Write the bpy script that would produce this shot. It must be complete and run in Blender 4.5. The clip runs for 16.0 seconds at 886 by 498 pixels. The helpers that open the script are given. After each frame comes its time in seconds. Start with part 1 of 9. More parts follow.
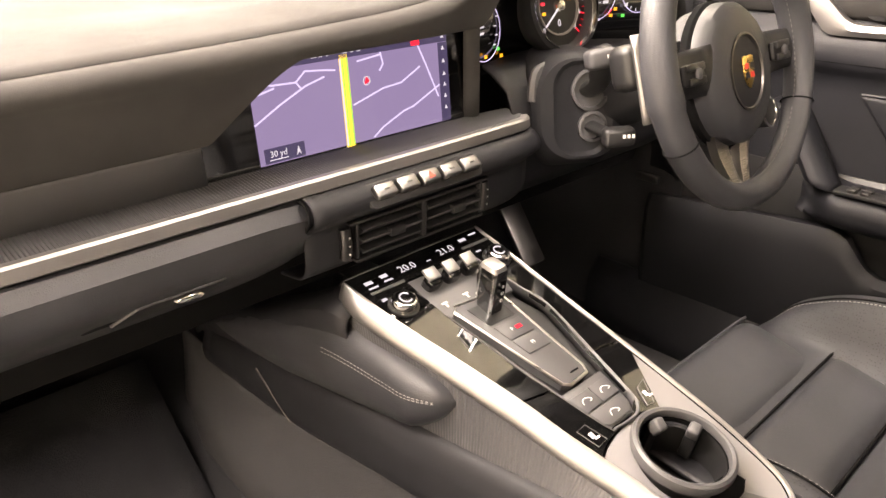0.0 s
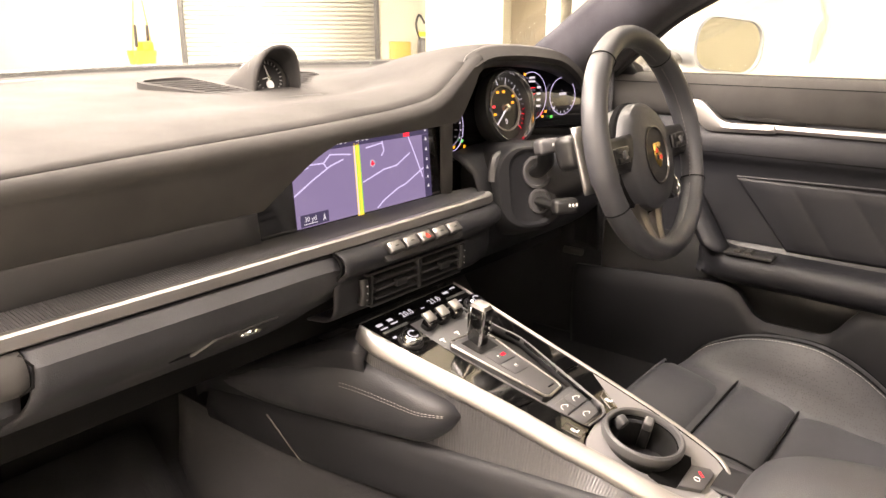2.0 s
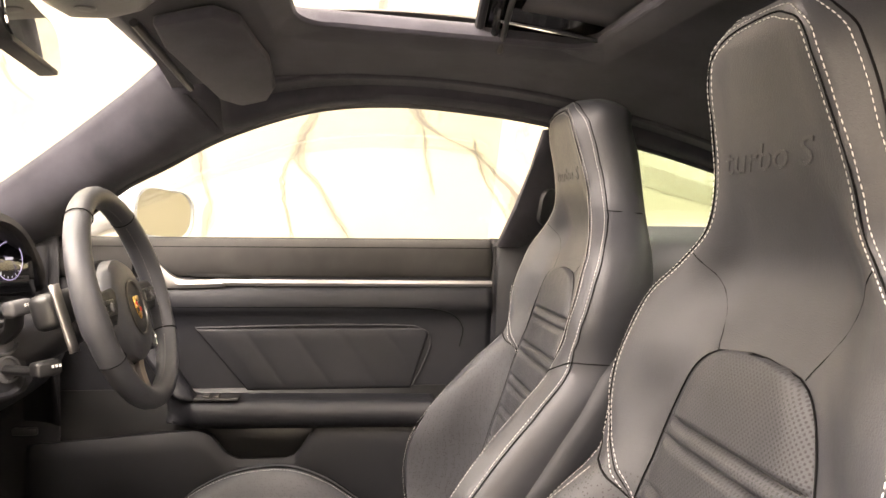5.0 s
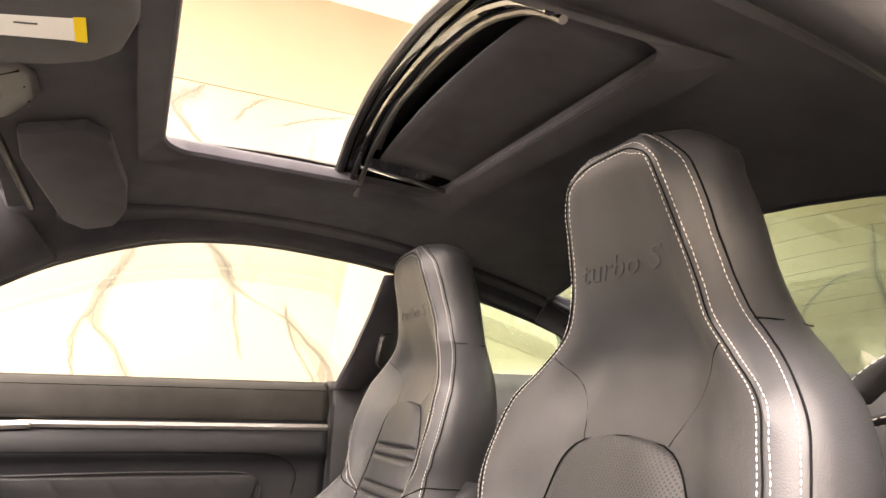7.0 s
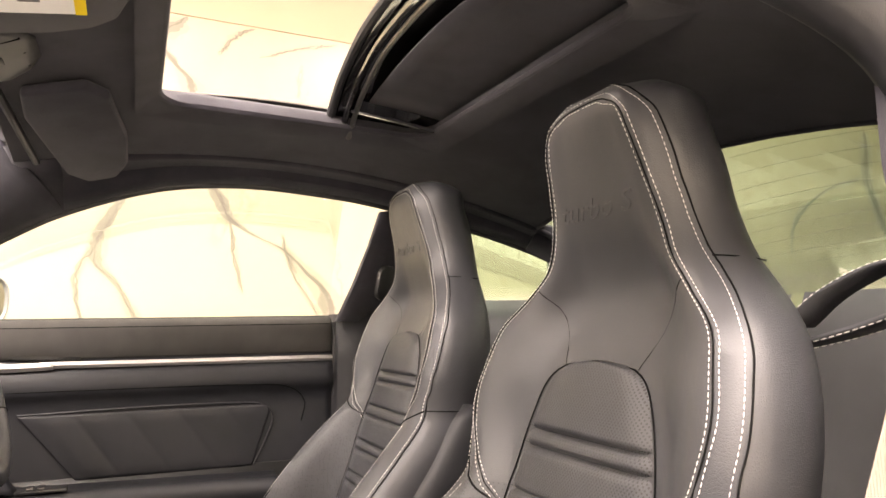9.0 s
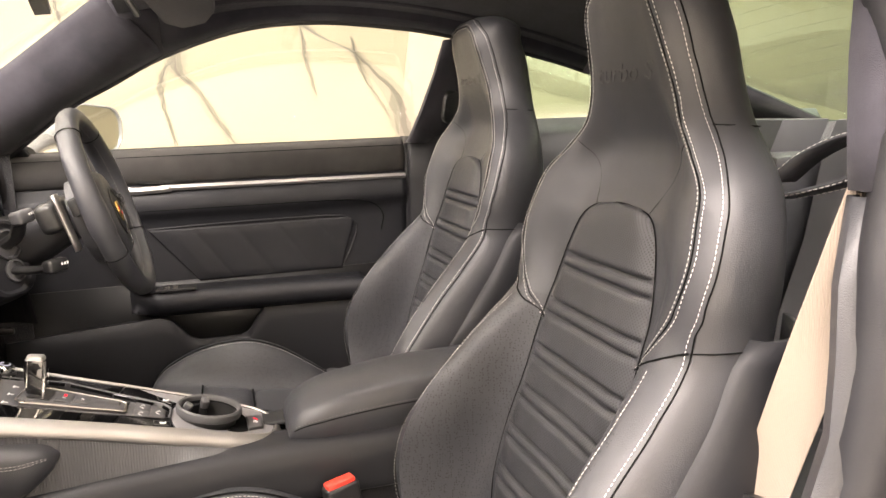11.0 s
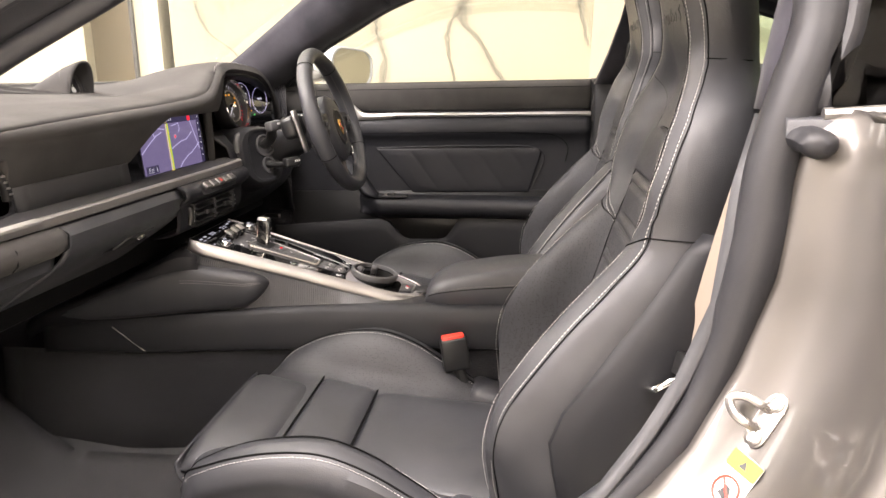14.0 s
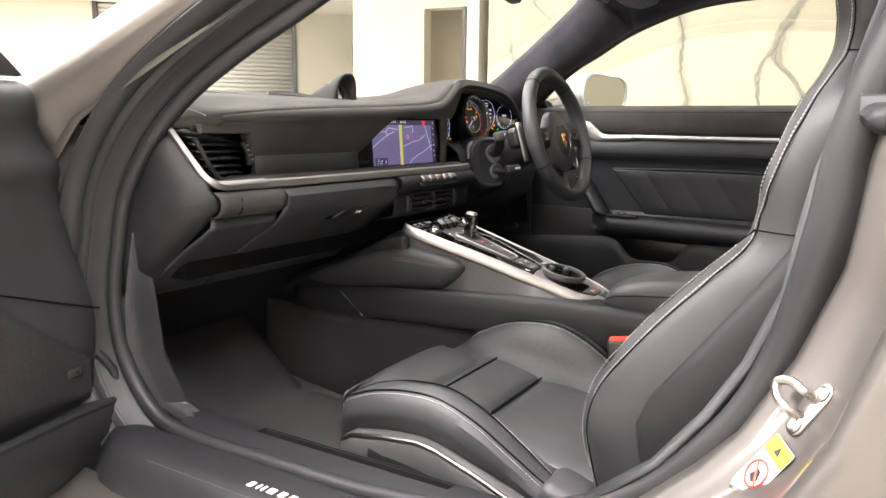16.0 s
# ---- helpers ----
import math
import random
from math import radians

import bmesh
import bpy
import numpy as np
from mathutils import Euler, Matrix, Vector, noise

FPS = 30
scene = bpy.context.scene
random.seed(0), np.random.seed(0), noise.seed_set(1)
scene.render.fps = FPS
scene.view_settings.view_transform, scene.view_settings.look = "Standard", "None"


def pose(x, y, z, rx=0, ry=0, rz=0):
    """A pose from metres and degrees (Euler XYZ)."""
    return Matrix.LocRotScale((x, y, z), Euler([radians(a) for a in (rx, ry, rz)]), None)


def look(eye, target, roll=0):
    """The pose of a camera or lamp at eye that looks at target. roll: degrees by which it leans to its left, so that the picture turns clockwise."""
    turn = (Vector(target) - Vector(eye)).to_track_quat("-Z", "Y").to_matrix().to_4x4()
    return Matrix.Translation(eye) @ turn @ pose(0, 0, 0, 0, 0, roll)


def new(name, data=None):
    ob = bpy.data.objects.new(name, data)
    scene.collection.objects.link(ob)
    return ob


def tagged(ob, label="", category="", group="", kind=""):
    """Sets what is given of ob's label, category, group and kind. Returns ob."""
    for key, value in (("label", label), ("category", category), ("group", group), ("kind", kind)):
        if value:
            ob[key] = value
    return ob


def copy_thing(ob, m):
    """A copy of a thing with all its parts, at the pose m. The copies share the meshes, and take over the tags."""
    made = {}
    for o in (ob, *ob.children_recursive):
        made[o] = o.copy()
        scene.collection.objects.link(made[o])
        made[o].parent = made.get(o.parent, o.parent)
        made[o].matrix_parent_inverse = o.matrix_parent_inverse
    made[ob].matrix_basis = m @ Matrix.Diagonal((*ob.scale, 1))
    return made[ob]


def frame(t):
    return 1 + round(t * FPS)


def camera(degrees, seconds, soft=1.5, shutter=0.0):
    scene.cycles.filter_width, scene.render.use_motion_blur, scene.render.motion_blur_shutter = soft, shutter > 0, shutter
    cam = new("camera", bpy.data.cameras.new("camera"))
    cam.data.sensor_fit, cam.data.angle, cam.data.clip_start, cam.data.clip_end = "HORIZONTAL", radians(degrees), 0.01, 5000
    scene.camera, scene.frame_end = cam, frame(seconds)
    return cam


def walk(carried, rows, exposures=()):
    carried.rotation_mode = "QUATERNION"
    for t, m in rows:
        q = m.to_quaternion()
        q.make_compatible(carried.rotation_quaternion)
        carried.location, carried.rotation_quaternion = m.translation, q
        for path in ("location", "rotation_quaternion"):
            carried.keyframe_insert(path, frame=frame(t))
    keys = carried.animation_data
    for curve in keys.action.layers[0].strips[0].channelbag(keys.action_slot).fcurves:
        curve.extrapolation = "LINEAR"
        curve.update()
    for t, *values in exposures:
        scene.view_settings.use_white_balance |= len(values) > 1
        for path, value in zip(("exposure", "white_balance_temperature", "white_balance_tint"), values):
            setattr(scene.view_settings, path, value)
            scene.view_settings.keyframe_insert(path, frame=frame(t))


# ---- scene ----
cam = camera(61.7, 16.0)
PATH = [
    (0, (-0.488, -0.551, 0.968), (0.757, 0.774, 0.134), -0.7),
    (0.5, (-0.535, -0.571, 0.988), (0.77, 0.735, 0.22), -0.3),
    (1, (-0.602, -0.58, 0.993), (0.767, 0.697, 0.291), 0.1),
    (1.5, (-0.655, -0.592, 0.99), (0.783, 0.647, 0.358), 0.2),
    (2, (-0.706, -0.599, 0.972), (0.802, 0.588, 0.408), 0.1),
    (2.5, (-0.76, -0.598, 0.957), (0.825, 0.515, 0.459), -0.2),
    (3, (-0.824, -0.593, 0.943), (0.87, 0.374, 0.503), -0.2),
    (3.5, (-0.88, -0.578, 0.947), (0.947, 0.143, 0.573), -0.2),
    (4, (-0.889, -0.532, 0.935), (1.045, -0.125, 0.632), -0.1),
    (4.5, (-0.861, -0.515, 0.934), (1.128, -0.446, 0.735), 0.1),
    (5, (-0.828, -0.507, 0.937), (1.157, -0.743, 0.859), 0.6),
    (7.5, (-0.865, -0.409, 0.853), (0.938, -1.158, 1.285), 1.2),
    (8, (-0.878, -0.41, 0.854), (0.934, -1.159, 1.251), 0.8),
    (10.5, (-1.018, -0.367, 0.932), (0.858, -1.021, 0.706), -2.4),
    (11, (-1.074, -0.362, 0.947), (0.814, -0.918, 0.591), -2.1),
    (11.5, (-1.133, -0.374, 0.961), (0.767, -0.802, 0.505), -1.8),
    (12, (-1.196, -0.392, 0.979), (0.713, -0.688, 0.458), -1.5),
    (12.5, (-1.265, -0.438, 0.983), (0.651, -0.606, 0.437), -1.3),
    (13, (-1.322, -0.479, 0.976), (0.604, -0.52, 0.437), -1.2),
    (13.5, (-1.357, -0.547, 0.943), (0.577, -0.457, 0.441), -1.1),
    (14, (-1.387, -0.62, 0.913), (0.548, -0.393, 0.459), -1.1),
    (14.5, (-1.427, -0.677, 0.891), (0.495, -0.297, 0.491), -0.9),
    (15, (-1.489, -0.732, 0.876), (0.4, -0.181, 0.516), -0.5),
    (15.5, (-1.5, -0.793, 0.857), (0.316, -0.023, 0.524), 0.0),
    (16, (-1.425, -0.892, 0.837), (0.263, 0.129, 0.508), 0.7),
]
EXPOSURES = [(0.0, 1.25, 7700, 22), (3.0, 1.05, 7450, 22), (5.0, 1.05, 7400, 21), (8.0, 0.92, 7500, 23), (11.0, 0.63, 7150, 20), (13.0, 0.54, 7000, 21), (16.0, 0.29, 6500, 17)]
walk(cam, [(t, look(eye, target, roll)) for t, eye, target, roll in PATH], EXPOSURES)


WORLD_M = {}


def thing(name, label, category, loc=(0, 0, 0), group="", kind=""):
    """An empty at a thing's base; its parts are built in world coordinates."""
    ob = new(name)
    ob.empty_display_size = 0.05
    ob.location = loc
    WORLD_M[ob] = Matrix.Translation(loc)
    return tagged(ob, label, category, group, kind)


def finish(me, mat, smooth=True):
    me.materials.append(mat)
    if smooth:
        me.polygons.foreach_set("use_smooth", [True] * len(me.polygons))
        me.set_sharp_from_angle(angle=radians(38))
    me.update()


def part(name, bm, mat, parent=None, label="", smooth=True, solid=0.0, bevel=0.0):
    """Links a bmesh, given in world coordinates, as one mesh object under a thing or part."""
    base = WORLD_M.get(parent, Matrix()) if parent else Matrix()
    bm.transform(base.inverted())
    bmesh.ops.recalc_face_normals(bm, faces=bm.faces) if solid == 0.0 else None
    me = bpy.data.meshes.new(name)
    bm.to_mesh(me)
    bm.free()
    ob = new(name, me)
    finish(me, mat, smooth)
    if parent:
        ob.parent = parent
        WORLD_M[ob] = base
    if label:
        ob["label"] = label
    if solid:
        m = ob.modifiers.new("thickness", "SOLIDIFY")
        m.thickness, m.offset = solid, 0
    if bevel:
        m = ob.modifiers.new("edges", "BEVEL")
        m.width, m.segments, m.limit_method, m.angle_limit = bevel, 2, "ANGLE", radians(40)
    return ob


def single(name, bm, mat, label, category, group="", kind="", **kw):
    """A thing that is one mesh."""
    return tagged(part(name, bm, mat, **kw), label, category, group, kind)


def box(lo, hi, bevel=0.0, seg=2):
    bm = bmesh.new()
    c = [(a + b) / 2 for a, b in zip(lo, hi)]
    s = [abs(b - a) for a, b in zip(lo, hi)]
    bmesh.ops.create_cube(bm, size=1, matrix=Matrix.Translation(c) @ Matrix.Diagonal((*s, 1)))
    if bevel:
        bmesh.ops.bevel(bm, geom=list(bm.edges), offset=bevel, segments=seg, affect="EDGES", profile=0.5)
    return bm


def obox(m, size, bevel=0.0, seg=2):
    """A box of that size at the pose m."""
    h = [v / 2 for v in size]
    bm = box([-v for v in h], h, bevel, seg)
    bm.transform(m)
    return bm


def join(*bms):
    out = bms[0]
    for b in bms[1:]:
        me = bpy.data.meshes.new("tmp")
        b.to_mesh(me)
        out.from_mesh(me)
        b.free()
        bpy.data.meshes.remove(me)
    return out


def cr(pts, n, closed=False):
    """n points on a Catmull-Rom curve through pts."""
    p = np.array(pts, float)
    k = len(p)
    out = []
    spans = k if closed else k - 1
    chord = [np.linalg.norm(p[(i + 1) % k] - p[i]) + 1e-9 for i in range(spans)]
    cum = np.concatenate([[0], np.cumsum(chord)])
    for j in range(n):
        s = cum[-1] * j / (n if closed else n - 1)
        i = min(int(np.searchsorted(cum, s, side="right")) - 1, spans - 1)
        u = (s - cum[i]) / chord[i]
        if closed:
            a, b, c, d = p[(i - 1) % k], p[i], p[(i + 1) % k], p[(i + 2) % k]
        else:
            b, c = p[i], p[i + 1]
            a = p[i - 1] if i > 0 else 2 * b - c
            d = p[i + 2] if i + 2 < k else 2 * c - b
        out.append(0.5 * (2 * b + (c - a) * u + (2 * a - 5 * b + 4 * c - d) * u * u + (3 * b - a - 3 * c + d) * u**3))
    return out


def sheet(rows, closed_u=False, closed_v=False, caps=False):
    """A surface through rows of points. closed_u: each row is a ring; closed_v: the rows are a ring."""
    bm = bmesh.new()
    vs = [[bm.verts.new(tuple(map(float, p))) for p in row] for row in rows]
    nu, nv = len(rows[0]), len(rows)
    for i in range(nv if closed_v else nv - 1):
        for j in range(nu if closed_u else nu - 1):
            a, b = vs[i], vs[(i + 1) % nv]
            k = (j + 1) % nu
            bm.faces.new((a[j], a[k], b[k], b[j]))
    if caps:
        bm.faces.new(list(reversed(vs[0])))
        bm.faces.new(vs[-1])
    return bm


def frames_along(path, closed=False):
    """Tangent, side and up for each point of a path."""
    p = [Vector(tuple(map(float, q))) for q in path]
    n = len(p)
    out = []
    side = None
    for i in range(n):
        a = p[(i - 1) % n] if closed or i else p[0]
        b = p[(i + 1) % n] if closed or i < n - 1 else p[-1]
        t = (b - a).normalized()
        if side is None:
            ref = Vector((0, 0, 1)) if abs(t.z) < 0.9 else Vector((1, 0, 0))
            side = t.cross(ref).normalized()
        else:
            side = (side - t * side.dot(t)).normalized()
        out.append((p[i], t, side, side.cross(t).normalized()))
    return out


def tube(path, r, n=10, closed=False, flat=1.0):
    """A round (or flattened) tube along a path; r may be a list."""
    fr = frames_along(path, closed)
    rows = []
    for i, (p, t, s, u) in enumerate(fr):
        q = r[i] if isinstance(r, (list, tuple)) else r
        rows.append([p + s * (q * math.cos(2 * math.pi * k / n)) + u * (q * flat * math.sin(2 * math.pi * k / n)) for k in range(n)])
    return sheet(rows, closed_u=True, closed_v=closed, caps=not closed)


def lathe(profile, m, n=32, cap=True):
    """Turns a profile of (radius, height) round the z axis of the pose m."""
    rows = [[m @ Vector((r * math.cos(2 * math.pi * k / n), r * math.sin(2 * math.pi * k / n), h)) for k in range(n)] for r, h in profile]
    return sheet(rows, closed_u=True, caps=cap)


def prism(outline, m, depth, bevel=0.0):
    """A flat outline (x, y) raised by depth along z of the pose m."""
    bm = bmesh.new()
    lo = [bm.verts.new((x, y, 0)) for x, y in outline]
    hi = [bm.verts.new((x, y, depth)) for x, y in outline]
    bm.faces.new(list(reversed(lo)))
    top = bm.faces.new(hi)
    n = len(lo)
    for i in range(n):
        bm.faces.new((lo[i], lo[(i + 1) % n], hi[(i + 1) % n], hi[i]))
    if bevel:
        bmesh.ops.bevel(bm, geom=list(top.edges), offset=bevel, segments=2, affect="EDGES", profile=0.5)
    bm.transform(m)
    return bm


def rounded(w, h, r, n=5):
    """Outline of a rounded rectangle."""
    out = []
    for cx, cy, a in ((w / 2 - r, h / 2 - r, 0), (-w / 2 + r, h / 2 - r, 90), (-w / 2 + r, -h / 2 + r, 180), (w / 2 - r, -h / 2 + r, 270)):
        for k in range(n + 1):
            t = radians(a + 90 * k / n)
            out.append((cx + r * math.cos(t), cy + r * math.sin(t)))
    return out


def axes(o, x, y):
    """A pose with its origin at o, x along x and y near y."""
    x = Vector(x).normalized()
    z = x.cross(Vector(y)).normalized()
    y = z.cross(x)
    m = Matrix((x, y, z)).transposed().to_4x4()
    m.translation = o
    return m


def thread(path, normals, length=0.0042, pitch=0.0062, r=0.0008, lift=0.0004):
    """A row of small stitches along a path, lying on the surface with those normals."""
    r *= 0.82
    p = [Vector(tuple(map(float, q))) for q in path]
    cum = [0.0]
    for a, b in zip(p, p[1:]):
        cum.append(cum[-1] + (b - a).length)
    bm = bmesh.new()
    s, i = pitch / 2, 0
    while s + length < cum[-1]:
        while i < len(p) - 2 and cum[i + 1] < s:
            i += 1
        t = (p[i + 1] - p[i]).normalized()
        n = Vector(tuple(map(float, normals[i])))
        n = (n - t * n.dot(t)).normalized()
        d = t.cross(n)
        a = p[i] + t * (s - cum[i]) + n * lift
        b = a + t * length
        ring = []
        for q, e in ((a, 0.55), ((a + b) / 2, 1.0), (b, 0.55)):
            ring.append([bm.verts.new(q + d * (r * e * cx) + n * (r * e * cy)) for cx, cy in ((1, -0.6), (0.6, 0.8), (-0.6, 0.8), (-1, -0.6))])
        for u, v in zip(ring, ring[1:]):
            for k in range(3):
                bm.faces.new((u[k], u[k + 1], v[k + 1], v[k]))
        bm.faces.new(ring[0])
        bm.faces.new(list(reversed(ring[-1])))
        s += pitch
    return bm


def lerp_table(table, v):
    """Row of a table, by its first column, between its neighbours (smooth)."""
    t = np.array(table, float)
    k = t[:, 0]
    if v <= k[0]:
        return t[0, 1:]
    if v >= k[-1]:
        return t[-1, 1:]
    i = int(np.searchsorted(k, v, side="right")) - 1
    u = (v - k[i]) / (k[i + 1] - k[i])
    m = lambda j: (t[min(j + 1, len(k) - 1), 1:] - t[max(j - 1, 0), 1:]) / (k[min(j + 1, len(k) - 1)] - k[max(j - 1, 0)])  # noqa: E731
    h = k[i + 1] - k[i]
    return (2 * u**3 - 3 * u**2 + 1) * t[i, 1:] + (u**3 - 2 * u**2 + u) * h * m(i) + (3 * u**2 - 2 * u**3) * t[i + 1, 1:] + (u**3 - u**2) * h * m(i + 1)


def words(text, size, m, depth=0.0003, shear=0.0, align="CENTER"):
    """Lettering as a bmesh, in the plane of the pose m."""
    cu = bpy.data.curves.new("tmp", "FONT")
    cu.body, cu.size, cu.extrude, cu.shear, cu.align_x, cu.align_y = text, size, depth, shear, align, "CENTER"
    cu.resolution_u = 3
    ob = bpy.data.objects.new("tmp", cu)
    scene.collection.objects.link(ob)
    bpy.context.view_layer.update()
    me = bpy.data.meshes.new_from_object(ob.evaluated_get(bpy.context.evaluated_depsgraph_get()))
    bpy.data.objects.remove(ob)
    bpy.data.curves.remove(cu)
    bm = bmesh.new()
    bm.from_mesh(me)
    bpy.data.meshes.remove(me)
    bm.transform(m)
    return bm


# ---- light ----
world = bpy.data.worlds.new("world")
scene.world = world
world.use_nodes = True
world.node_tree.nodes["Background"].inputs[0].default_value = (1.0, 0.93, 0.82, 1)
world.node_tree.nodes["Background"].inputs[1].default_value = 0.05


def ceiling_lamp(x, y, sx, sy, watts):
    d = bpy.data.lights.new("ceiling_lamp", "AREA")
    d.shape, d.size, d.size_y, d.energy, d.color = "RECTANGLE", sx, sy, watts, (1.0, 0.98, 0.955)
    ob = new("ceiling_lamp", d)
    ob.location = (x, y, 3.76)
    return ob


LAMPS = [(-2.1, 0.9, 1.1, 3.4, 400), (-2.5, -2.4, 1.0, 2.0, 190), (-0.7, 2.3, 1.2, 3.5, 120), (-2.0, 5.6, 1.2, 4.5, 620), (1.3, 0.9, 1.0, 4.0, 150), (1.6, 6.5, 1.2, 4.5, 420), (1.4, -4.4, 1.0, 3.5, 170), (7.0, 12.0, 3.0, 6.0, 1300)]
for lamp_row in LAMPS:
    ceiling_lamp(*lamp_row)


# ---- materials ----
def material(name, color, rough=0.5, metal=0.0, coat=0.0, spec=0.5, sheen=0.0):
    m = bpy.data.materials.new(name)
    m.use_nodes = True
    b = m.node_tree.nodes["Principled BSDF"]
    b.inputs["Base Color"].default_value = (*color, 1)
    b.inputs["Roughness"].default_value = rough
    b.inputs["Metallic"].default_value = metal
    b.inputs["Coat Weight"].default_value = coat
    b.inputs["Coat Roughness"].default_value = 0.04
    b.inputs["Specular IOR Level"].default_value = spec
    b.inputs["Sheen Weight"].default_value = sheen
    return m


def nodes_of(m):
    nt = m.node_tree
    return nt.nodes, nt.links, nt.nodes["Principled BSDF"]


def coords(m, scale=(1, 1, 1)):
    n, l, _ = nodes_of(m)
    tc, mp = n.new("ShaderNodeTexCoord"), n.new("ShaderNodeMapping")
    mp.inputs["Scale"].default_value = scale
    l.new(tc.outputs["Object"], mp.inputs["Vector"])
    return mp.outputs["Vector"]


def noise_node(m, vec, scale, detail=4, rough=0.55):
    n, l, _ = nodes_of(m)
    t = n.new("ShaderNodeTexNoise")
    t.inputs["Scale"].default_value, t.inputs["Detail"].default_value, t.inputs["Roughness"].default_value = scale, detail, rough
    l.new(vec, t.inputs["Vector"])
    return t.outputs["Fac"]


def ramp(m, fac, stops):
    n, l, _ = nodes_of(m)
    r = n.new("ShaderNodeValToRGB")
    e = r.color_ramp.elements
    while len(e) < len(stops):
        e.new(0.5)
    for el, (p, c) in zip(e, stops):
        el.position, el.color = p, (*c, 1) if len(c) == 3 else c
    l.new(fac, r.inputs["Fac"])
    return r.outputs["Color"]


def bump(m, height, strength, dist=0.001, under=None):
    n, l, b = nodes_of(m)
    k = n.new("ShaderNodeBump")
    k.inputs["Strength"].default_value, k.inputs["Distance"].default_value = strength, dist
    l.new(height, k.inputs["Height"])
    if under:
        l.new(under, k.inputs["Normal"])
    l.new(k.outputs["Normal"], b.inputs["Normal"])
    return k.outputs["Normal"]


def math_node(m, op, a, b=None):
    n, l, _ = nodes_of(m)
    k = n.new("ShaderNodeMath")
    k.operation = op
    for i, v in enumerate((a, b)):
        if v is None:
            continue
        if isinstance(v, (int, float)):
            k.inputs[i].default_value = v
        else:
            l.new(v, k.inputs[i])
    return k.outputs[0]


def leather(name, color, rough=0.34, grain=420, depth=0.5, spec=0.5):
    """Grained leather with creases, wear and uneven gloss."""
    m = material(name, color, rough, spec=spec)
    n, l, b = nodes_of(m)
    v = coords(m)
    big = noise_node(m, v, 9, 3)
    l.new(ramp(m, big, [(0.3, [c * 0.8 for c in color]), (0.75, [c * 1.22 for c in color])]), b.inputs["Base Color"])
    vor = n.new("ShaderNodeTexVoronoi")
    vor.feature = "DISTANCE_TO_EDGE"
    vor.inputs["Scale"].default_value = grain
    l.new(v, vor.inputs["Vector"])
    cell = math_node(m, "MINIMUM", vor.outputs["Distance"], 0.18)
    soft = noise_node(m, v, 34, 3)
    first = bump(m, soft, 0.07, 0.004)
    bump(m, cell, depth, 0.0012, first)
    l.new(ramp(m, noise_node(m, v, 14, 4), [(0.2, (rough - 0.06,) * 3), (0.8, (rough + 0.08,) * 3)]), b.inputs["Roughness"])
    return m


def perforated(name, color, pitch=0.0036, rough=0.5, upright=False):
    """Leather with a close raster of punched holes."""
    m = leather(name, color, rough)
    n, l, b = nodes_of(m)
    holes = n.new("ShaderNodeTexVoronoi")
    holes.inputs["Scale"].default_value, holes.inputs["Randomness"].default_value = 1 / pitch, 0.55
    if upright:
        turn = n.new("ShaderNodeMapping")
        turn.inputs["Rotation"].default_value = (radians(-90), 0, radians(45))
        l.new(coords(m), turn.inputs["Vector"])
        l.new(turn.outputs["Vector"], holes.inputs["Vector"])
        holes.voronoi_dimensions = "2D"
        holes.inputs["Randomness"].default_value = 0.0
    else:
        l.new(coords(m), holes.inputs["Vector"])
    dot = math_node(m, "LESS_THAN", holes.outputs["Distance"], 0.26)
    mix = n.new("ShaderNodeMix")
    mix.data_type = "RGBA"
    l.new(dot, mix.inputs["Factor"])
    old = b.inputs["Base Color"].links[0].from_socket
    l.new(old, mix.inputs["A"])
    mix.inputs["B"].default_value = (0.004, 0.004, 0.004, 1)
    l.new(mix.outputs["Result"], b.inputs["Base Color"])
    return m


def suede(name, color):
    m = material(name, color, 0.95, spec=0.1, sheen=0.12)
    n, l, b = nodes_of(m)
    b.inputs["Sheen Roughness"].default_value = 0.5
    v = coords(m)
    l.new(ramp(m, noise_node(m, v, 11, 5, 0.6), [(0.3, [c * 0.72 for c in color]), (0.72, [c * 1.35 for c in color])]), b.inputs["Base Color"])
    bump(m, noise_node(m, v, 900, 2), 0.5, 0.001)
    return m


def carpet(name, color):
    m = material(name, color, 1.0, spec=0.1, sheen=0.2)
    n, l, b = nodes_of(m)
    v = coords(m)
    l.new(ramp(m, noise_node(m, v, 7, 6, 0.65), [(0.3, [c * 0.6 for c in color]), (0.75, [c * 1.5 for c in color])]), b.inputs["Base Color"])
    bump(m, noise_node(m, v, 480, 3, 0.7), 1.0, 0.004)
    return m


def plastic(name, color, rough=0.5, grain=900, depth=0.25, spec=0.5):
    m = material(name, color, rough, spec=spec)
    n, l, b = nodes_of(m)
    v = coords(m)
    bump(m, noise_node(m, v, grain, 3), depth, 0.0008)
    l.new(ramp(m, noise_node(m, v, 18, 4), [(0.25, (rough - 0.05,) * 3), (0.8, (rough + 0.07,) * 3)]), b.inputs["Roughness"])
    return m


def metal(name, color, rough=0.3, brush=(1, 1, 1), amount=0.1):
    m = material(name, color, rough, 1.0)
    n, l, b = nodes_of(m)
    v = coords(m, brush)
    l.new(ramp(m, noise_node(m, v, 60, 4), [(0.3, (rough - amount,) * 3), (0.75, (rough + amount,) * 3)]), b.inputs["Roughness"])
    return m


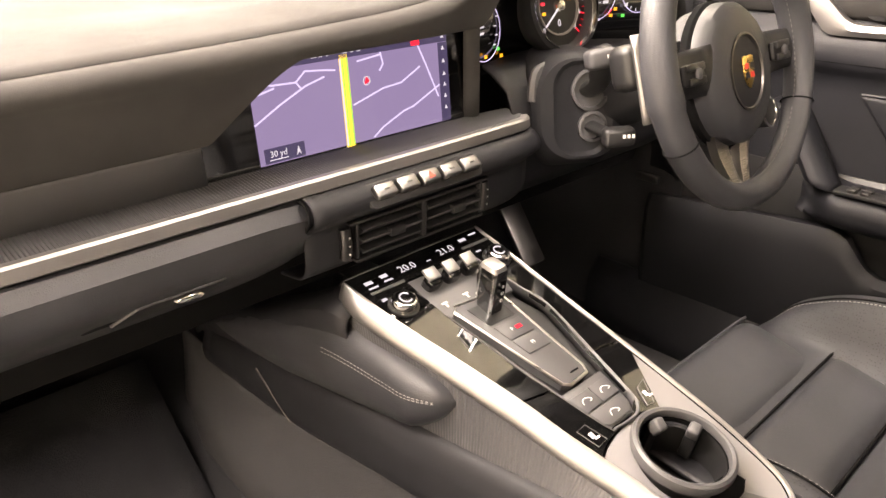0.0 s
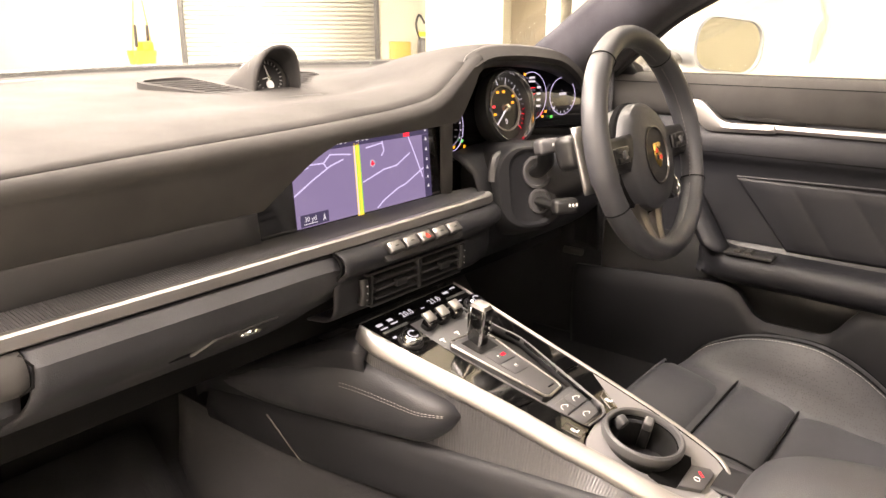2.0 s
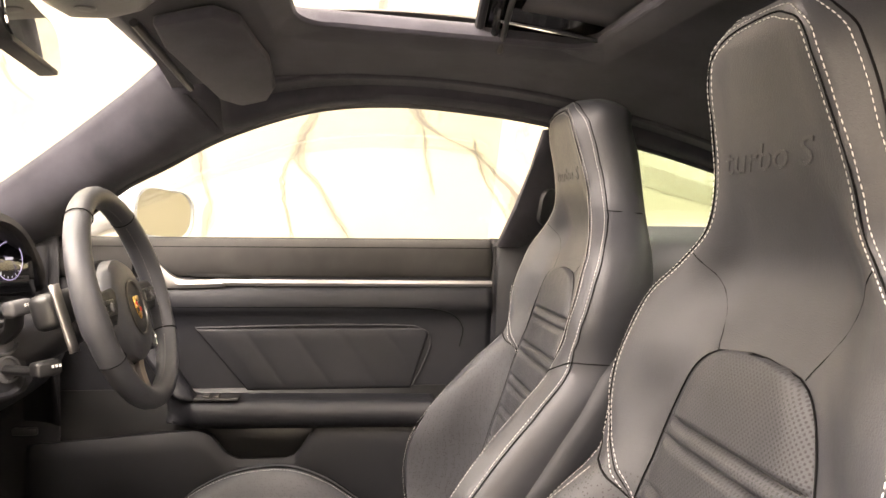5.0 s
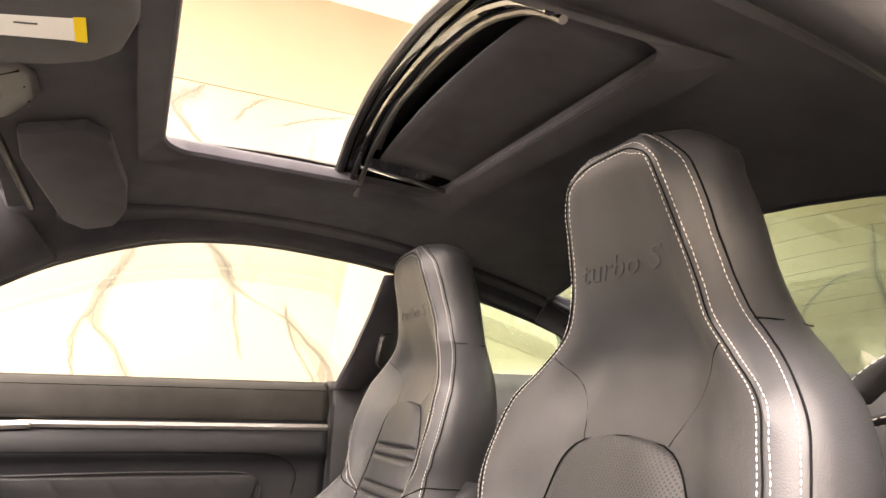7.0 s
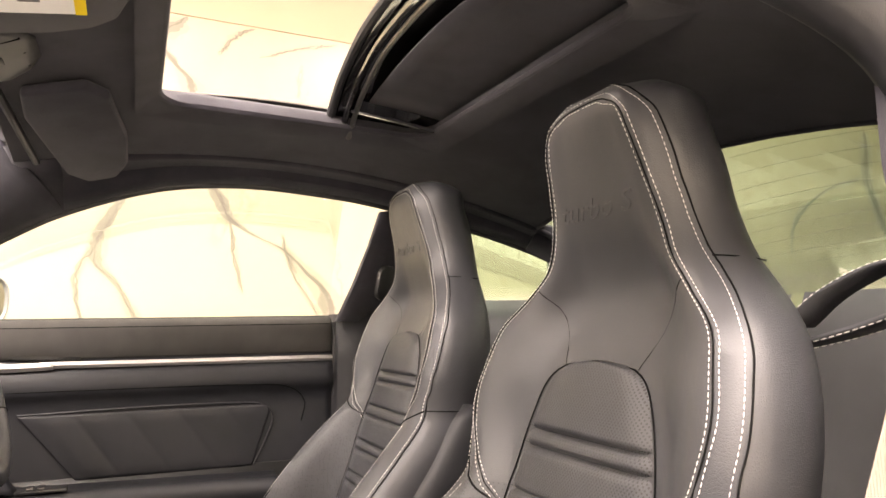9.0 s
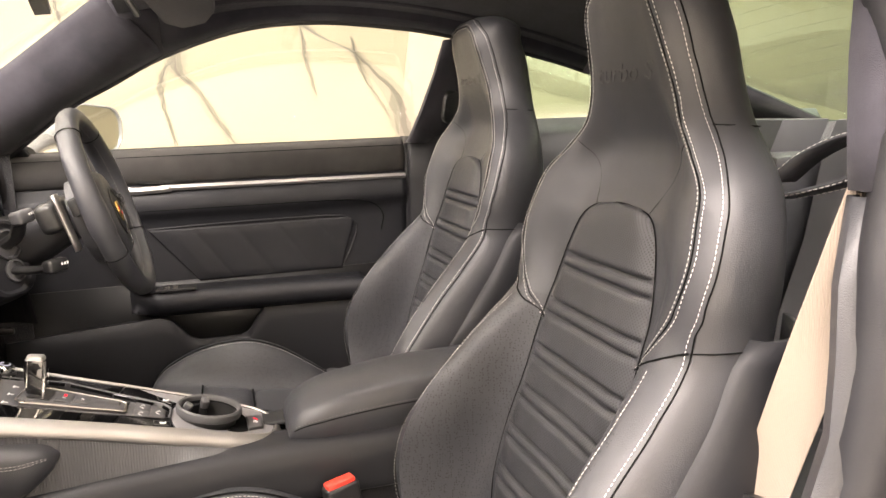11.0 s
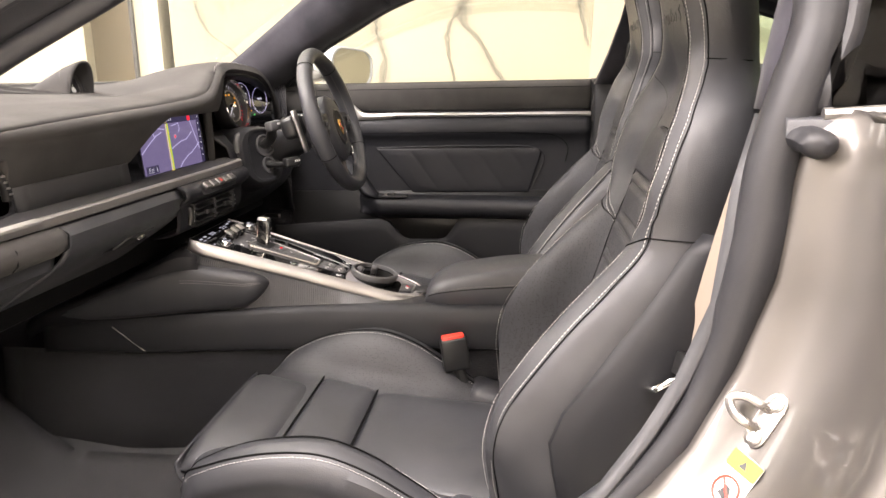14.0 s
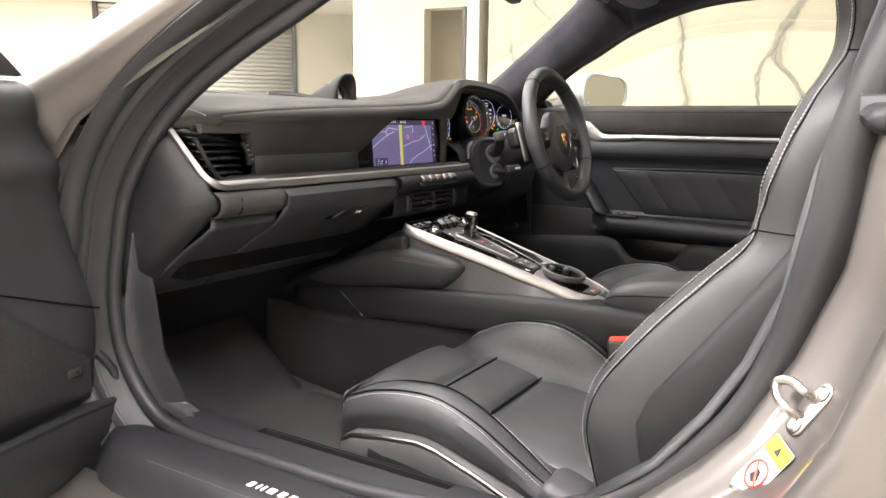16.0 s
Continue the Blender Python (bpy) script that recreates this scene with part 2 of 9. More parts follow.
def paint(name, color, flake=0.75, rough=0.34):
    m = material(name, color, rough, flake, coat=0.35)
    n, l, b = nodes_of(m)
    v = coords(m)
    l.new(ramp(m, noise_node(m, v, 3, 4), [(0.3, [c * 0.93 for c in color]), (0.7, [c * 1.05 for c in color])]), b.inputs["Base Color"])
    bump(m, noise_node(m, v, 2200, 1), 0.05, 0.0004)
    return m


def glow(name, color, strength):
    m = bpy.data.materials.new(name)
    m.use_nodes = True
    b = m.node_tree.nodes["Principled BSDF"]
    b.inputs["Base Color"].default_value = (0.01, 0.01, 0.012, 1)
    b.inputs["Roughness"].default_value = 0.12
    b.inputs["Emission Color"].default_value = (*color, 1)
    b.inputs["Emission Strength"].default_value = strength
    return m


def pane_glass(name, tint, gloss=1.0):
    """Thin automotive glass: clear, tinted, with a mirror reflection at grazing angles."""
    m = bpy.data.materials.new(name)
    m.use_nodes = True
    n, l = m.node_tree.nodes, m.node_tree.links
    out = n["Material Output"]
    n.remove(n["Principled BSDF"])
    tr, gl, mx, fr, mu = (n.new("ShaderNode" + k) for k in ("BsdfTransparent", "BsdfGlossy", "MixShader", "Fresnel", "Math"))
    tr.inputs["Color"].default_value = (*tint, 1)
    gl.inputs["Roughness"].default_value = 0.02
    fr.inputs["IOR"].default_value = 1.45
    mu.operation, mu.inputs[1].default_value = "MULTIPLY", gloss
    l.new(fr.outputs[0], mu.inputs[0])
    l.new(mu.outputs[0], mx.inputs[0])
    l.new(tr.outputs[0], mx.inputs[1])
    l.new(gl.outputs[0], mx.inputs[2])
    l.new(mx.outputs[0], out.inputs["Surface"])
    return m


def marble(name):
    """Cream slab with faint clouds and hair-fine grey veins."""
    base = (0.385, 0.350, 0.262)
    m = material(name, base, 0.25)
    n, l, b = nodes_of(m)
    cloud = ramp(m, noise_node(m, coords(m, (1, 0.8, 0.5)), 1.3, 6, 0.6), [(0.3, [c * 0.93 for c in base]), (0.7, [c * 1.04 for c in base])])
    fine = noise_node(m, coords(m, (1, 0.9, 0.55)), 1.4, 7, 0.55)
    d = math_node(m, "ABSOLUTE", math_node(m, "SUBTRACT", fine, 0.53))
    hair = ramp(m, d, [(0.0, (0.80, 0.78, 0.74)), (0.004, (0.93, 0.92, 0.90)), (0.016, (1, 1, 1))])
    mask = ramp(m, noise_node(m, coords(m), 0.6, 3), [(0.45, (0, 0, 0)), (0.6, (1, 1, 1))])
    mx = n.new("ShaderNodeMix")
    mx.data_type = "RGBA"
    l.new(mask, mx.inputs["Factor"])
    l.new(hair, mx.inputs["A"])
    mx.inputs["B"].default_value = (1, 1, 1, 1)
    mu = n.new("ShaderNodeMix")
    mu.data_type, mu.blend_type = "RGBA", "MULTIPLY"
    mu.inputs["Factor"].default_value = 1.0
    l.new(cloud, mu.inputs["A"])
    l.new(mx.outputs["Result"], mu.inputs["B"])
    l.new(mu.outputs["Result"], b.inputs["Base Color"])
    return m


def plain_wall(name, color, rough=0.8):
    m = material(name, color, rough)
    n, l, b = nodes_of(m)
    v = coords(m)
    l.new(ramp(m, noise_node(m, v, 0.8, 6, 0.6), [(0.3, [c * 0.95 for c in color]), (0.7, [min(1, c * 1.03) for c in color])]), b.inputs["Base Color"])
    bump(m, noise_node(m, v, 60, 4), 0.15, 0.002)
    return m


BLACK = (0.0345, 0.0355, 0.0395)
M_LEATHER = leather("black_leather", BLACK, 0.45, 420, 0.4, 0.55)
# darker copy of the black leather: the driver's door's shade is in its colour
M_DOORSHADED = leather("shaded_door_leather", (0.0135, 0.0140, 0.0165), 0.46, 420, 0.4, 0.28)
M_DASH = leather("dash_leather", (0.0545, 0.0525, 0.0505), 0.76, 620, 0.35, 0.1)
M_PERF = perforated("perforated_leather", BLACK)
M_PERFBACK = perforated("perforated_back_leather", BLACK, 0.0034, upright=True)
M_SPEAKER = perforated("speaker_mesh", (0.030, 0.030, 0.033), 0.0040)
M_EMBOSS = leather("embossed_leather", (0.046, 0.0465, 0.050), 0.42)
M_SUEDE = suede("black_suede", (0.0335, 0.0325, 0.0395))
M_CARPET = carpet("black_carpet", (0.0165, 0.0165, 0.0195))
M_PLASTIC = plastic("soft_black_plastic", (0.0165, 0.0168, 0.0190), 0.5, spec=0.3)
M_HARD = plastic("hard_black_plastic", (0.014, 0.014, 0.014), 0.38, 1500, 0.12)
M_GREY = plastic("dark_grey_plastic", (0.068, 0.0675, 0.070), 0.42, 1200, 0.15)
# grey lightened to hold the deck's bright reflection in its base colour
M_DECK = plastic("reflection_lightened_plastic", (0.20, 0.195, 0.20), 0.36, 1200, 0.1)
M_GLOSS = material("gloss_black", (0.004, 0.004, 0.004), 0.06, coat=1.0)
M_RUBBER = plastic("black_rubber", (0.0175, 0.0176, 0.0200), 0.5, 700, 0.2, 0.4)
M_SILVER = metal("satin_aluminium", (0.40, 0.388, 0.375), 0.48, (1, 30, 30), 0.05)
M_KEY = metal("dull_key_metal", (0.27, 0.265, 0.26), 0.36)
M_CHROME = metal("chrome", (0.88, 0.87, 0.85), 0.1, (1, 1, 1), 0.04)
M_STEEL = metal("bare_steel", (0.45, 0.43, 0.41), 0.34, (1, 1, 1), 0.1)
M_DARKMETAL = metal("dark_metal", (0.14, 0.135, 0.13), 0.38)
# one body paint twice: darkened for the shaded jambs, lightened for the lit mirror
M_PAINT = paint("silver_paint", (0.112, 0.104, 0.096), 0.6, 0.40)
M_LITPAINT = paint("lit_silver_paint", (0.42, 0.43, 0.44), 0.5, 0.35)
M_THREAD = material("white_thread", (0.56, 0.545, 0.52), 0.8)
M_DARKTHREAD = material("grey_thread", (0.16, 0.155, 0.15), 0.8)
M_PALETHREAD = material("pale_grey_thread", (0.34, 0.33, 0.31), 0.8)
M_VEIN = plain_wall("marble_vein", (0.142, 0.132, 0.108), 0.3)
M_VEINPALE = plain_wall("marble_vein_edge", (0.272, 0.254, 0.200), 0.3)
M_VEINMID = plain_wall("marble_vein_body", (0.192, 0.180, 0.145), 0.3)
# near-black: real seams, and shade put as colour into gaps and recesses
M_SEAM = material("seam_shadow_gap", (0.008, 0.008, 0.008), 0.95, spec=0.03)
M_BELT = material("beige_belt_webbing", (0.285, 0.235, 0.192), 0.8, spec=0.2)
M_RED = material("red_plastic", (0.75, 0.05, 0.03), 0.4)
M_WHITE = material("white_print", (0.8, 0.8, 0.78), 0.6)
M_GLASS = pane_glass("clear_glass", (0.95, 0.97, 0.95), 0.25)
M_TINT = pane_glass("green_tinted_glass", (0.70, 0.80, 0.72), 0.3)
M_DARKGLASS = pane_glass("dark_privacy_glass", (0.10, 0.094, 0.084), 0.35)
M_MIRROR = material("mirror_glass", (0.85, 0.86, 0.82), 0.02, 1.0)
M_MARBLE = marble("marble_slab")
M_WALL = plain_wall("white_paint_wall", (0.56, 0.525, 0.425))
# pale paint for the added west wall, to reflect light into the car
M_BOUNCEWALL = plain_wall("bounce_wall_paint", (0.74, 0.71, 0.64))
M_CEIL = plain_wall("white_ceiling_paint", (0.78, 0.76, 0.71))
M_BAND = plain_wall("cream_wall_band", (0.35, 0.295, 0.215))
M_FLOOR = plain_wall("pale_resin_floor", (0.68, 0.65, 0.585), 0.25)
M_SHUTTER = plastic("shutter_slat_coating", (0.62, 0.61, 0.56), 0.45, 40, 0.1)
M_YELLOW = plastic("yellow_plastic", (0.85, 0.62, 0.02), 0.45)
M_ORANGE = plastic("orange_plastic", (0.65, 0.30, 0.05), 0.5)
M_MAP = glow("map_ground", (0.128, 0.108, 0.205), 1.0)
M_ROADLINE = glow("map_road", (0.36, 0.34, 0.56), 1.0)
M_ROADGOLD = glow("map_motorway", (0.62, 0.44, 0.05), 1.0)
M_ROADGREEN = glow("map_traffic_green", (0.12, 0.45, 0.06), 1.0)
M_MAPDARK = glow("map_dark_bar", (0.03, 0.026, 0.06), 1.0)
M_ICON = glow("white_icon_light", (0.36, 0.37, 0.43), 1.0)
M_ICONRED = glow("red_icon_light", (0.9, 0.02, 0.04), 1.0)
M_ICONAMBER = glow("amber_icon_light", (0.72, 0.30, 0.02), 1.0)
M_ICONGREEN = glow("green_icon_light", (0.04, 0.50, 0.08), 1.0)
for webbing in (M_BELT,):
    wn, wl, wb = nodes_of(webbing)
    wave = wn.new("ShaderNodeTexWave")
    wave.inputs["Scale"].default_value = 260
    wl.new(coords(webbing), wave.inputs["Vector"])
    bump(webbing, wave.outputs["Fac"], 0.4, 0.001)

# ---- the showroom ----
def wall_slab(name, a, b, z0, z1, thick, mat, label, parent=None):
    """An upright slab from a to b (x, y), its room side along that line, its thickness away to the left of the way a to b."""
    a, b = Vector((*a, 0)), Vector((*b, 0))
    t = (b - a).normalized()
    m = axes(a, t, Vector((-t.y, t.x, 0)))
    bm = box((0, 0, z0), ((b - a).length, thick, z1))
    bm.transform(m)
    if parent:
        return part(name, bm, mat, parent, label, smooth=False)
    return single(name, bm, mat, label, "wall", kind="structure", smooth=False)


def mx(y):
    """The marble wall's line."""
    return 4.02 - 0.1 * y


ROOM_H = 3.78
single("floor", box((-9, -10, -0.1), (22, 24, 0)), M_FLOOR, "pale grey glossy resin showroom floor", "floor", kind="structure", smooth=False)
single("ceiling", box((-9, -10, ROOM_H), (22, 24, ROOM_H + 0.15)), M_CEIL, "plain white painted showroom ceiling", "ceiling", kind="structure", smooth=False)
# marble wall in slabs with fine joints, a cream band above it
marble_wall = wall_slab("wall_east", (mx(-9.8), -9.8), (mx(1.9), 1.9), 0, 2.93, -0.08, M_MARBLE, "pale marble slab wall with brown veins")
VEINS = [
    (0.105, [(-0.60, 2.12), (-0.72, 1.90), (-0.86, 1.76), (-0.95, 1.59), (-1.10, 1.49), (-1.30, 1.40), (-1.46, 1.25), (-1.60, 1.11), (-1.66, 0.85), (-1.8, 0.5)]),
    (0.055, [(-0.50, 2.0), (-0.39, 1.85), (-0.27, 1.66), (-0.16, 1.41), (-0.15, 1.28), (-0.27, 1.15), (-0.40, 0.92), (-0.53, 0.72)]),
    (0.02, [(-0.16, 1.41), (-0.06, 1.24), (-0.06, 1.04), (-0.1, 0.8)]),
    (0.02, [(-0.95, 1.59), (-0.98, 1.35), (-1.02, 1.1)]),
    (0.11, [(-7.4, 3.5), (-7.58, 3.29), (-7.87, 2.88), (-7.84, 2.43), (-7.95, 2.18), (-8.06, 1.94), (-8.3, 1.5)]),
    (0.05, [(-7.84, 2.43), (-7.17, 2.23), (-6.63, 1.89), (-6.5, 1.5)]),
    (0.085, [(-0.66, 2.92), (-0.48, 2.77), (-0.57, 2.61), (-0.69, 2.47), (-0.66, 2.25), (-0.60, 2.12)]),
    (0.02, [(-1.10, 2.92), (-0.99, 2.86), (-0.85, 2.70)]),
    (0.015, [(-1.69, 2.90), (-1.40, 2.82), (-1.13, 2.72)]),
    (0.02, [(1.72, 1.5), (1.70, 1.39), (1.63, 1.24), (1.45, 1.08), (1.4, 0.8)]),
    (0.045, [(0.52, 2.0), (0.49, 1.64), (0.45, 1.48), (0.46, 1.25), (0.40, 1.02), (0.45, 0.8)]),
    (0.02, [(1.56, 1.9), (1.53, 1.74), (1.38, 1.61)]),
    (0.02, [(1.90, 1.44), (1.78, 1.39), (1.66, 1.33)]),
    (0.025, [(-1.30, 1.5), (-1.34, 1.31), (-1.45, 1.11), (-1.57, 0.92)]),
]
rnd_v = random.Random(11)


def vein_strip(path, width, lift):
    """A ragged strip lying in the wall's face."""
    pts = cr([(y, z, 0.0) for y, z in path], 14 * len(path))
    rows = []
    drift, wide = 0.0, 1.0
    for i, p in enumerate(pts):
        drift = drift * 0.8 + rnd_v.uniform(-1, 1) * 0.008
        wide = max(0.35, min(1.5, wide + rnd_v.uniform(-0.25, 0.25)))
        taper = min(1.0, 0.15 + min(i, len(pts) - 1 - i) / 8)
        h = width * 0.5 * wide * taper
        y, z = p[0] + drift, p[1] + drift * 0.5
        rows.append([(mx(y + h) - lift, y + h, z + h * 0.3), (mx(y - h) - lift, y - h, z - h * 0.3)])
    return sheet(rows)


for width, path in VEINS:
    part("vein", vein_strip(path, width * 1.5, 0.0012), M_VEINPALE, marble_wall, smooth=False)
    part("vein", vein_strip(path, width * 0.9, 0.0016), M_VEINMID, marble_wall, smooth=False)
    part("vein", vein_strip(path, width * 0.34, 0.002), M_VEIN, marble_wall, smooth=False)
wall_slab("wall_east_band", (mx(-9.8), -9.8), (mx(1.9) - 0.02, 1.9), 2.93, ROOM_H, -0.05, M_BAND, "cream painted wall band above the marble")
wall_slab("wall_pier", (mx(1.98), 1.98), (5.9, 2.2), 0, ROOM_H, 0.1, M_WALL, "white painted return wall beside the marble")
# side wall with the doorway
wall_slab("wall_side_south", (5.93, 2.2), (5.90, 3.30), 0, ROOM_H, -0.18, M_WALL, "white painted wall beside a doorway")
wall_slab("wall_side_north", (5.83, 3.78), (5.72, 4.7), 0, ROOM_H, -0.18, M_WALL, "white painted wall beside a doorway")
wall_slab("wall_side_lintel", (5.90, 3.30), (5.83, 3.78), 2.12, ROOM_H, -0.18, M_WALL, "white painted wall over a doorway")
wall_slab("wall_corridor", (6.6, 2.6), (6.5, 4.6), 0, ROOM_H, -0.1, M_BAND, "cream corridor wall seen through the doorway")
single("door_1", box((5.87, 3.27, 0), (6.0, 3.31, 2.12), 0.004), M_GREY, "dark grey door edge in an open doorway", "door", kind="structure", smooth=False)
# shutter wall
TL = Vector((math.cos(radians(42)), -math.sin(radians(42)), 0))
TN = Vector((-math.sin(radians(42)), -math.cos(radians(42)), 0))
S0 = Vector((10.5, 16.5, 0))


def on_shutter(u, v, z):
    return S0 + TL * u + TN * v + Vector((0, 0, z))


def shutter_box(u0, u1, v0, v1, z0, z1, bevel=0.0):
    bm = box((u0, v0, z0), (u1, v1, z1), bevel)
    bm.transform(Matrix(((TL.x, TN.x, 0, S0.x), (TL.y, TN.y, 0, S0.y), (0, 0, 1, 0), (0, 0, 0, 1))))
    bmesh.ops.recalc_face_normals(bm, faces=bm.faces)
    return bm


single("wall_north_west", shutter_box(-14, 0, -0.3, 0, 0, ROOM_H), M_WALL, "white painted wall beside the roller shutter", "wall", kind="structure", smooth=False)
single("wall_north_east", shutter_box(4.8, 14, -0.3, 0, 0, ROOM_H), M_WALL, "white painted wall beside the roller shutter", "wall", kind="structure", smooth=False)
shutter = thing("roller_shutter", "closed pale grey roller shutter with horizontal slats", "shutter", S0, kind="structure")
for side_u in (-0.1, 4.78):
    part("guide_rail", shutter_box(side_u, side_u + 0.12, -0.15, 0.06, 0, ROOM_H, 0.01), M_GREY, shutter)
for k in range(34):
    z = 0.02 + k * 0.11
    rows = []
    for a in range(7):
        s = a / 6
        rows.append([on_shutter(u, -0.06 + 0.035 * math.sin(math.pi * s), z + 0.104 * s) for u in (0.0, 4.8)])
    part("slat", sheet(rows), M_SHUTTER, shutter, solid=0.004)
# unseen wall, added close by so it bounces light through the open door
single("wall_west", box((-4.6, -10, 0), (-4.5, 24, ROOM_H)), M_BOUNCEWALL, "unseen pale painted wall, added to bounce light into the car", "wall", kind="structure", smooth=False)
single("wall_south", box((-9, -10.1, 0), (22, -10, ROOM_H)), M_MARBLE, "pale marble wall with brown veins", "wall", kind="structure", smooth=False)
single("wall_north", box((-9, 24, 0), (22, 24.1, ROOM_H)), M_WALL, "white painted showroom wall", "wall", kind="structure", smooth=False)
single("wall_far_east", box((22, -10, 0), (22.1, 24, ROOM_H)), M_WALL, "white painted showroom wall", "wall", kind="structure", smooth=False)

# loudspeaker on the shutter wall
speaker = thing("wall_loudspeaker", "dark grey loudspeaker hung on the white wall", "loudspeaker", on_shutter(6.55, 0.1, 2.45))
part("cabinet", shutter_box(6.38, 6.75, 0.08, 0.34, 2.42, 3.02, 0.03), M_GREY, speaker)
part("bracket", shutter_box(6.5, 6.62, 0.0, 0.1, 2.6, 2.8), M_HARD, speaker)

# mop bucket
bk = on_shutter(-0.75, 1.5, 0)
bucket = thing("mop_bucket", "yellow plastic mop bucket on castors with a wringer", "bucket", bk)
rows = []
for r, z in ((0.20, 0.12), (0.24, 0.3), (0.27, 0.52), (0.28, 0.53), (0.25, 0.52), (0.22, 0.16)):
    rows.append([bk + Vector((x, y, z)) for x, y in [(px * r / 0.28, py * r / 0.28) for px, py in rounded(0.62, 0.44, 0.1)]])
part("tub", sheet(rows, closed_u=True, caps=True), M_YELLOW, bucket)
part("wringer", obox(Matrix.Translation(bk + Vector((0.1, 0, 0.60))), (0.28, 0.3, 0.26), 0.03), M_YELLOW, bucket)
for dx in (-0.12, 0.18):
    part("wringer_arm", obox(Matrix.Translation(bk + Vector((dx, -0.02, 0.85))), (0.06, 0.06, 0.5), 0.012), M_HARD, bucket)
for dx, dy in ((-0.2, -0.14), (0.2, -0.14), (-0.2, 0.14), (0.2, 0.14)):
    part("castor", lathe([(0.0, -0.025), (0.055, -0.025), (0.06, 0), (0.055, 0.025), (0.0, 0.025)], Matrix.Translation(bk + Vector((dx, dy, 0.06))) @ Matrix.Rotation(radians(90), 4, "X"), 14, False), M_HARD, bucket)
for du, lean in ((-0.45, 0.10), (0.12, -0.06)):
    foot = on_shutter(-0.75 + du, 0.55, 0.02)
    mop = thing("broom", "wooden broom handle leaning on the white wall", "broom", foot)
    part("handle", tube([foot, foot + Vector((lean * 3, 0.12, 1.9))], 0.018, 8), M_ORANGE, mop)
    part("head", obox(Matrix.Translation(foot + Vector((0, 0, 0.06))), (0.3, 0.07, 0.12), 0.02), M_HARD, mop)

# floor cleaning machine beside the shutter
mc = on_shutter(6.2, 1.3, 0)
machine = thing("floor_scrubber", "dark grey floor cleaning machine with yellow parts", "cleaning machine", mc)
part("body", obox(Matrix.Translation(mc + Vector((0, 0, 0.5))) @ Matrix.Rotation(radians(-42), 4, "Z"), (0.9, 0.55, 0.6), 0.09, 3), M_GREY, machine)
part("tank", obox(Matrix.Translation(mc + Vector((0.15, -0.1, 0.95))) @ Matrix.Rotation(radians(-42), 4, "Z"), (0.5, 0.48, 0.35), 0.08, 3), M_HARD, machine)
part("panel", obox(Matrix.Translation(mc + Vector((0.28, -0.22, 1.3))) @ Matrix.Rotation(radians(-42), 4, "Z") @ Matrix.Rotation(radians(18), 4, "Y"), (0.12, 0.5, 0.62), 0.04), M_GREY, machine)
part("lid", obox(Matrix.Translation(mc + Vector((-0.22, 0.2, 0.9))) @ Matrix.Rotation(radians(-42), 4, "Z"), (0.3, 0.4, 0.12), 0.04), M_YELLOW, machine)
part("hose", tube(cr([mc + Vector(p) for p in ((-0.3, 0.25, 0.7), (-0.42, 0.3, 1.1), (-0.3, 0.3, 1.35), (-0.2, 0.2, 1.15))], 20), 0.03, 8), M_HARD, machine)
for dx in (-0.3, 0.3):
    part("wheel", lathe([(0.0, -0.05), (0.11, -0.05), (0.12, 0), (0.11, 0.05), (0, 0.05)], Matrix.Translation(mc + Vector((dx, -dx, 0.12))) @ Matrix.Rotation(radians(90), 4, "X"), 18, False), M_RUBBER, machine)
single("crate", obox(Matrix.Translation(on_shutter(5.3, 1.2, 0.36)) @ Matrix.Rotation(radians(-42), 4, "Z"), (0.5, 0.45, 0.72), 0.02), M_ORANGE, "orange brown box on the floor by the wall", "box")
toolbox = thing("pressure_washer", "small dark machine on the floor by the wall", "machine", on_shutter(7.6, 1.0, 0))
part("body", obox(Matrix.Translation(on_shutter(7.6, 1.0, 0.28)), (0.5, 0.4, 0.5), 0.06), M_GREY, toolbox)
part("handle", tube(cr([on_shutter(7.45, 1.0, 0.5), on_shutter(7.45, 1.0, 0.78), on_shutter(7.75, 1.0, 0.78), on_shutter(7.75, 1.0, 0.5)], 16), 0.02, 8), M_HARD, toolbox)

# ---- the car's shell ----
def zroof(x, y):
    return 1.238 - 0.26 * x * x - 0.28 * (y + 0.55) ** 2


# side window top line and windscreen side line, for the driver's side; x is turned over for the other
WIN = [(0.665, 0.06, 0.895), (0.605, -0.075, 0.990), (0.582, -0.165, 1.036), (0.555, -0.272, 1.089), (0.540, -0.426, 1.138), (0.535, -0.579, 1.152), (0.535, -0.736, 1.142), (0.537, -0.866, 1.124), (0.545, -1.05, 1.086), (0.555, -1.25, 1.028), (0.57, -1.42, 0.950)]
SCREEN = [(0.645, 0.30, 0.885), (0.605, 0.155, 0.970), (0.575, 0.02, 1.060), (0.53, -0.105, 1.143), (0.47, -0.185, 1.190)]
EDGE = 0.455
HOLE = (-0.350, 0.275, -0.862, -0.418)
REAR_Y = -1.18
SKIN = (-0.39, 0.335, -0.90, -0.39)

car = thing("car_shell", "silver sports coupe body with a suede-lined roof, passenger door open", "car", (0, -0.4, 0.2))


def flip(p, s):
    return Vector((p[0] * s, p[1], p[2]))


# headliner with the sunroof opening
bm = bmesh.new()
xs = sorted(set([-EDGE, EDGE] + [HOLE[0], HOLE[1]] + list(np.linspace(-EDGE, EDGE, 25))))
ys = sorted(set([REAR_Y, -0.205, HOLE[2], HOLE[3]] + list(np.linspace(REAR_Y, -0.205, 40))))
vg = {(i, j): bm.verts.new((x, y, zroof(x, y))) for i, x in enumerate(xs) for j, y in enumerate(ys)}
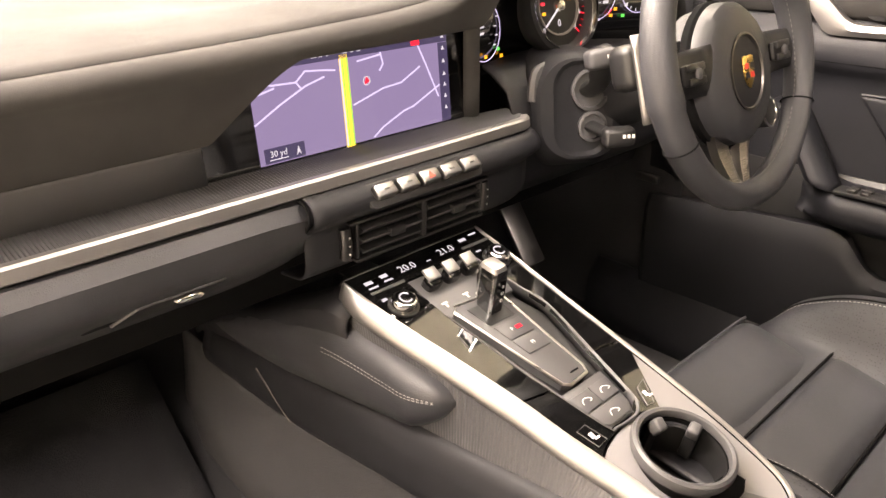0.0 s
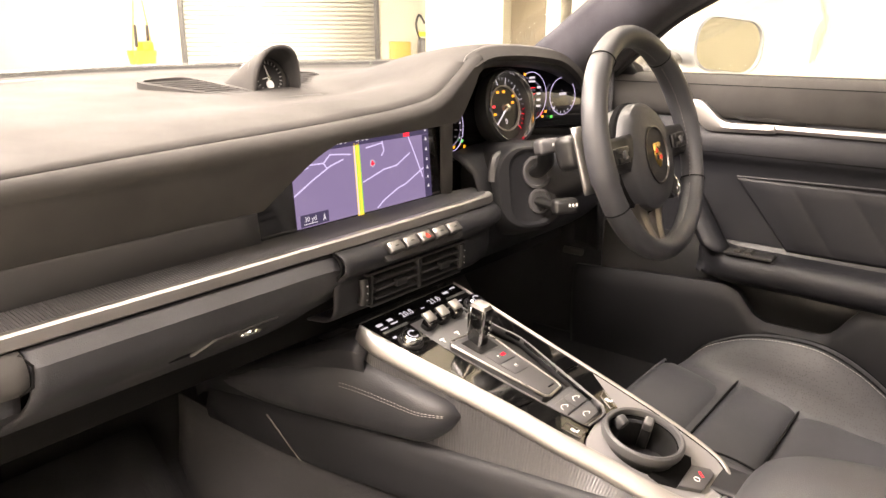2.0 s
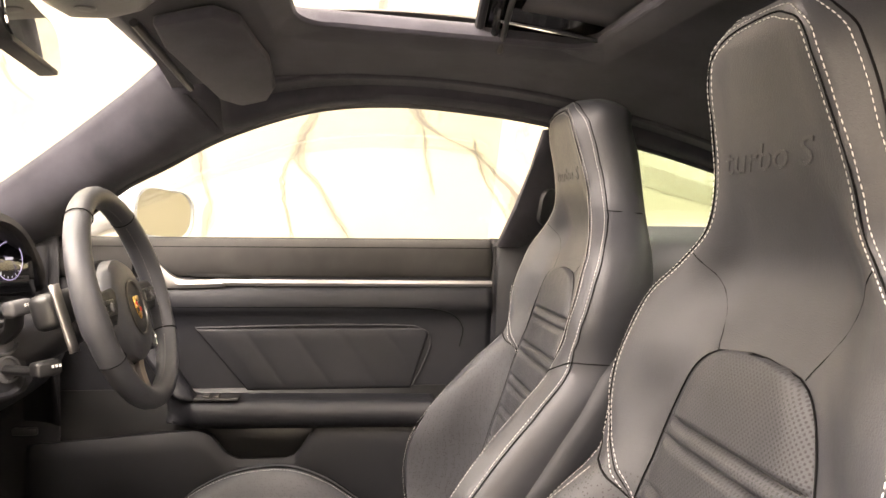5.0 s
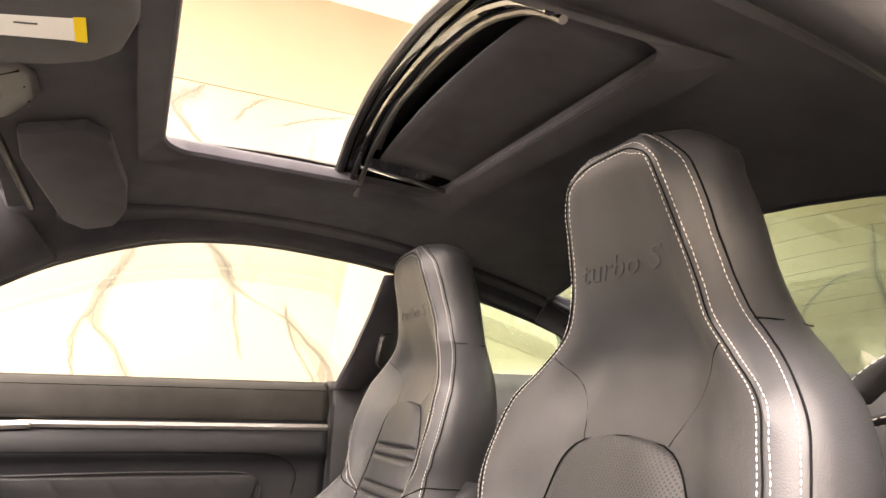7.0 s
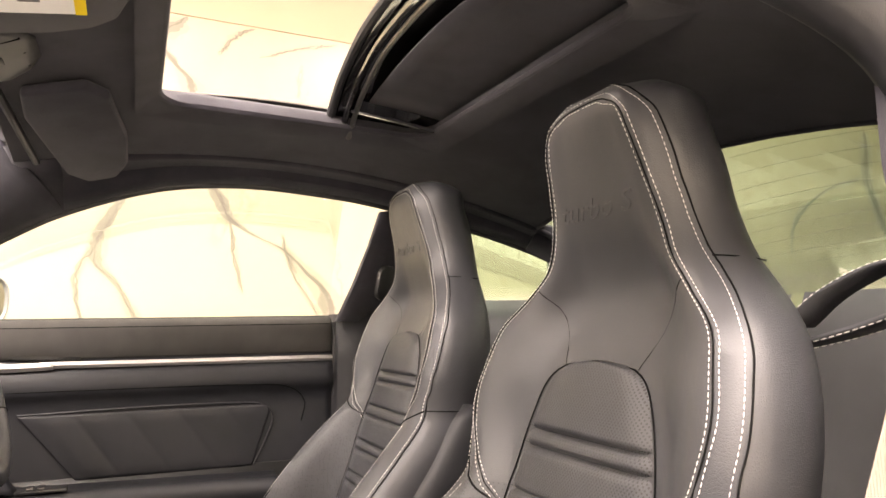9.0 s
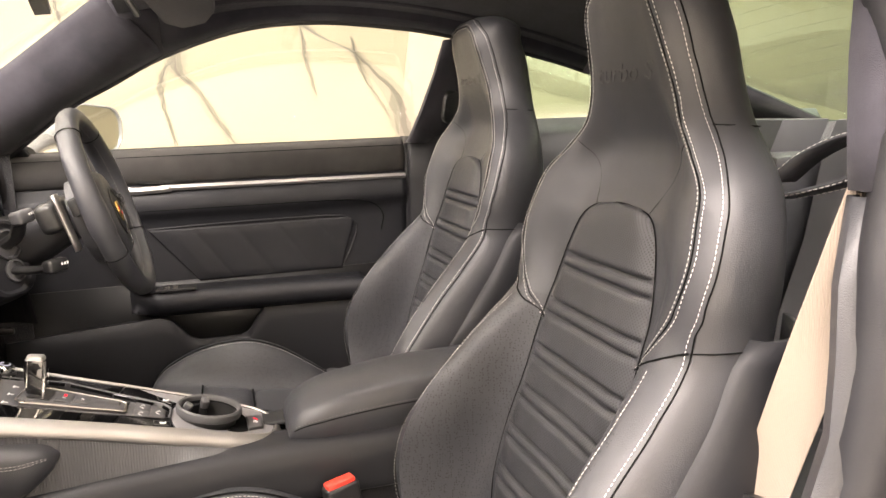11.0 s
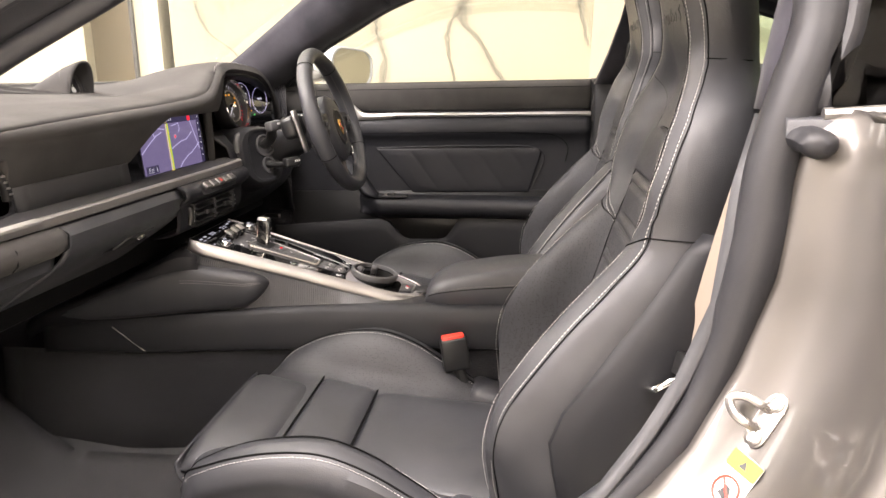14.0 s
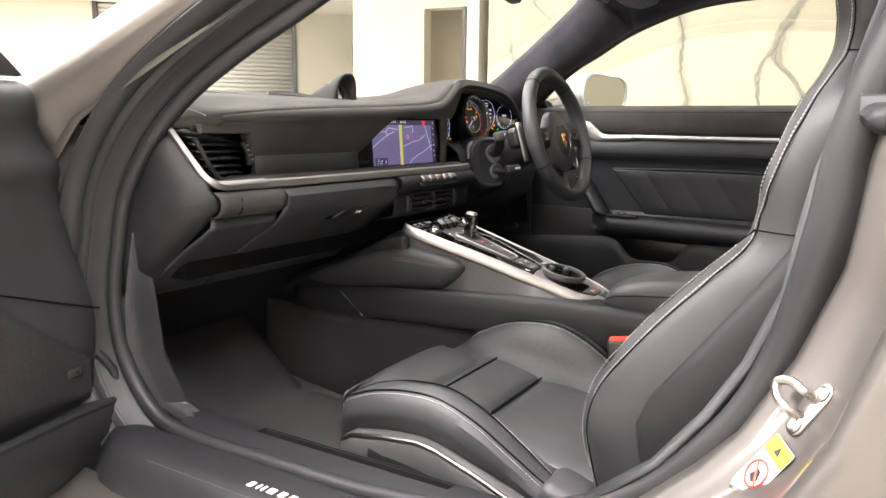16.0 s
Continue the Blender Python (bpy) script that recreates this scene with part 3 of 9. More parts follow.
for i in range(len(xs) - 1):
    for j in range(len(ys) - 1):
        cx, cy = (xs[i] + xs[i + 1]) / 2, (ys[j] + ys[j + 1]) / 2
        if HOLE[0] < cx < HOLE[1] and HOLE[2] < cy < HOLE[3]:
            continue
        bm.faces.new((vg[i, j], vg[i + 1, j], vg[i + 1, j + 1], vg[i, j + 1]))
part("headliner", bm, M_SUEDE, car, "black suede headliner with a sunroof opening")
# rounded rim of the opening
ring = []
w, h = HOLE[1] - HOLE[0], HOLE[3] - HOLE[2]
cx, cy = (HOLE[0] + HOLE[1]) / 2, (HOLE[2] + HOLE[3]) / 2
for grow, up in ((0.03, -0.002), (0.012, -0.003), (-0.002, -0.002), (-0.006, 0.004), (0.002, 0.02), (0.02, 0.035), (0.05, 0.045)):
    ring.append([(cx + px, cy + py, zroof(cx + px, cy + py) + up) for px, py in rounded(w + 2 * grow, h + 2 * grow, 0.05, 8)])
part("sunroof_rim", sheet(ring, closed_u=True), M_SUEDE, car)
corner = []
for grow in (-0.004, 0.03):
    corner.append([(cx + px, cy + py, zroof(cx + px, cy + py) - 0.001) for px, py in rounded(w + 2 * grow, h + 2 * grow, 0.05 if grow < 0 else 0.002, 8)])
part("sunroof_corner_trim", sheet(corner, closed_u=True), M_SUEDE, car)

# sliding lid, pushed back and raised, arched down to its side edges
def lid_z(x, y):
    u = min(1.0, abs(x + 0.03) / 0.325)
    return zroof(x, y) + 0.002 + (0.060 + 0.02 * (y + 0.70)) * (1 - u**3.2)


LX = [-0.355, -0.35, -0.34, -0.32, -0.28, -0.2, -0.1, 0.0, 0.1, 0.2, 0.24, 0.27, 0.285, 0.295]
lid = part("sunroof_lid", sheet([[(x, y, lid_z(x, y) + 0.012) for x in LX] for y in np.linspace(-1.15, -0.688, 14)]), M_GLOSS, car, "dark sliding sunroof panel, half open", solid=0.012)
for dy, dz, r, mat in ((0.690, 0.004, 0.0075, M_RUBBER), (0.712, -0.010, 0.006, M_GLOSS), (0.724, -0.016, 0.0045, M_DARKMETAL)):
    part("lid_seal" if r > 0.007 else "lid_frame_rail", tube(cr([(x, -dy, lid_z(x, -dy) + dz) for x in LX], 50), r, 8), mat, lid)
part("lift_arm", tube([(0.236, -0.862, zroof(0.236, -0.862) + 0.004), (0.240, -0.80, zroof(0.24, -0.80) + 0.008), (0.245, -0.715, zroof(0.245, -0.715) + 0.012)], [0.008, 0.007, 0.006], 8, flat=0.5), M_CHROME, car, "bright metal sunroof lift arm")
part("wind_blind", sheet([[(x, y, zroof(x, y) + 0.030) for x in np.linspace(-0.318, 0.238, 11)] for y in np.linspace(-0.93, -0.745, 6)]), M_SUEDE, car, "black suede sunroof blind", solid=0.004)
# roof skin
bm = bmesh.new()
xs2 = sorted(set([SKIN[0], SKIN[1]] + list(np.linspace(-0.56, 0.56, 21))))
ys2 = sorted(set(ys + [SKIN[2], SKIN[3]]))
vg = {(i, j): bm.verts.new((x, y, zroof(x, y) + 0.055 - 0.03 * (abs(x) / 0.56) ** 4)) for i, x in enumerate(xs2) for j, y in enumerate(ys2)}
for i in range(len(xs2) - 1):
    for j in range(len(ys2) - 1):
        cx2, cy2 = (xs2[i] + xs2[i + 1]) / 2, (ys2[j] + ys2[j + 1]) / 2
        if SKIN[0] < cx2 < SKIN[1] and SKIN[2] < cy2 < SKIN[3]:
            continue
        bm.faces.new((vg[i, j], vg[i + 1, j], vg[i + 1, j + 1], vg[i, j + 1]))
part("roof_skin", bm, M_PAINT, car, "silver painted roof panel", solid=0.004)

for s in (1, -1):
    win = [flip(p, s) for p in cr(WIN, 60)]
    scr = [flip(p, s) for p in cr(SCREEN, 24)]
    # windscreen pillar: from the screen's edge over a rounded trim to the side window line
    lower = [flip(p, s) for p in cr(WIN[:4], 24)]
    rows = []
    for a, b in zip(scr, lower):
        mid = (a + b) / 2 + Vector((-s * 0.03, -0.012, -0.012))
        rows.append(cr([a + Vector((0, 0.004, 0.004)), a * 0.72 + b * 0.28 + Vector((-s * 0.026, -0.008, -0.01)), mid, a * 0.25 + b * 0.75 + Vector((-s * 0.024, -0.01, -0.01)), b], 9))
    part("pillar_trim", sheet(rows), M_SUEDE, car, "black suede windscreen pillar trim", solid=0.008)
    # roof rail between the side glass and the headliner
    upper = [flip(p, s) for p in cr(WIN[3:], 40)]
    rows = []
    for p in upper:
        e = Vector((s * EDGE, max(REAR_Y - 0.06, min(-0.205, p.y)), 0))
        e.z = zroof(EDGE, e.y)
        q = Vector((s * 0.515, (p.y + e.y) / 2, (p.z + e.z) / 2 + 0.012))
        rows.append([p, (p + q) / 2 + Vector((-s * 0.006, 0, -0.002)), q, (q + e) / 2 + Vector((0, 0, 0.004)), e])
    part("roof_rail_trim", sheet(rows), M_SUEDE, car, solid=0.008)
    # front corner of the headliner, down to the pillar
    e0 = Vector((s * EDGE, -0.205, zroof(EDGE, -0.205)))
    p0 = lower[-1]
    e1 = Vector((s * EDGE, p0.y, zroof(EDGE, p0.y)))
    q0 = Vector((s * 0.515, p0.y, (p0.z + e1.z) / 2 + 0.012))
    m0 = scr[-1] * 0.5 + p0 * 0.5 + Vector((-s * 0.02, 0, 0.0))
    tiny = Vector((0, 0.0015, 0))
    part("roof_corner_trim", sheet([[scr[-1], m0, p0 + tiny * 2], [e0, (e0 + m0 + q0) / 3, p0 + tiny], [e1, q0, p0]]), M_SUEDE, car, solid=0.008)
    # side glass rubber line along the roof
    part("window_seal", tube([p + Vector((s * 0.006, 0, -0.003)) for p in win], 0.008, 8), M_RUBBER, car)
# header over the windscreen
rows = []
for k in range(15):
    x = -0.47 + 0.94 * k / 14
    y0 = -0.185 - 0.035 * (1 - (x / 0.47) ** 2) + 0.05 * (1 - (x / 0.47) ** 2)
    rows.append([(x, y0, 1.19 + 0.022 * (1 - (x / 0.47) ** 2)), (x, y0 - 0.02, 1.182 + 0.03 * (1 - (x / 0.47) ** 2)), (x, -0.206, zroof(x * 0.96, -0.206) + 0.001)])
part("header_trim", sheet(rows), M_SUEDE, car, solid=0.006)

# windscreen
rows = []
for k in range(17):
    u = -1 + 2 * k / 16
    row = []
    for j, p in enumerate(cr(SCREEN, 12)):
        bow = 1 - u * u
        v = j / 11
        row.append((p[0] * u, p[1] + bow * (0.30 * (1 - v) + 0.015 * v), p[2] + bow * 0.022 * v + 0.004))
    rows.append(row)
screen_bm = sheet(rows)
windscreen = single("windscreen", screen_bm, M_GLASS, "clear laminated windscreen over the dashboard", "windscreen", kind="structure", solid=0.005)
windscreen.visible_shadow = False
low = [(0.645 * u, 0.30 + 0.30 * (1 - u * u) + 0.015, 0.905) for u in np.linspace(-1, 1, 31)]
part("screen_base_seal", tube(low, 0.014, 8, flat=0.8), M_RUBBER, car)
# scuttle and bonnet beyond the screen
rows = []
for u in np.linspace(-1, 1, 21):
    row = []
    for y, z in ((0.33, 0.885), (0.42, 0.872), (0.7, 0.83), (1.1, 0.76), (1.5, 0.66)):
        yy = y + 0.30 * (1 - u * u) * (1.5 - y) / 1.2
        row.append((0.70 * u, yy, z - 0.03 * u * u * (y > 0.5)))
    rows.append(row)
part("bonnet", sheet(rows), M_PAINT, car, "silver painted bonnet", solid=0.004)
for s in (1, -1):
    rows = []
    for y, zt, xo in ((1.6, 0.66, 0.80), (1.2, 0.80, 0.86), (0.8, 0.86, 0.88), (0.5, 0.875, 0.875), (0.3, 0.86, 0.86)):
        rows.append([flip(p, s) for p in cr([(0.69, y, zt - 0.03), (0.74, y, zt), (0.80, y, zt + 0.002), (xo, y, zt - 0.06), (xo + 0.03, y, zt - 0.2), (xo + 0.01, y, 0.35)], 12)])
    part("front_wing", sheet(rows), M_PAINT, car, "silver painted front wing", solid=0.004)

# driver's side and quarter glass, outer door skin behind the glass
glass_rows = []
for p in cr(WIN[:9], 40):
    v = Vector(p)
    glass_rows.append([v, v * 0.5 + Vector((0.672, v.y, 0.885)) * 0.5 + Vector((0.012, 0, 0)), Vector((0.695, v.y, 0.885))])
side_glass = single("window_1", sheet(glass_rows[:31]), M_GLASS, "clear side window of the driver's door, closed", "window", kind="structure", solid=0.004)
side_glass.visible_shadow = False
# rear quarter windows
for s, nm in ((1, "window_2"), (-1, "window_3")):
    q = [Vector((0.545, -0.90, 1.115)), Vector((0.548, -1.05, 1.084)), Vector((0.557, -1.25, 1.024)), Vector((0.575, -1.43, 0.945))]
    rows = [[flip(p, s), flip((p.x * 0.5 + (0.345 if s > 0 else 0.332), p.y, p.z * 0.5 + (0.465 if s > 0 else 0.438)), s), flip((0.685, p.y, 0.925) if s > 0 else (0.655, p.y, 0.872), s)] for p in [Vector(c) for c in cr(q, 14)]]
    g = single(nm, sheet(rows), M_TINT if s > 0 else M_DARKGLASS, "tinted rear quarter window of the coupe", "window", kind="structure", solid=0.004)
    g.visible_shadow = False
# rear glass
rows = []
for u in np.linspace(-1, 1, 15):
    rows.append([(0.47 * u, -1.20 - 0.02 * (1 - u * u), 1.085 + 0.06 * (1 - u * u)), (0.51 * u, -1.56 - 0.05 * (1 - u * u), 1.01 + 0.045 * (1 - u * u)), (0.55 * u, -1.95 - 0.08 * (1 - u * u), 0.88 + 0.03 * (1 - u * u))])
rear_glass = single("rear_window", sheet(rows), M_TINT, "green tinted heated rear window", "window", kind="structure", solid=0.004)
rear_glass.visible_shadow = False
for k in range(12):
    f = 0.06 + k * 0.075
    pts = []
    for u in np.linspace(-0.95, 0.95, 13):
        a, b = Vector((0.47 * u, -1.20 - 0.02 * (1 - u * u), 1.085 + 0.06 * (1 - u * u))), Vector((0.55 * u, -1.95 - 0.08 * (1 - u * u), 0.88 + 0.03 * (1 - u * u)))
        pts.append(a * (1 - f) + b * f + Vector((0, 0.0, 0.022 * math.sin(math.pi * f) - 0.003)))
    part("heating_wire", tube(pts, 0.00022, 4), M_DARKMETAL, rear_glass)
# rear pillars, rear bulkhead and shelf
for s in (1, -1):
    rows = []
    for a, b in (((0.548, -1.20, 1.04), (0.462, -1.19, 1.085)), ((0.565, -1.35, 0.985), (0.48, -1.33, 1.06)), ((0.62, -1.50, 0.93), (0.51, -1.58, 1.01)), ((0.66, -1.7, 0.90), (0.55, -1.95, 0.88))):
        rows.append([flip(a, s), flip([(p + q) / 2 for p, q in zip(a, b)], s) + Vector((-s * 0.015, 0, 0.004)), flip(b, s)])
    part("rear_pillar_trim", sheet(rows), M_SUEDE, car, "black suede rear pillar trim", solid=0.01)
    # rear side wall below the quarter window
    rows = []
    for y, x0 in ((-0.86, 0.66), (-1.0, 0.655), (-1.2, 0.64), (-1.5, 0.62), (-1.95, 0.60)):
        rows.append([flip(p, s) for p in cr(([(x0 + 0.03, y, 0.925), (x0 + 0.005, y, 0.90), (x0 - 0.01, y, 0.86)] if s > 0 else [(x0 - 0.006, y, 0.868), (x0 - 0.016, y, 0.860), (x0 - 0.022, y, 0.84)]) + [(x0 - 0.02, y, 0.7), (x0 - 0.03, y, 0.45), (x0 - 0.03, y, 0.22)], 12)])
    part("rear_side_panel", sheet(rows), M_LEATHER, car, "black leather rear side panel", solid=0.012)
    rows = []
    for y, z in ((-1.405, 0.96), (-1.33, 0.985), (-1.25, 1.028)):
        rows.append([flip((0.545, y, z + 0.008), s), flip((0.62, y - 0.05, z - 0.04), s), flip((0.69, y - 0.08, 0.925), s)])
    part("quarter_end_trim", sheet(rows), M_SUEDE, car, solid=0.01)
part("rear_shelf", sheet([[(x, y, 0.86 + 0.03 * min(1, max(0, (-1.45 - y) / 0.5))) for x in np.linspace(-0.6, 0.6, 9)] for y in np.linspace(-1.42, -1.98, 8)]), M_CARPET, car, solid=0.01)
part("roof_rear_trim", sheet([[(0.46 * u, REAR_Y + 0.004, zroof(0.46 * u, REAR_Y)), (0.47 * u, REAR_Y - 0.02, 1.083 + 0.06 * (1 - u * u))] for u in np.linspace(-1, 1, 11)]), M_SUEDE, car, solid=0.008)

# floor pan, tunnel sides and footwells
bm = sheet([[(x, y, z) for x in np.linspace(-0.64, 0.64, 9)] for y, z in ((-1.6, 0.30), (-1.0, 0.26), (-0.75, 0.215), (0.15, 0.215), (0.34, 0.24), (0.52, 0.40), (0.60, 0.62), (0.60, 0.86))])
part("floor_carpet", bm, M_CARPET, car, "black carpet on the floor and footwell", solid=0.01)
for s in (1, -1):
    part("footwell_wall", sheet([[(s * 0.648, y, z) for y in (0.05, 0.25, 0.45, 0.66)] for z in (0.18, 0.4, 0.6, 0.9)] if s > 0 else [[(s * 0.66, y, z) for y in (0.30, 0.38, 0.5, 0.66)] for z in (0.18, 0.4, 0.6, 0.85)]), M_CARPET, car, "black footwell side wall", solid=0.01)
# near-black box added behind the dash to stop light showing through gaps
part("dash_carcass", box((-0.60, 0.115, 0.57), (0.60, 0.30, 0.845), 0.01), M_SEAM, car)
# ---- passenger side door opening: seals, jambs, sill ----
SEAL = [(-0.68, -0.17, 0.345), (-0.68, 0.03, 0.346), (-0.677, 0.12, 0.372), (-0.675, 0.185, 0.45), (-0.675, 0.20, 0.55), (-0.675, 0.178, 0.65), (-0.675, 0.152, 0.726), (-0.668, 0.097, 0.808), (-0.65, 0.032, 0.876), (-0.63, -0.057, 0.937), (-0.607, -0.16, 0.995), (-0.575, -0.29, 1.07), (-0.555, -0.43, 1.122), (-0.55, -0.58, 1.138), (-0.552, -0.74, 1.128), (-0.568, -0.875, 1.075), (-0.600, -0.900, 0.976), (-0.622, -0.876, 0.890), (-0.630, -0.858, 0.822), (-0.638, -0.846, 0.735), (-0.645, -0.815, 0.617), (-0.660, -0.765, 0.522), (-0.670, -0.675, 0.435), (-0.676, -0.52, 0.372), (-0.677, -0.33, 0.347)]
seal = cr(SEAL, 150, closed=True)
mid = np.mean(np.array(SEAL), axis=0)


def grown(pts, out, dx, power=1.0):
    """The loop moved outward in its own plane and sideways."""
    res = []
    n = len(pts)
    for i in range(n):
        t = np.array(pts[(i + 2) % n]) - np.array(pts[i - 2])
        nrm = np.array([0.0, t[2], -t[1]])
        nrm /= np.linalg.norm(nrm) + 1e-9
        if nrm @ (np.array(pts[i]) - mid) < 0:
            nrm = -nrm
        f = min(1.0, max(0.0, (pts[i][1] + 0.80) / 0.35))
        res.append(Vector(pts[i]) + Vector(nrm * out * (0.55 + 0.45 * f)) + Vector((dx * (0.3 + 0.7 * f), 0, 0)))
    return res


part("door_seal", tube([Vector(p) for p in seal], [0.013 + min(1.0, max(0.0, (-0.45 - p[1]) / 0.3)) * (0.006 + 0.007 * min(1.0, max(0.0, (p[2] - 0.58) / 0.15))) for p in seal], 12, closed=True), M_RUBBER, car, "black rubber door seal round the opening")
rows = [grown(seal, 0.004, 0.004), grown(seal, 0.018, -0.012), grown(seal, 0.026, -0.03), grown(seal, 0.034, -0.048)]
part("seal_flange", sheet(rows, closed_u=True), M_RUBBER, car, solid=0.006)
part("outer_seal_lip", tube(grown(seal, 0.030, -0.036), 0.0055, 8, closed=True), M_RUBBER, car)
# the painted step ends where the rear quarter glass begins
behind = [i for i, p in enumerate(seal) if p[1] < -0.70 and p[2] > 0.84]
order = [i % len(seal) for i in range(max(behind) + 1, min(behind) + len(seal))]
rows = [[g[i] for i in order] for g in (grown(seal, 0.034, -0.046), grown(seal, 0.046, -0.056), grown(seal, 0.052, -0.075))]
fore = [k for k, i in enumerate(order) if seal[i][1] > -0.50 and (seal[i][2] > 0.50 or seal[i][1] > 0.10)]
aft = [k for k in range(len(order)) if k not in fore or (k + 1) not in fore]
part("jamb_step", sheet([[r[k] for k in fore] for r in rows]), M_RUBBER, car, "black weatherstrip on the front pillar", solid=0.004)
for run in ([k for k in aft if k <= min(fore)], [k for k in aft if k >= max(fore)]):
    if len(run) > 1:
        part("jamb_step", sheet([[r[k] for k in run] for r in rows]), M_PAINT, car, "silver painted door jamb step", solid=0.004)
# inner trim of the pillar below the windscreen, footwell side and rear pillar
part("footwell_side_trim", sheet([cr([(-0.672, y0, z), (-0.652, y0 + 0.02, z), (-0.61, 0.235, z), (-0.578, 0.34, z), (-0.57, 0.55, z)], 14) for z, y0 in ((0.20, 0.10), (0.32, 0.105), (0.37, 0.122), (0.40, 0.145), (0.45, 0.176), (0.50, 0.188), (0.560, 0.192))]), M_SUEDE, car, "black suede footwell side trim", solid=0.008)

# shut face of the rear pillar and the rear wing
rows = []
for z, xe, ye, w in ((0.875, -0.636, -0.900, 0.4), (0.866, -0.645, -0.890, 0.8), (0.85, -0.648, -0.884, 0.95), (0.81, -0.650, -0.876, 1.0), (0.71, -0.653, -0.863, 1.1), (0.62, -0.662, -0.832, 1.15), (0.54, -0.676, -0.788, 1.15), (0.50, -0.688, -0.755, 1.1), (0.45, -0.70, -0.70, 1.0), (0.40, -0.71, -0.62, 0.9), (0.35, -0.715, -0.48, 0.8)):
    row = [(0.006, 0.006), (-0.010, -0.006), (-0.024, -0.027), (-0.055, -0.046), (-0.10, -0.052), (-0.145, -0.044), (-0.175, -0.034), (-0.19, -0.040), (-0.198, -0.07), (-0.22, -0.30)]
    rows.append(cr([(xe + dx * w, ye + dy * (w if dy > -0.2 else 1), z) for dx, dy in row], 30))
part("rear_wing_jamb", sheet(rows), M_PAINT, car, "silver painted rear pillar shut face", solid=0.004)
rows = []
for y, zz in ((-0.93, 0.868), (-1.0, 0.872), (-1.2, 0.88), (-1.6, 0.88), (-2.0, 0.85)):
    rows.append([(-0.65, y, zz), (-0.72, y, zz - 0.008), (-0.81, y, zz - 0.045), (-0.88, y, zz - 0.14), (-0.93, y, zz - 0.3), (-0.92, y, 0.3)])
part("rear_wing", sheet([cr(r, 14) for r in rows]), M_PAINT, car, "silver painted rear wing", solid=0.004)
part("quarter_sill_chrome", tube([(-0.652, -0.892, 0.872), (-0.66, -1.05, 0.878), (-0.67, -1.4, 0.89)], 0.006, 8), M_SILVER, car)
part("pillar_rubber_cover", sheet([[(x0, y0 + 0.01, z), (x0 - 0.014, y0 - 0.002, z), (x0 - 0.020, y0 - 0.012, z), (x0 - 0.018, y0 - 0.024, z)] for z, x0, y0 in ((0.872, -0.625, -0.885), (0.90, -0.620, -0.890), (0.95, -0.606, -0.908), (1.0, -0.592, -0.918), (1.05, -0.575, -0.905))]), M_RUBBER, car, solid=0.006)
# door stop buffer
bm = tube(cr([(-0.632, -0.868, 0.852), (-0.650, -0.878, 0.850), (-0.668, -0.884, 0.846), (-0.682, -0.888, 0.842)], 12), [0.013, 0.015, 0.017, 0.018, 0.019, 0.018, 0.0175, 0.018, 0.0185, 0.0175, 0.014, 0.006], 12, flat=0.75)
part("rubber_buffer", bm, M_RUBBER, car, "moulded black rubber buffer on the pillar")
# striker
face_n = Vector((-0.54, 0.69, 0.48)).normalized()
up_j = Vector((0.03, -0.42, 0.90))
up_j = (up_j - face_n * up_j.dot(face_n)).normalized()
across = up_j.cross(face_n)
sp = Vector((-0.703, -0.8495, 0.585)) + face_n * 0.002
sm = axes(sp, across, up_j) @ Matrix.Diagonal((0.72, 0.80, 0.72, 1))
striker = part("door_striker", prism([(x * 0.9, y) for x, y in rounded(0.034, 0.074, 0.015)], sm, 0.004, 0.001), M_STEEL, car, "bare steel door striker with two bolts")
sm2 = sm
for v in (-0.024, 0.024):
    part("striker_bolt", lathe([(0.0115, 0.003), (0.0115, 0.007), (0.008, 0.008), (0.006, 0.006), (0.0, 0.006)], sm2 @ Matrix.Translation((0, v, 0)), 14, False), M_STEEL, striker)
part("striker_loop", tube(cr([sm2 @ Vector(p) for p in ((-0.002, -0.013, 0.002), (-0.010, -0.014, 0.020), (-0.028, -0.012, 0.029), (-0.042, 0.0, 0.032), (-0.028, 0.012, 0.029), (-0.010, 0.014, 0.020), (-0.002, 0.013, 0.002))], 30), 0.0045, 8), M_STEEL, striker)
# warning sticker on the jamb
st = axes(Vector((-0.7235, -0.8085, 0.516)) + Vector((-0.45, 0.66, 0.60)) * 0.003, across, Vector((0.06, -0.58, 0.76)))
sticker = part("warning_sticker", prism(rounded(0.036, 0.090, 0.003), st, 0.0006), M_WHITE, car, "white warning sticker with a yellow triangle field", smooth=False)
part("yellow_field", prism(rounded(0.0355, 0.018, 0.002), st @ Matrix.Translation((0, 0.0355, 0.0007)), 0.0003), M_YELLOW, sticker, smooth=False)
part("triangle", prism([(-0.005, -0.004), (0.005, -0.004), (0, 0.005)], st @ Matrix.Translation((0, 0.0355, 0.0011)), 0.0003), M_HARD, sticker, smooth=False)
ringpts = [st @ Vector((0.0135 * math.cos(a), 0.006 + 0.0135 * math.sin(a), 0.0012)) for a in np.linspace(0, 2 * math.pi, 25)[:-1]]
part("red_ring", tube(ringpts, 0.0013, 6, closed=True), M_RED, sticker)
part("red_bar", tube([st @ Vector((-0.0095, 0.0155, 0.0012)), st @ Vector((0.0095, -0.0035, 0.0012))], 0.0012, 6), M_RED, sticker)
part("pictogram", prism([(-0.006, 0.0), (-0.002, 0.011), (0.003, 0.010), (0.007, 0.002), (0.002, -0.003)], st @ Matrix.Translation((0, 0, 0.0008)), 0.0003), M_HARD, sticker, smooth=False)
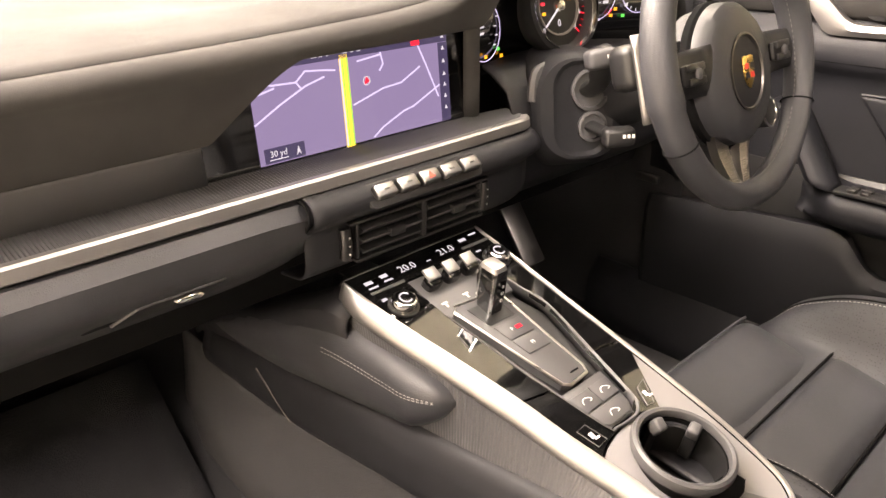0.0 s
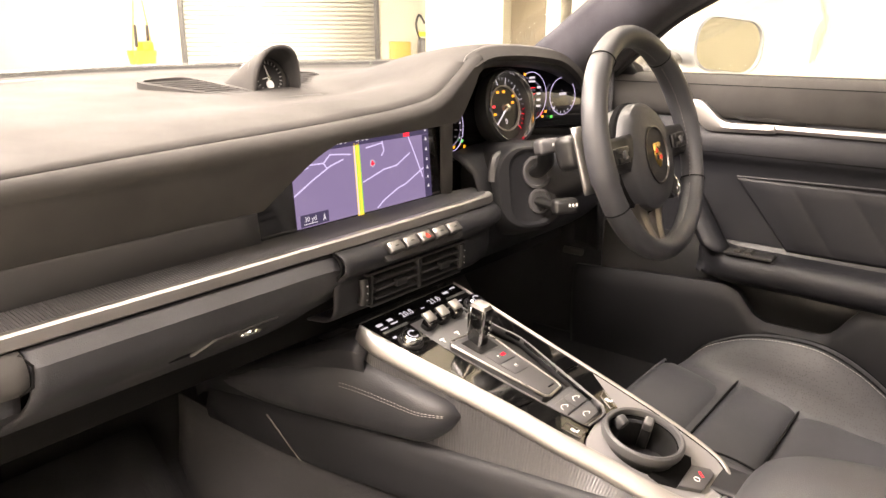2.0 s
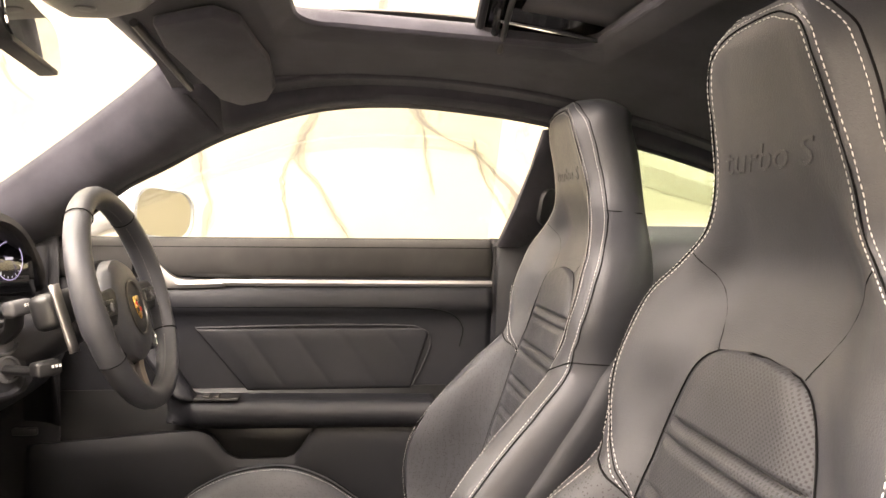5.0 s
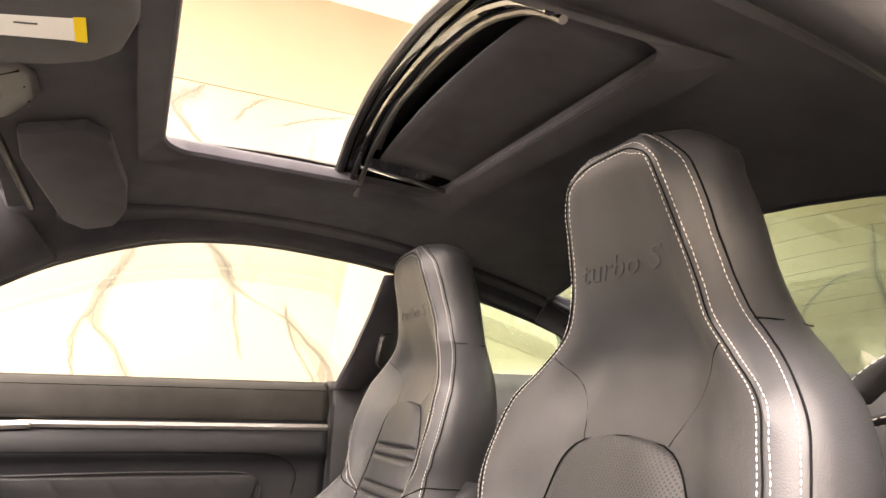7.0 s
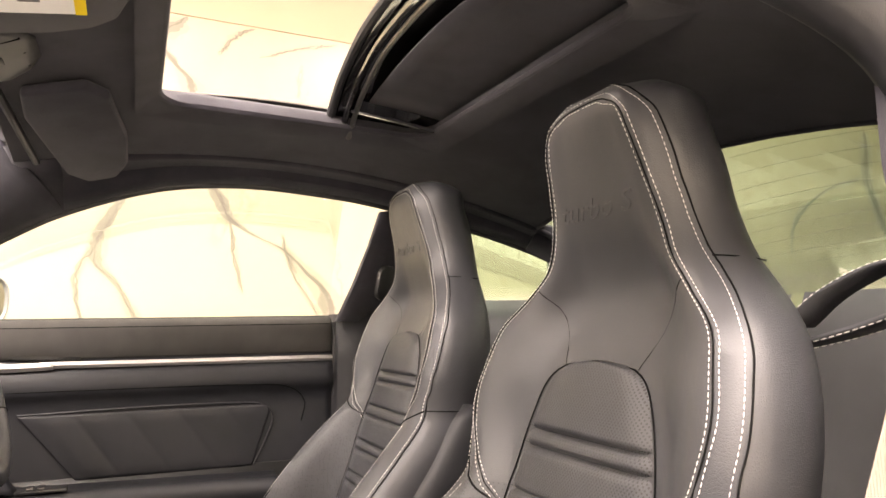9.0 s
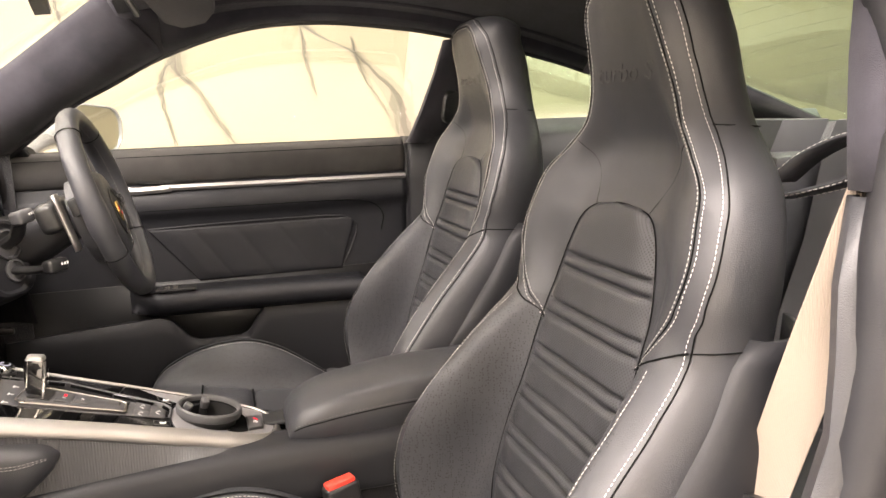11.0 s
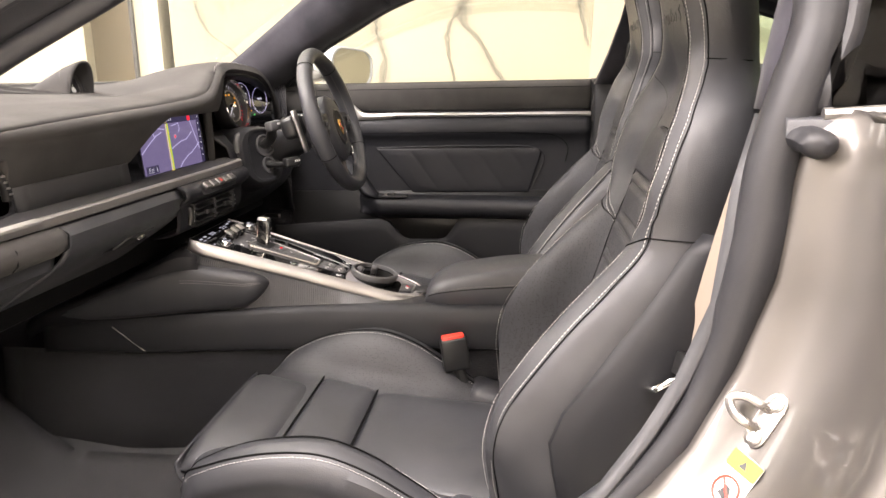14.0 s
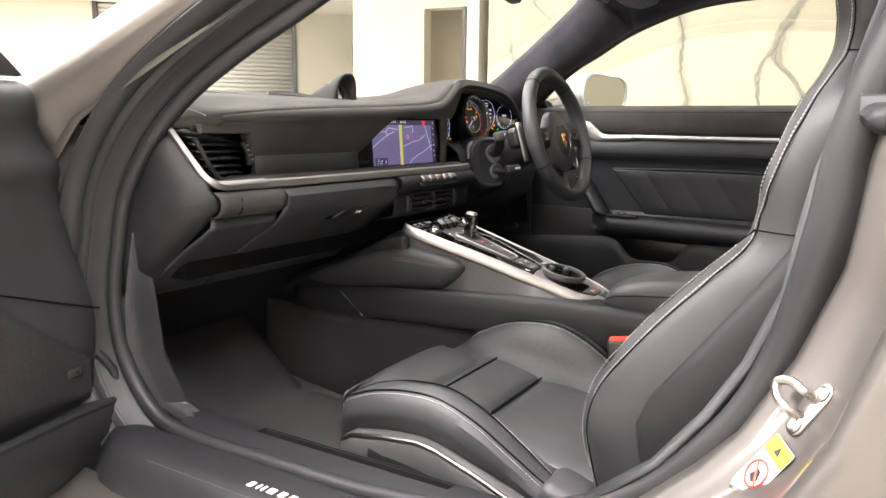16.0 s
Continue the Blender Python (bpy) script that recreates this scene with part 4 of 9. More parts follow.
for k in range(3):
    part("print_bar", prism([(-0.013, -0.038 + k * 0.007), (0.011 - 0.004 * k, -0.038 + k * 0.007), (0.011 - 0.004 * k, -0.0355 + k * 0.007), (-0.013, -0.0355 + k * 0.007)], st @ Matrix.Translation((0, 0, 0.0008)), 0.0003), M_HARD, sticker, smooth=False)

# sill: carpet well edge, black cover with an inset plate
def sill_section(y, i, j):
    f = max(0.0, (y - 0.02) / 0.11) ** 2 * 0.012
    return [(x, y, z + (f if z > 0.34 else 0)) for x, z in ((-0.578, 0.22), (-0.582, 0.30), (-0.586, 0.336), (-0.591, 0.347), (-0.598, 0.3505), (-0.622, 0.353), (-0.645, 0.353), (-0.668, 0.350))[i:j]]


SLOT = (-0.418, -0.062)
for y0, y1, i, j in ((-0.62, SLOT[0], 0, 8), (SLOT[1], 0.13, 0, 8), (SLOT[0], SLOT[1], 0, 5), (SLOT[0], SLOT[1], 5, 8)):
    part("sill_inner_trim", sheet([sill_section(y, i, j) + [(x + (0.0 if x < -0.59 else -0.006), yy, max(z - 0.012, 0.22)) for x, yy, z in reversed(sill_section(y, i, j))] for y in np.linspace(y0, y1, 8)], closed_u=True, caps=True), M_PLASTIC, car, "black plastic inner sill trim")
part("sill_slot", sheet([[(-0.597, y, 0.348 - d), (-0.599, y, 0.348 - d), (-0.600, y, 0.32 - d), (-0.602, y, 0.29), (-0.618, y, 0.29), (-0.620, y, 0.32), (-0.621, y, 0.350 - d), (-0.623, y, 0.350 - d)] for y, d in ((SLOT[0] - 0.002, 0.001), (SLOT[0], 0.001), (SLOT[1], 0.001), (SLOT[1] + 0.002, 0.001))]), M_HARD, car, "long dark slot in the sill trim", solid=0.002)
rows = []
for y in np.linspace(-0.74, 0.14, 22):
    e = 0.025 * max(0, (y - 0.05) / 0.09) ** 2
    rows.append(cr([(-0.688, y, 0.343), (-0.70, y, 0.347), (-0.735, y, 0.347), (-0.768 + e, y, 0.340), (-0.795 + e, y, 0.30), (-0.80 + e, y, 0.26)], 14))
sill = part("sill_cover", sheet(rows), M_PLASTIC, car, "black sill cover with a scuff plate", solid=0.006)
plate_m = axes(Vector((-0.748, -0.23, 0.3462)), (0, 1, 0), (-1, 0, -0.14))
part("scuff_plate", prism(rounded(0.50, 0.042, 0.008), plate_m @ Matrix.Rotation(math.pi, 4, "X"), 0.003, 0.001), M_GREY, sill, "grey scuff plate with pale lettering bars")
for k, (y0, wd) in enumerate(((-0.165, 0.010), (-0.179, 0.004), (-0.188, 0.004), (-0.203, 0.014), (-0.222, 0.012), (-0.24, 0.012), (-0.258, 0.012))):
    part("plate_mark", box((-0.7545, y0 - 0.017 - wd * 0.4, 0.3495), (-0.7425, y0 - 0.017 + wd * 0.4, 0.3512)), M_WHITE, sill, smooth=False)
rows = []
for y in np.linspace(-0.80, 0.45, 16):
    rows.append(cr([(-0.78, y, 0.30), (-0.83, y, 0.275), (-0.86, y, 0.22), (-0.85, y, 0.15), (-0.78, y, 0.12)], 10))
part("outer_sill", sheet(rows), M_PAINT, car, "silver painted outer sill", solid=0.004)
# silver front pillar: outer face and hinge face
rows = []
for p, q in zip([(-0.745, 0.30, 0.33), (-0.75, 0.30, 0.5), (-0.755, 0.285, 0.65), (-0.755, 0.26, 0.76), (-0.745, 0.185, 0.845), (-0.715, 0.085, 0.905), (-0.685, -0.015, 0.965), (-0.65, -0.14, 1.035), (-0.615, -0.27, 1.10), (-0.60, -0.42, 1.15)],
                [(-0.86, 0.37, 0.33), (-0.865, 0.37, 0.5), (-0.865, 0.36, 0.65), (-0.86, 0.34, 0.76), (-0.80, 0.26, 0.865), (-0.755, 0.15, 0.93), (-0.715, 0.04, 0.995), (-0.675, -0.10, 1.07), (-0.635, -0.235, 1.135), (-0.60, -0.40, 1.18)]):
    p, q = Vector(p), Vector(q)
    rows.append([p + Vector((0.006, -0.020, -0.006)), p, (p + q) / 2 + Vector((-0.012, -0.012, 0.004)), q, q + Vector((0.02, 0.06, 0.02))])
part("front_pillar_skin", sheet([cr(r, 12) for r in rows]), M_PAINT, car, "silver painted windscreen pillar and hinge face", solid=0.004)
part("hinge_rubber_cover", sheet([cr([(-0.70, 0.19, z), (-0.735, 0.225, z), (-0.755, 0.235, z), (-0.765, 0.27, z)], 8) for z in (0.70, 0.76, 0.80, 0.83)]), M_RUBBER, car, "black rubber cover at the hinge pillar", solid=0.012)
for z in (0.44, 0.66):
    part("door_hinge", obox(Matrix.Translation((-0.775, 0.30, z)), (0.07, 0.05, 0.06), 0.012), M_STEEL, car)

# driver's side sill and lower side wall under the closed door
rows = []
for y in np.linspace(-1.0, 0.2, 14):
    rows.append(cr([(0.60, y, 0.205), (0.607, y, 0.30), (0.622, y, 0.335), (0.66, y, 0.345), (0.70, y, 0.35), (0.72, y, 0.50), (0.73, y, 0.80)], 14))
part("driver_sill_trim", sheet(rows), M_PLASTIC, car, "black plastic sill trim under the closed door", solid=0.006)
# ---- dashboard ----
dash = thing("dashboard", "black leather dashboard with pale stitching and silver trim strip", "dashboard", (0, 0.2, 0.5))
LIP = [(-0.64, 0.056, 0.830), (-0.60, 0.046, 0.838), (-0.5, 0.026, 0.849), (-0.4, 0.014, 0.856), (-0.3, 0.006, 0.861), (-0.2, 0.001, 0.865), (-0.1, -0.002, 0.870), (0.0, -0.002, 0.877), (0.06, 0.002, 0.887), (0.11, 0.010, 0.910), (0.16, 0.022, 0.931), (0.21, 0.031, 0.941), (0.27, 0.036, 0.943), (0.35, 0.038, 0.940), (0.43, 0.038, 0.931), (0.49, 0.040, 0.909), (0.54, 0.044, 0.876), (0.575, 0.048, 0.845), (0.60, 0.055, 0.815)]


def lip(x):
    y, z = lerp_table(LIP, x)
    return float(y), float(z)


def screen_y(x):
    return 0.30 + 0.30 * (1 - (x / 0.645) ** 2)


def hump(x):
    """How far the instrument hood stands over the dash top."""
    return max(0.0, lip(x)[1] - 0.880)


rows = []
for x in np.linspace(-0.64, 0.60, 90):
    y0, z0 = lip(x)
    back = screen_y(max(-0.62, min(0.62, x)))
    h = hump(x)
    hood = min(1.0, h / 0.02)
    start = [(x, y0 + 0.013, z0 + 0.0055)] if x < 0.15 else [(x, y0 + 0.016, z0 - 0.016), (x, y0, z0 - 0.006), (x, y0 + 0.006, z0 + 0.004)]
    top = start + [(x, y0 + 0.03, z0 + 0.0105 - 0.002 * hood), (x, y0 + 0.09, max(z0 + 0.018, 0.862) * (1 - hood) + (z0 + 0.004) * hood), (x, y0 + 0.16, 0.884 + h * 0.80), (x, y0 + 0.25, 0.886 + 0.008 * (1 - min(1, abs(x) / 0.5) ** 2) + h * 0.30), (x, (y0 + 0.30 + back) / 2, 0.893 + 0.010 * (1 - min(1, abs(x) / 0.5) ** 2)), (x, back, 0.905 if abs(x) < 0.5 else 0.890)]
    rows.append(cr(top, 30))
part("top_pad", sheet(rows), M_DASH, dash, "black leather dash top", solid=0.004)
# stitched seam along the edge of the top pad
seam_path = [(x, lip(x)[0] + (0.0155 if x < 0.15 else 0.017), lip(x)[1] + (0.0068 if x < 0.15 else 0.0088)) for x in np.linspace(-0.62, 0.57, 200)]
part("stitching", thread(seam_path, [(0, -0.3, 1)] * 200, r=0.0006), M_PALETHREAD, dash, "pale stitching")
part("seam", tube([(p[0], p[1] - 0.003, p[2] - 0.0012) for p in seam_path], 0.0007, 5), M_SEAM, dash)
# airbag lid line on the top
def pad_z(x, y):
    y0, z0 = lip(x)
    return float(np.interp(y - y0, [0.013, 0.03, 0.09, 0.16, 0.25, 0.40], [z0 + 0.0055, z0 + 0.0105, max(z0 + 0.018, 0.862), 0.884, 0.886 + 0.008 * (1 - min(1, abs(x) / 0.5) ** 2), 0.893 + 0.010 * (1 - min(1, abs(x) / 0.5) ** 2)]))


lid_line = cr([(-0.54, 0.10, 0.0), (-0.46, 0.26, 0.0), (-0.36, 0.30, 0.0), (-0.24, 0.27, 0.0), (-0.20, 0.17, 0.0), (-0.225, 0.045, 0.0)], 50)
part("airbag_seam", tube([(p[0], p[1], pad_z(p[0], p[1]) - 0.0002) for p in lid_line], 0.0009, 5), M_SEAM, dash)

# face below the seam: rolls over the edge, falls to the flat band, and is cut back along a slant round the screen
def face_end(x):
    """Height at which the face stops."""
    if x < -0.525:
        return 0.822
    if x < -0.508:
        return 0.822 - 0.0395 * (x + 0.525) / 0.017
    if x < -0.205:
        return 0.7825
    if x < -0.150:
        return 0.7825 + (0.838 - 0.7825) * (x + 0.205) / 0.055
    if x < -0.125:
        return 0.838 + 0.0155 * math.sin((x + 0.150) / 0.025 * math.pi / 2)
    if x < 0.115:
        return 0.8535
    return 0.8535 + (lip(x)[1] - 0.016 - 0.8535) * min(1.0, (x - 0.115) / 0.055) ** 0.8


rows = []
for x in sorted(set(list(np.linspace(-0.632, 0.18, 70)) + list(np.linspace(-0.21, -0.12, 24)) + list(np.linspace(-0.53, -0.505, 10)))):
    y0, z0 = lip(x)
    drop = cr([(x, y0 + 0.0135, z0 + 0.0058), (x, y0 + 0.006, z0 + 0.0035), (x, y0 + 0.0005, z0 - 0.003), (x, y0 + 0.001, z0 - 0.012), (x, 0.018 + y0 * 0.4, 0.836), (x, 0.032, 0.812), (x, 0.047, 0.7825)], 48)
    ze = face_end(x)
    kept = [p for p in drop if p[2] > ze + 0.0008]
    last = np.array([x, float(np.interp(-ze, [-p[2] for p in drop], [p[1] for p in drop])), ze])
    idx = np.linspace(0, len(kept) - 1, 19)
    line_ = [kept[int(i)] * (1 - i % 1) + kept[min(int(i) + 1, len(kept) - 1)] * (i % 1) for i in idx] + [last, last + np.array([0, 0.004, -0.0015]), np.array([x, max(0.056, last[1] + 0.006), ze - 0.001])]
    rows.append(line_)
part("dash_face", sheet(rows), M_DASH, dash, "black leather dash face with a slanting cut beside the screen", solid=0.002)

# flat satin band, ribbed shelf, silver strip
part("flat_band", sheet([[(x, 0.0465, 0.7815), (x, 0.0475, 0.779), (x, 0.0435, 0.748)] for x in np.linspace(-0.50, -0.214, 10)]), M_GREY, dash, "dark satin trim band", solid=0.003)
rib_rows = []
N_RIB = 230
for k in range(N_RIB * 2 + 1):
    x = -0.60 + 0.775 * k / (N_RIB * 2)
    up = 0.0011 if k % 2 else 0.0
    bend = 0.006 * max(0, (x - 0.10) / 0.075) ** 2
    rib_rows.append([(x, 0.046 - bend, 0.7475), (x, 0.046 - bend, 0.7482 + up), (x, 0.020 - bend, 0.7448 + up), (x, 0.003, 0.7422 + up * 0.8)])
part("ribbed_shelf", sheet(rib_rows), M_GREY, dash, "finely ribbed dark trim shelf", smooth=False, solid=0.0)
strip_pts = [(-0.655, 0.075, 0.833), (-0.652, 0.060, 0.815), (-0.648, 0.038, 0.788), (-0.640, 0.014, 0.756), (-0.630, 0.003, 0.744), (-0.615, 0.0, 0.7395), (-0.58, 0.0, 0.738), (-0.4, 0.0, 0.737), (-0.2, 0.0, 0.737), (0.0, 0.0, 0.737), (0.13, 0.0, 0.738), (0.166, 0.002, 0.7385), (0.176, 0.010, 0.739)]
sp_path = cr(strip_pts, 120)
rows = []
for i, p in enumerate(sp_path):
    h = 0.0072
    if i < 26:
        h = 0.0045 + 0.0027 * i / 26
    t = Vector(sp_path[min(i + 1, 119)]) - Vector(sp_path[max(i - 1, 0)])
    t.normalize()
    up = Vector((0, 0, 1)) if i > 30 else Vector((0.72, -0.25, 0.42)).normalized()
    up = (up - t * up.dot(t)).normalized()
    out = up.cross(t) if up.cross(t).y < 0 else t.cross(up)
    p = Vector(p)
    rows.append([p + up * h - out * 0.006, p + up * h + out * 0.001, p + up * h * 0.7 + out * 0.0035, p - up * h * 0.7 + out * 0.0045, p - up * h + out * 0.002, p - up * h - out * 0.006])
part("silver_strip", sheet(rows, closed_u=True, caps=True), M_SILVER, dash, "satin silver trim strip")

# black glass with the centre screen
gl = [(-0.212, 0.748), (0.112, 0.748), (0.112, 0.8560), (-0.122, 0.8560), (-0.148, 0.842), (-0.205, 0.785), (-0.212, 0.783)]
def on_screen(x, z, lift=0.0):
    """A place on the slightly leaning screen."""
    return Vector((x, 0.047 + (z - 0.748) * 0.08 - lift, z))


def flat_on(poly, lift, depth=0.0006):
    bm = bmesh.new()
    a = [bm.verts.new(on_screen(x, z, lift)) for x, z in poly]
    b = [bm.verts.new(on_screen(x, z, lift - depth)) for x, z in poly]
    bm.faces.new(a)
    bm.faces.new(list(reversed(b)))
    for i in range(len(a)):
        k = (i + 1) % len(a)
        bm.faces.new((a[i], b[i], b[k], a[k]))
    return bm


def stroke(pts, w, lift, depth=0.0005):
    """A line of some width drawn on the screen."""
    out = None
    for (x0, z0), (x1, z1) in zip(pts, pts[1:]):
        d = Vector((x1 - x0, z1 - z0))
        n = Vector((-d.y, d.x)).normalized() * w / 2
        d = d.normalized() * w * 0.35
        q = flat_on([(x0 + n.x - d.x, z0 + n.y - d.y), (x0 - n.x - d.x, z0 - n.y - d.y), (x1 - n.x + d.x, z1 - n.y + d.y), (x1 + n.x + d.x, z1 + n.y + d.y)], lift, depth)
        out = q if out is None else join(out, q)
    return out


screen = part("screen_glass", flat_on(gl, 0.0, 0.006), M_GLOSS, dash, "black glass touchscreen showing a violet road map", smooth=False)
X0, X1, Z0, Z1 = -0.158, 0.088, 0.7505, 0.8475
part("map", flat_on([(X0, Z0), (X1, Z0), (X1, Z1), (X0 + 0.045, Z1), (X0 + 0.022, Z1 - 0.014), (X0, Z1 - 0.034)], 0.001), M_MAP, screen, "violet road map", smooth=False)


def mpos(u, v):
    return (X0 + (X1 - X0) * u, Z0 + (Z1 - Z0) * v)


part("status_bar", flat_on([mpos(0.17, 0.885), mpos(1, 0.885), mpos(1, 0.999), mpos(0.19, 0.999)], 0.0016), M_MAPDARK, screen, smooth=False)
part("side_bar", flat_on([mpos(0.945, 0.0), mpos(1, 0.0), mpos(1, 0.88), mpos(0.945, 0.88)], 0.0016), M_MAPDARK, screen, smooth=False)
ROADS = [[(0.0, 0.40), (0.12, 0.55), (0.24, 0.68), (0.33, 0.735)], [(0.02, 0.80), (0.09, 0.74), (0.2, 0.73), (0.22, 0.66)], [(0.2, 0.73), (0.245, 0.82), (0.33, 0.80), (0.385, 0.78)], [(0.0, 0.66), (0.1, 0.71)], [(0.46, 0.40), (0.62, 0.51), (0.72, 0.53), (0.83, 0.66)], [(0.6, 0.1), (0.72, 0.22), (0.78, 0.25), (0.94, 0.42)], [(0.83, 0.88), (0.87, 0.66), (0.93, 0.30)], [(0.62, 0.88), (0.63, 0.76), (0.61, 0.70)], [(0.5, 0.83), (0.62, 0.86)], [(0.55, 0.02), (0.6, 0.1)]]
for r in ROADS:
    part("map_road", stroke([mpos(*p) for p in r], 0.0016, 0.0016), M_ROADLINE, screen, smooth=False)
part("map_motorway", stroke([mpos(0.425, 0.0), mpos(0.43, 0.88)], 0.0105, 0.0016), M_ROADGOLD, screen, smooth=False)
for du, mat in ((-0.018, M_ROADLINE), (-0.006, M_ROADGREEN), (0.016, M_ROADGREEN)):
    part("map_lane", stroke([mpos(0.426 + du, 0.0), mpos(0.43 + du, 0.88)], 0.0011, 0.0021), mat, screen, smooth=False)
part("map_scale_box", flat_on([mpos(0.02, 0.015), mpos(0.2, 0.015), mpos(0.2, 0.16), mpos(0.02, 0.16)], 0.0021), M_MAPDARK, screen, smooth=False)
part("map_scale_line", stroke([mpos(0.04, 0.045), mpos(0.12, 0.045)], 0.0008, 0.0026), M_ICON, screen, smooth=False)
scm = lambda u, v: axes(on_screen(*mpos(u, v), 0.0026), (1, 0, 0), (0, 0.08, 1))  # noqa: E731
part("map_scale_text", words("30 yd", 0.0085, scm(0.08, 0.1), 0.0001), M_ICON, screen, smooth=False)
part("map_north_arrow", flat_on([mpos(0.16, 0.04), mpos(0.17, 0.07), mpos(0.18, 0.04), mpos(0.17, 0.13)], 0.0026), M_ICON, screen, smooth=False)
part("map_red_marker", flat_on([mpos(0.79, 0.895), mpos(0.835, 0.895), mpos(0.835, 0.99), mpos(0.79, 0.99)], 0.0021), M_ICONRED, screen, smooth=False)
ringm = [on_screen(mpos(0.535, 0.62)[0] + 0.0042 * math.cos(a), mpos(0.535, 0.62)[1] + 0.0042 * math.sin(a), 0.002) for a in np.linspace(0, 2 * math.pi, 17)[:-1]]
part("map_position_ring", tube(ringm, 0.0004, 4, closed=True), M_ICON, screen)
part("map_position", flat_on([mpos(0.522, 0.585), mpos(0.55, 0.61), mpos(0.535, 0.66)], 0.0022), M_ICONRED, screen, smooth=False)
for u, wd in ((0.28, 0.012), (0.315, 0.008), (0.35, 0.005), (0.43, 0.01), (0.47, 0.006), (0.50, 0.008)):
    a = mpos(u, 0.93)
    part("status_icon", flat_on([(a[0], a[1]), (a[0] + wd * 0.5, a[1]), (a[0] + wd * 0.5, a[1] + 0.0045), (a[0], a[1] + 0.0045)], 0.0022), M_ICON, screen, smooth=False)
for v in (0.93, 0.80, 0.66, 0.52, 0.40, 0.27, 0.14):
    a = mpos(0.972, v)
    part("side_icon", flat_on([(a[0] - 0.002, a[1]), (a[0] + 0.002, a[1]), (a[0], a[1] + 0.004)], 0.0022), M_ICON, screen, smooth=False)

# right hand cheek of the screen and shelf end
part("screen_cheek", sheet([cr([(0.111, 0.049, min(z, 0.868)), (0.116, 0.043, z), (0.126, 0.042, z), (0.133, 0.050, z), (0.136, 0.070, z)], 10) for k, z in enumerate((0.745, 0.78, 0.82, 0.86, 0.885))]), M_DASH, dash, "black leather cheek beside the screen", solid=0.004)

# passenger side outer vent
vent = thing("side_air_vent", "black slatted air vent at the dashboard's end", "air vent", (-0.57, 0.06, 0.78))
part("vent_box", sheet([[(-0.645, 0.05, 0.826), (-0.645, 0.09, 0.82), (-0.60, 0.095, 0.745)], [(-0.505, 0.055, 0.80), (-0.51, 0.095, 0.79), (-0.51, 0.095, 0.748)]]), M_HARD, vent, solid=0.004)
for k in range(6):
    z = 0.755 + k * 0.0115
    xl = -0.604 - 0.0048 * k * 1.25
    part("slat", sheet([[(xl, 0.036 + 0.003 * k, z + 0.0006), (xl, 0.064, z + 0.004)], [(-0.525 - 0.002 * k, 0.050, z), (-0.525 - 0.002 * k, 0.074, z + 0.004)]]), M_HARD, vent, solid=0.0022)
part("slider_tab", obox(Matrix.Translation((-0.572, 0.042, 0.7805)), (0.022, 0.012, 0.005), 0.002), M_HARD, vent)
wheel_bm = tube(cr([(-0.528, 0.046, 0.806), (-0.518, 0.044, 0.79), (-0.512, 0.046, 0.768)], 10), 0.0065, 10)
part("thumbwheel", wheel_bm, M_HARD, vent)
for k in range(4):
    part("thumbwheel_rib", obox(Matrix.Translation((-0.524 + 0.0035 * k, 0.0385, 0.80 - 0.008 * k)), (0.006, 0.003, 0.0028), 0.0008), M_SILVER, vent)
part("vent_frame", tube(cr([(-0.640, 0.030, 0.812), (-0.60, 0.028, 0.752), (-0.56, 0.036, 0.748), (-0.505, 0.048, 0.750), (-0.502, 0.05, 0.79), (-0.515, 0.048, 0.818)], 40), 0.004, 6), M_PLASTIC, vent)
part("end_roll", tube(cr([(-0.655, 0.075, 0.838), (-0.63, 0.048, 0.838), (-0.585, 0.034, 0.842)], 12), 0.010, 10), M_DASH, dash, "rolled leather corner")
part("end_stitching", thread([(-0.618, 0.026, 0.846), (-0.615, 0.05, 0.853), (-0.612, 0.09, 0.86)], [(0, -0.3, 1)] * 3, r=0.0008), M_THREAD, dash)

# lower roll under the strip, glovebox and knee panel
rows = []
for x in np.linspace(-0.632, -0.490, 14):
    rows.append(cr([(x, 0.012, 0.7275), (x, -0.004, 0.7265), (x, -0.013, 0.718), (x, -0.013, 0.704), (x, -0.004, 0.694), (x, 0.006, 0.689)], 14))
part("lower_roll", sheet(rows, caps=False), M_DASH, dash, "rolled leather edge above the glovebox", solid=0.003)
part("roll_gap", tube([(-0.495, -0.004, 0.692), (-0.488, -0.014, 0.70), (-0.486, -0.0145, 0.718), (-0.492, -0.006, 0.727)], 0.0012, 5), M_SEAM, dash)
part("roll_gap", tube([(-0.588, -0.004, 0.692), (-0.590, -0.014, 0.70), (-0.590, -0.0145, 0.718), (-0.590, -0.004, 0.727)], 0.0012, 5), M_SEAM, dash)
rows = []
for x in np.linspace(-0.632, -0.491, 12):
    rows.append(cr([(x, 0.008, 0.690), (x, 0.010, 0.675), (x, 0.030, 0.66), (x, 0.075, 0.632), (x, 0.14, 0.588), (x, 0.192, 0.546), (x, 0.20, 0.538), (x, 0.26, 0.535), (x, 0.52, 0.56)], 30))
part("knee_panel", sheet(rows), M_LEATHER, dash, "black panel under the dash end", solid=0.004)
rows = []
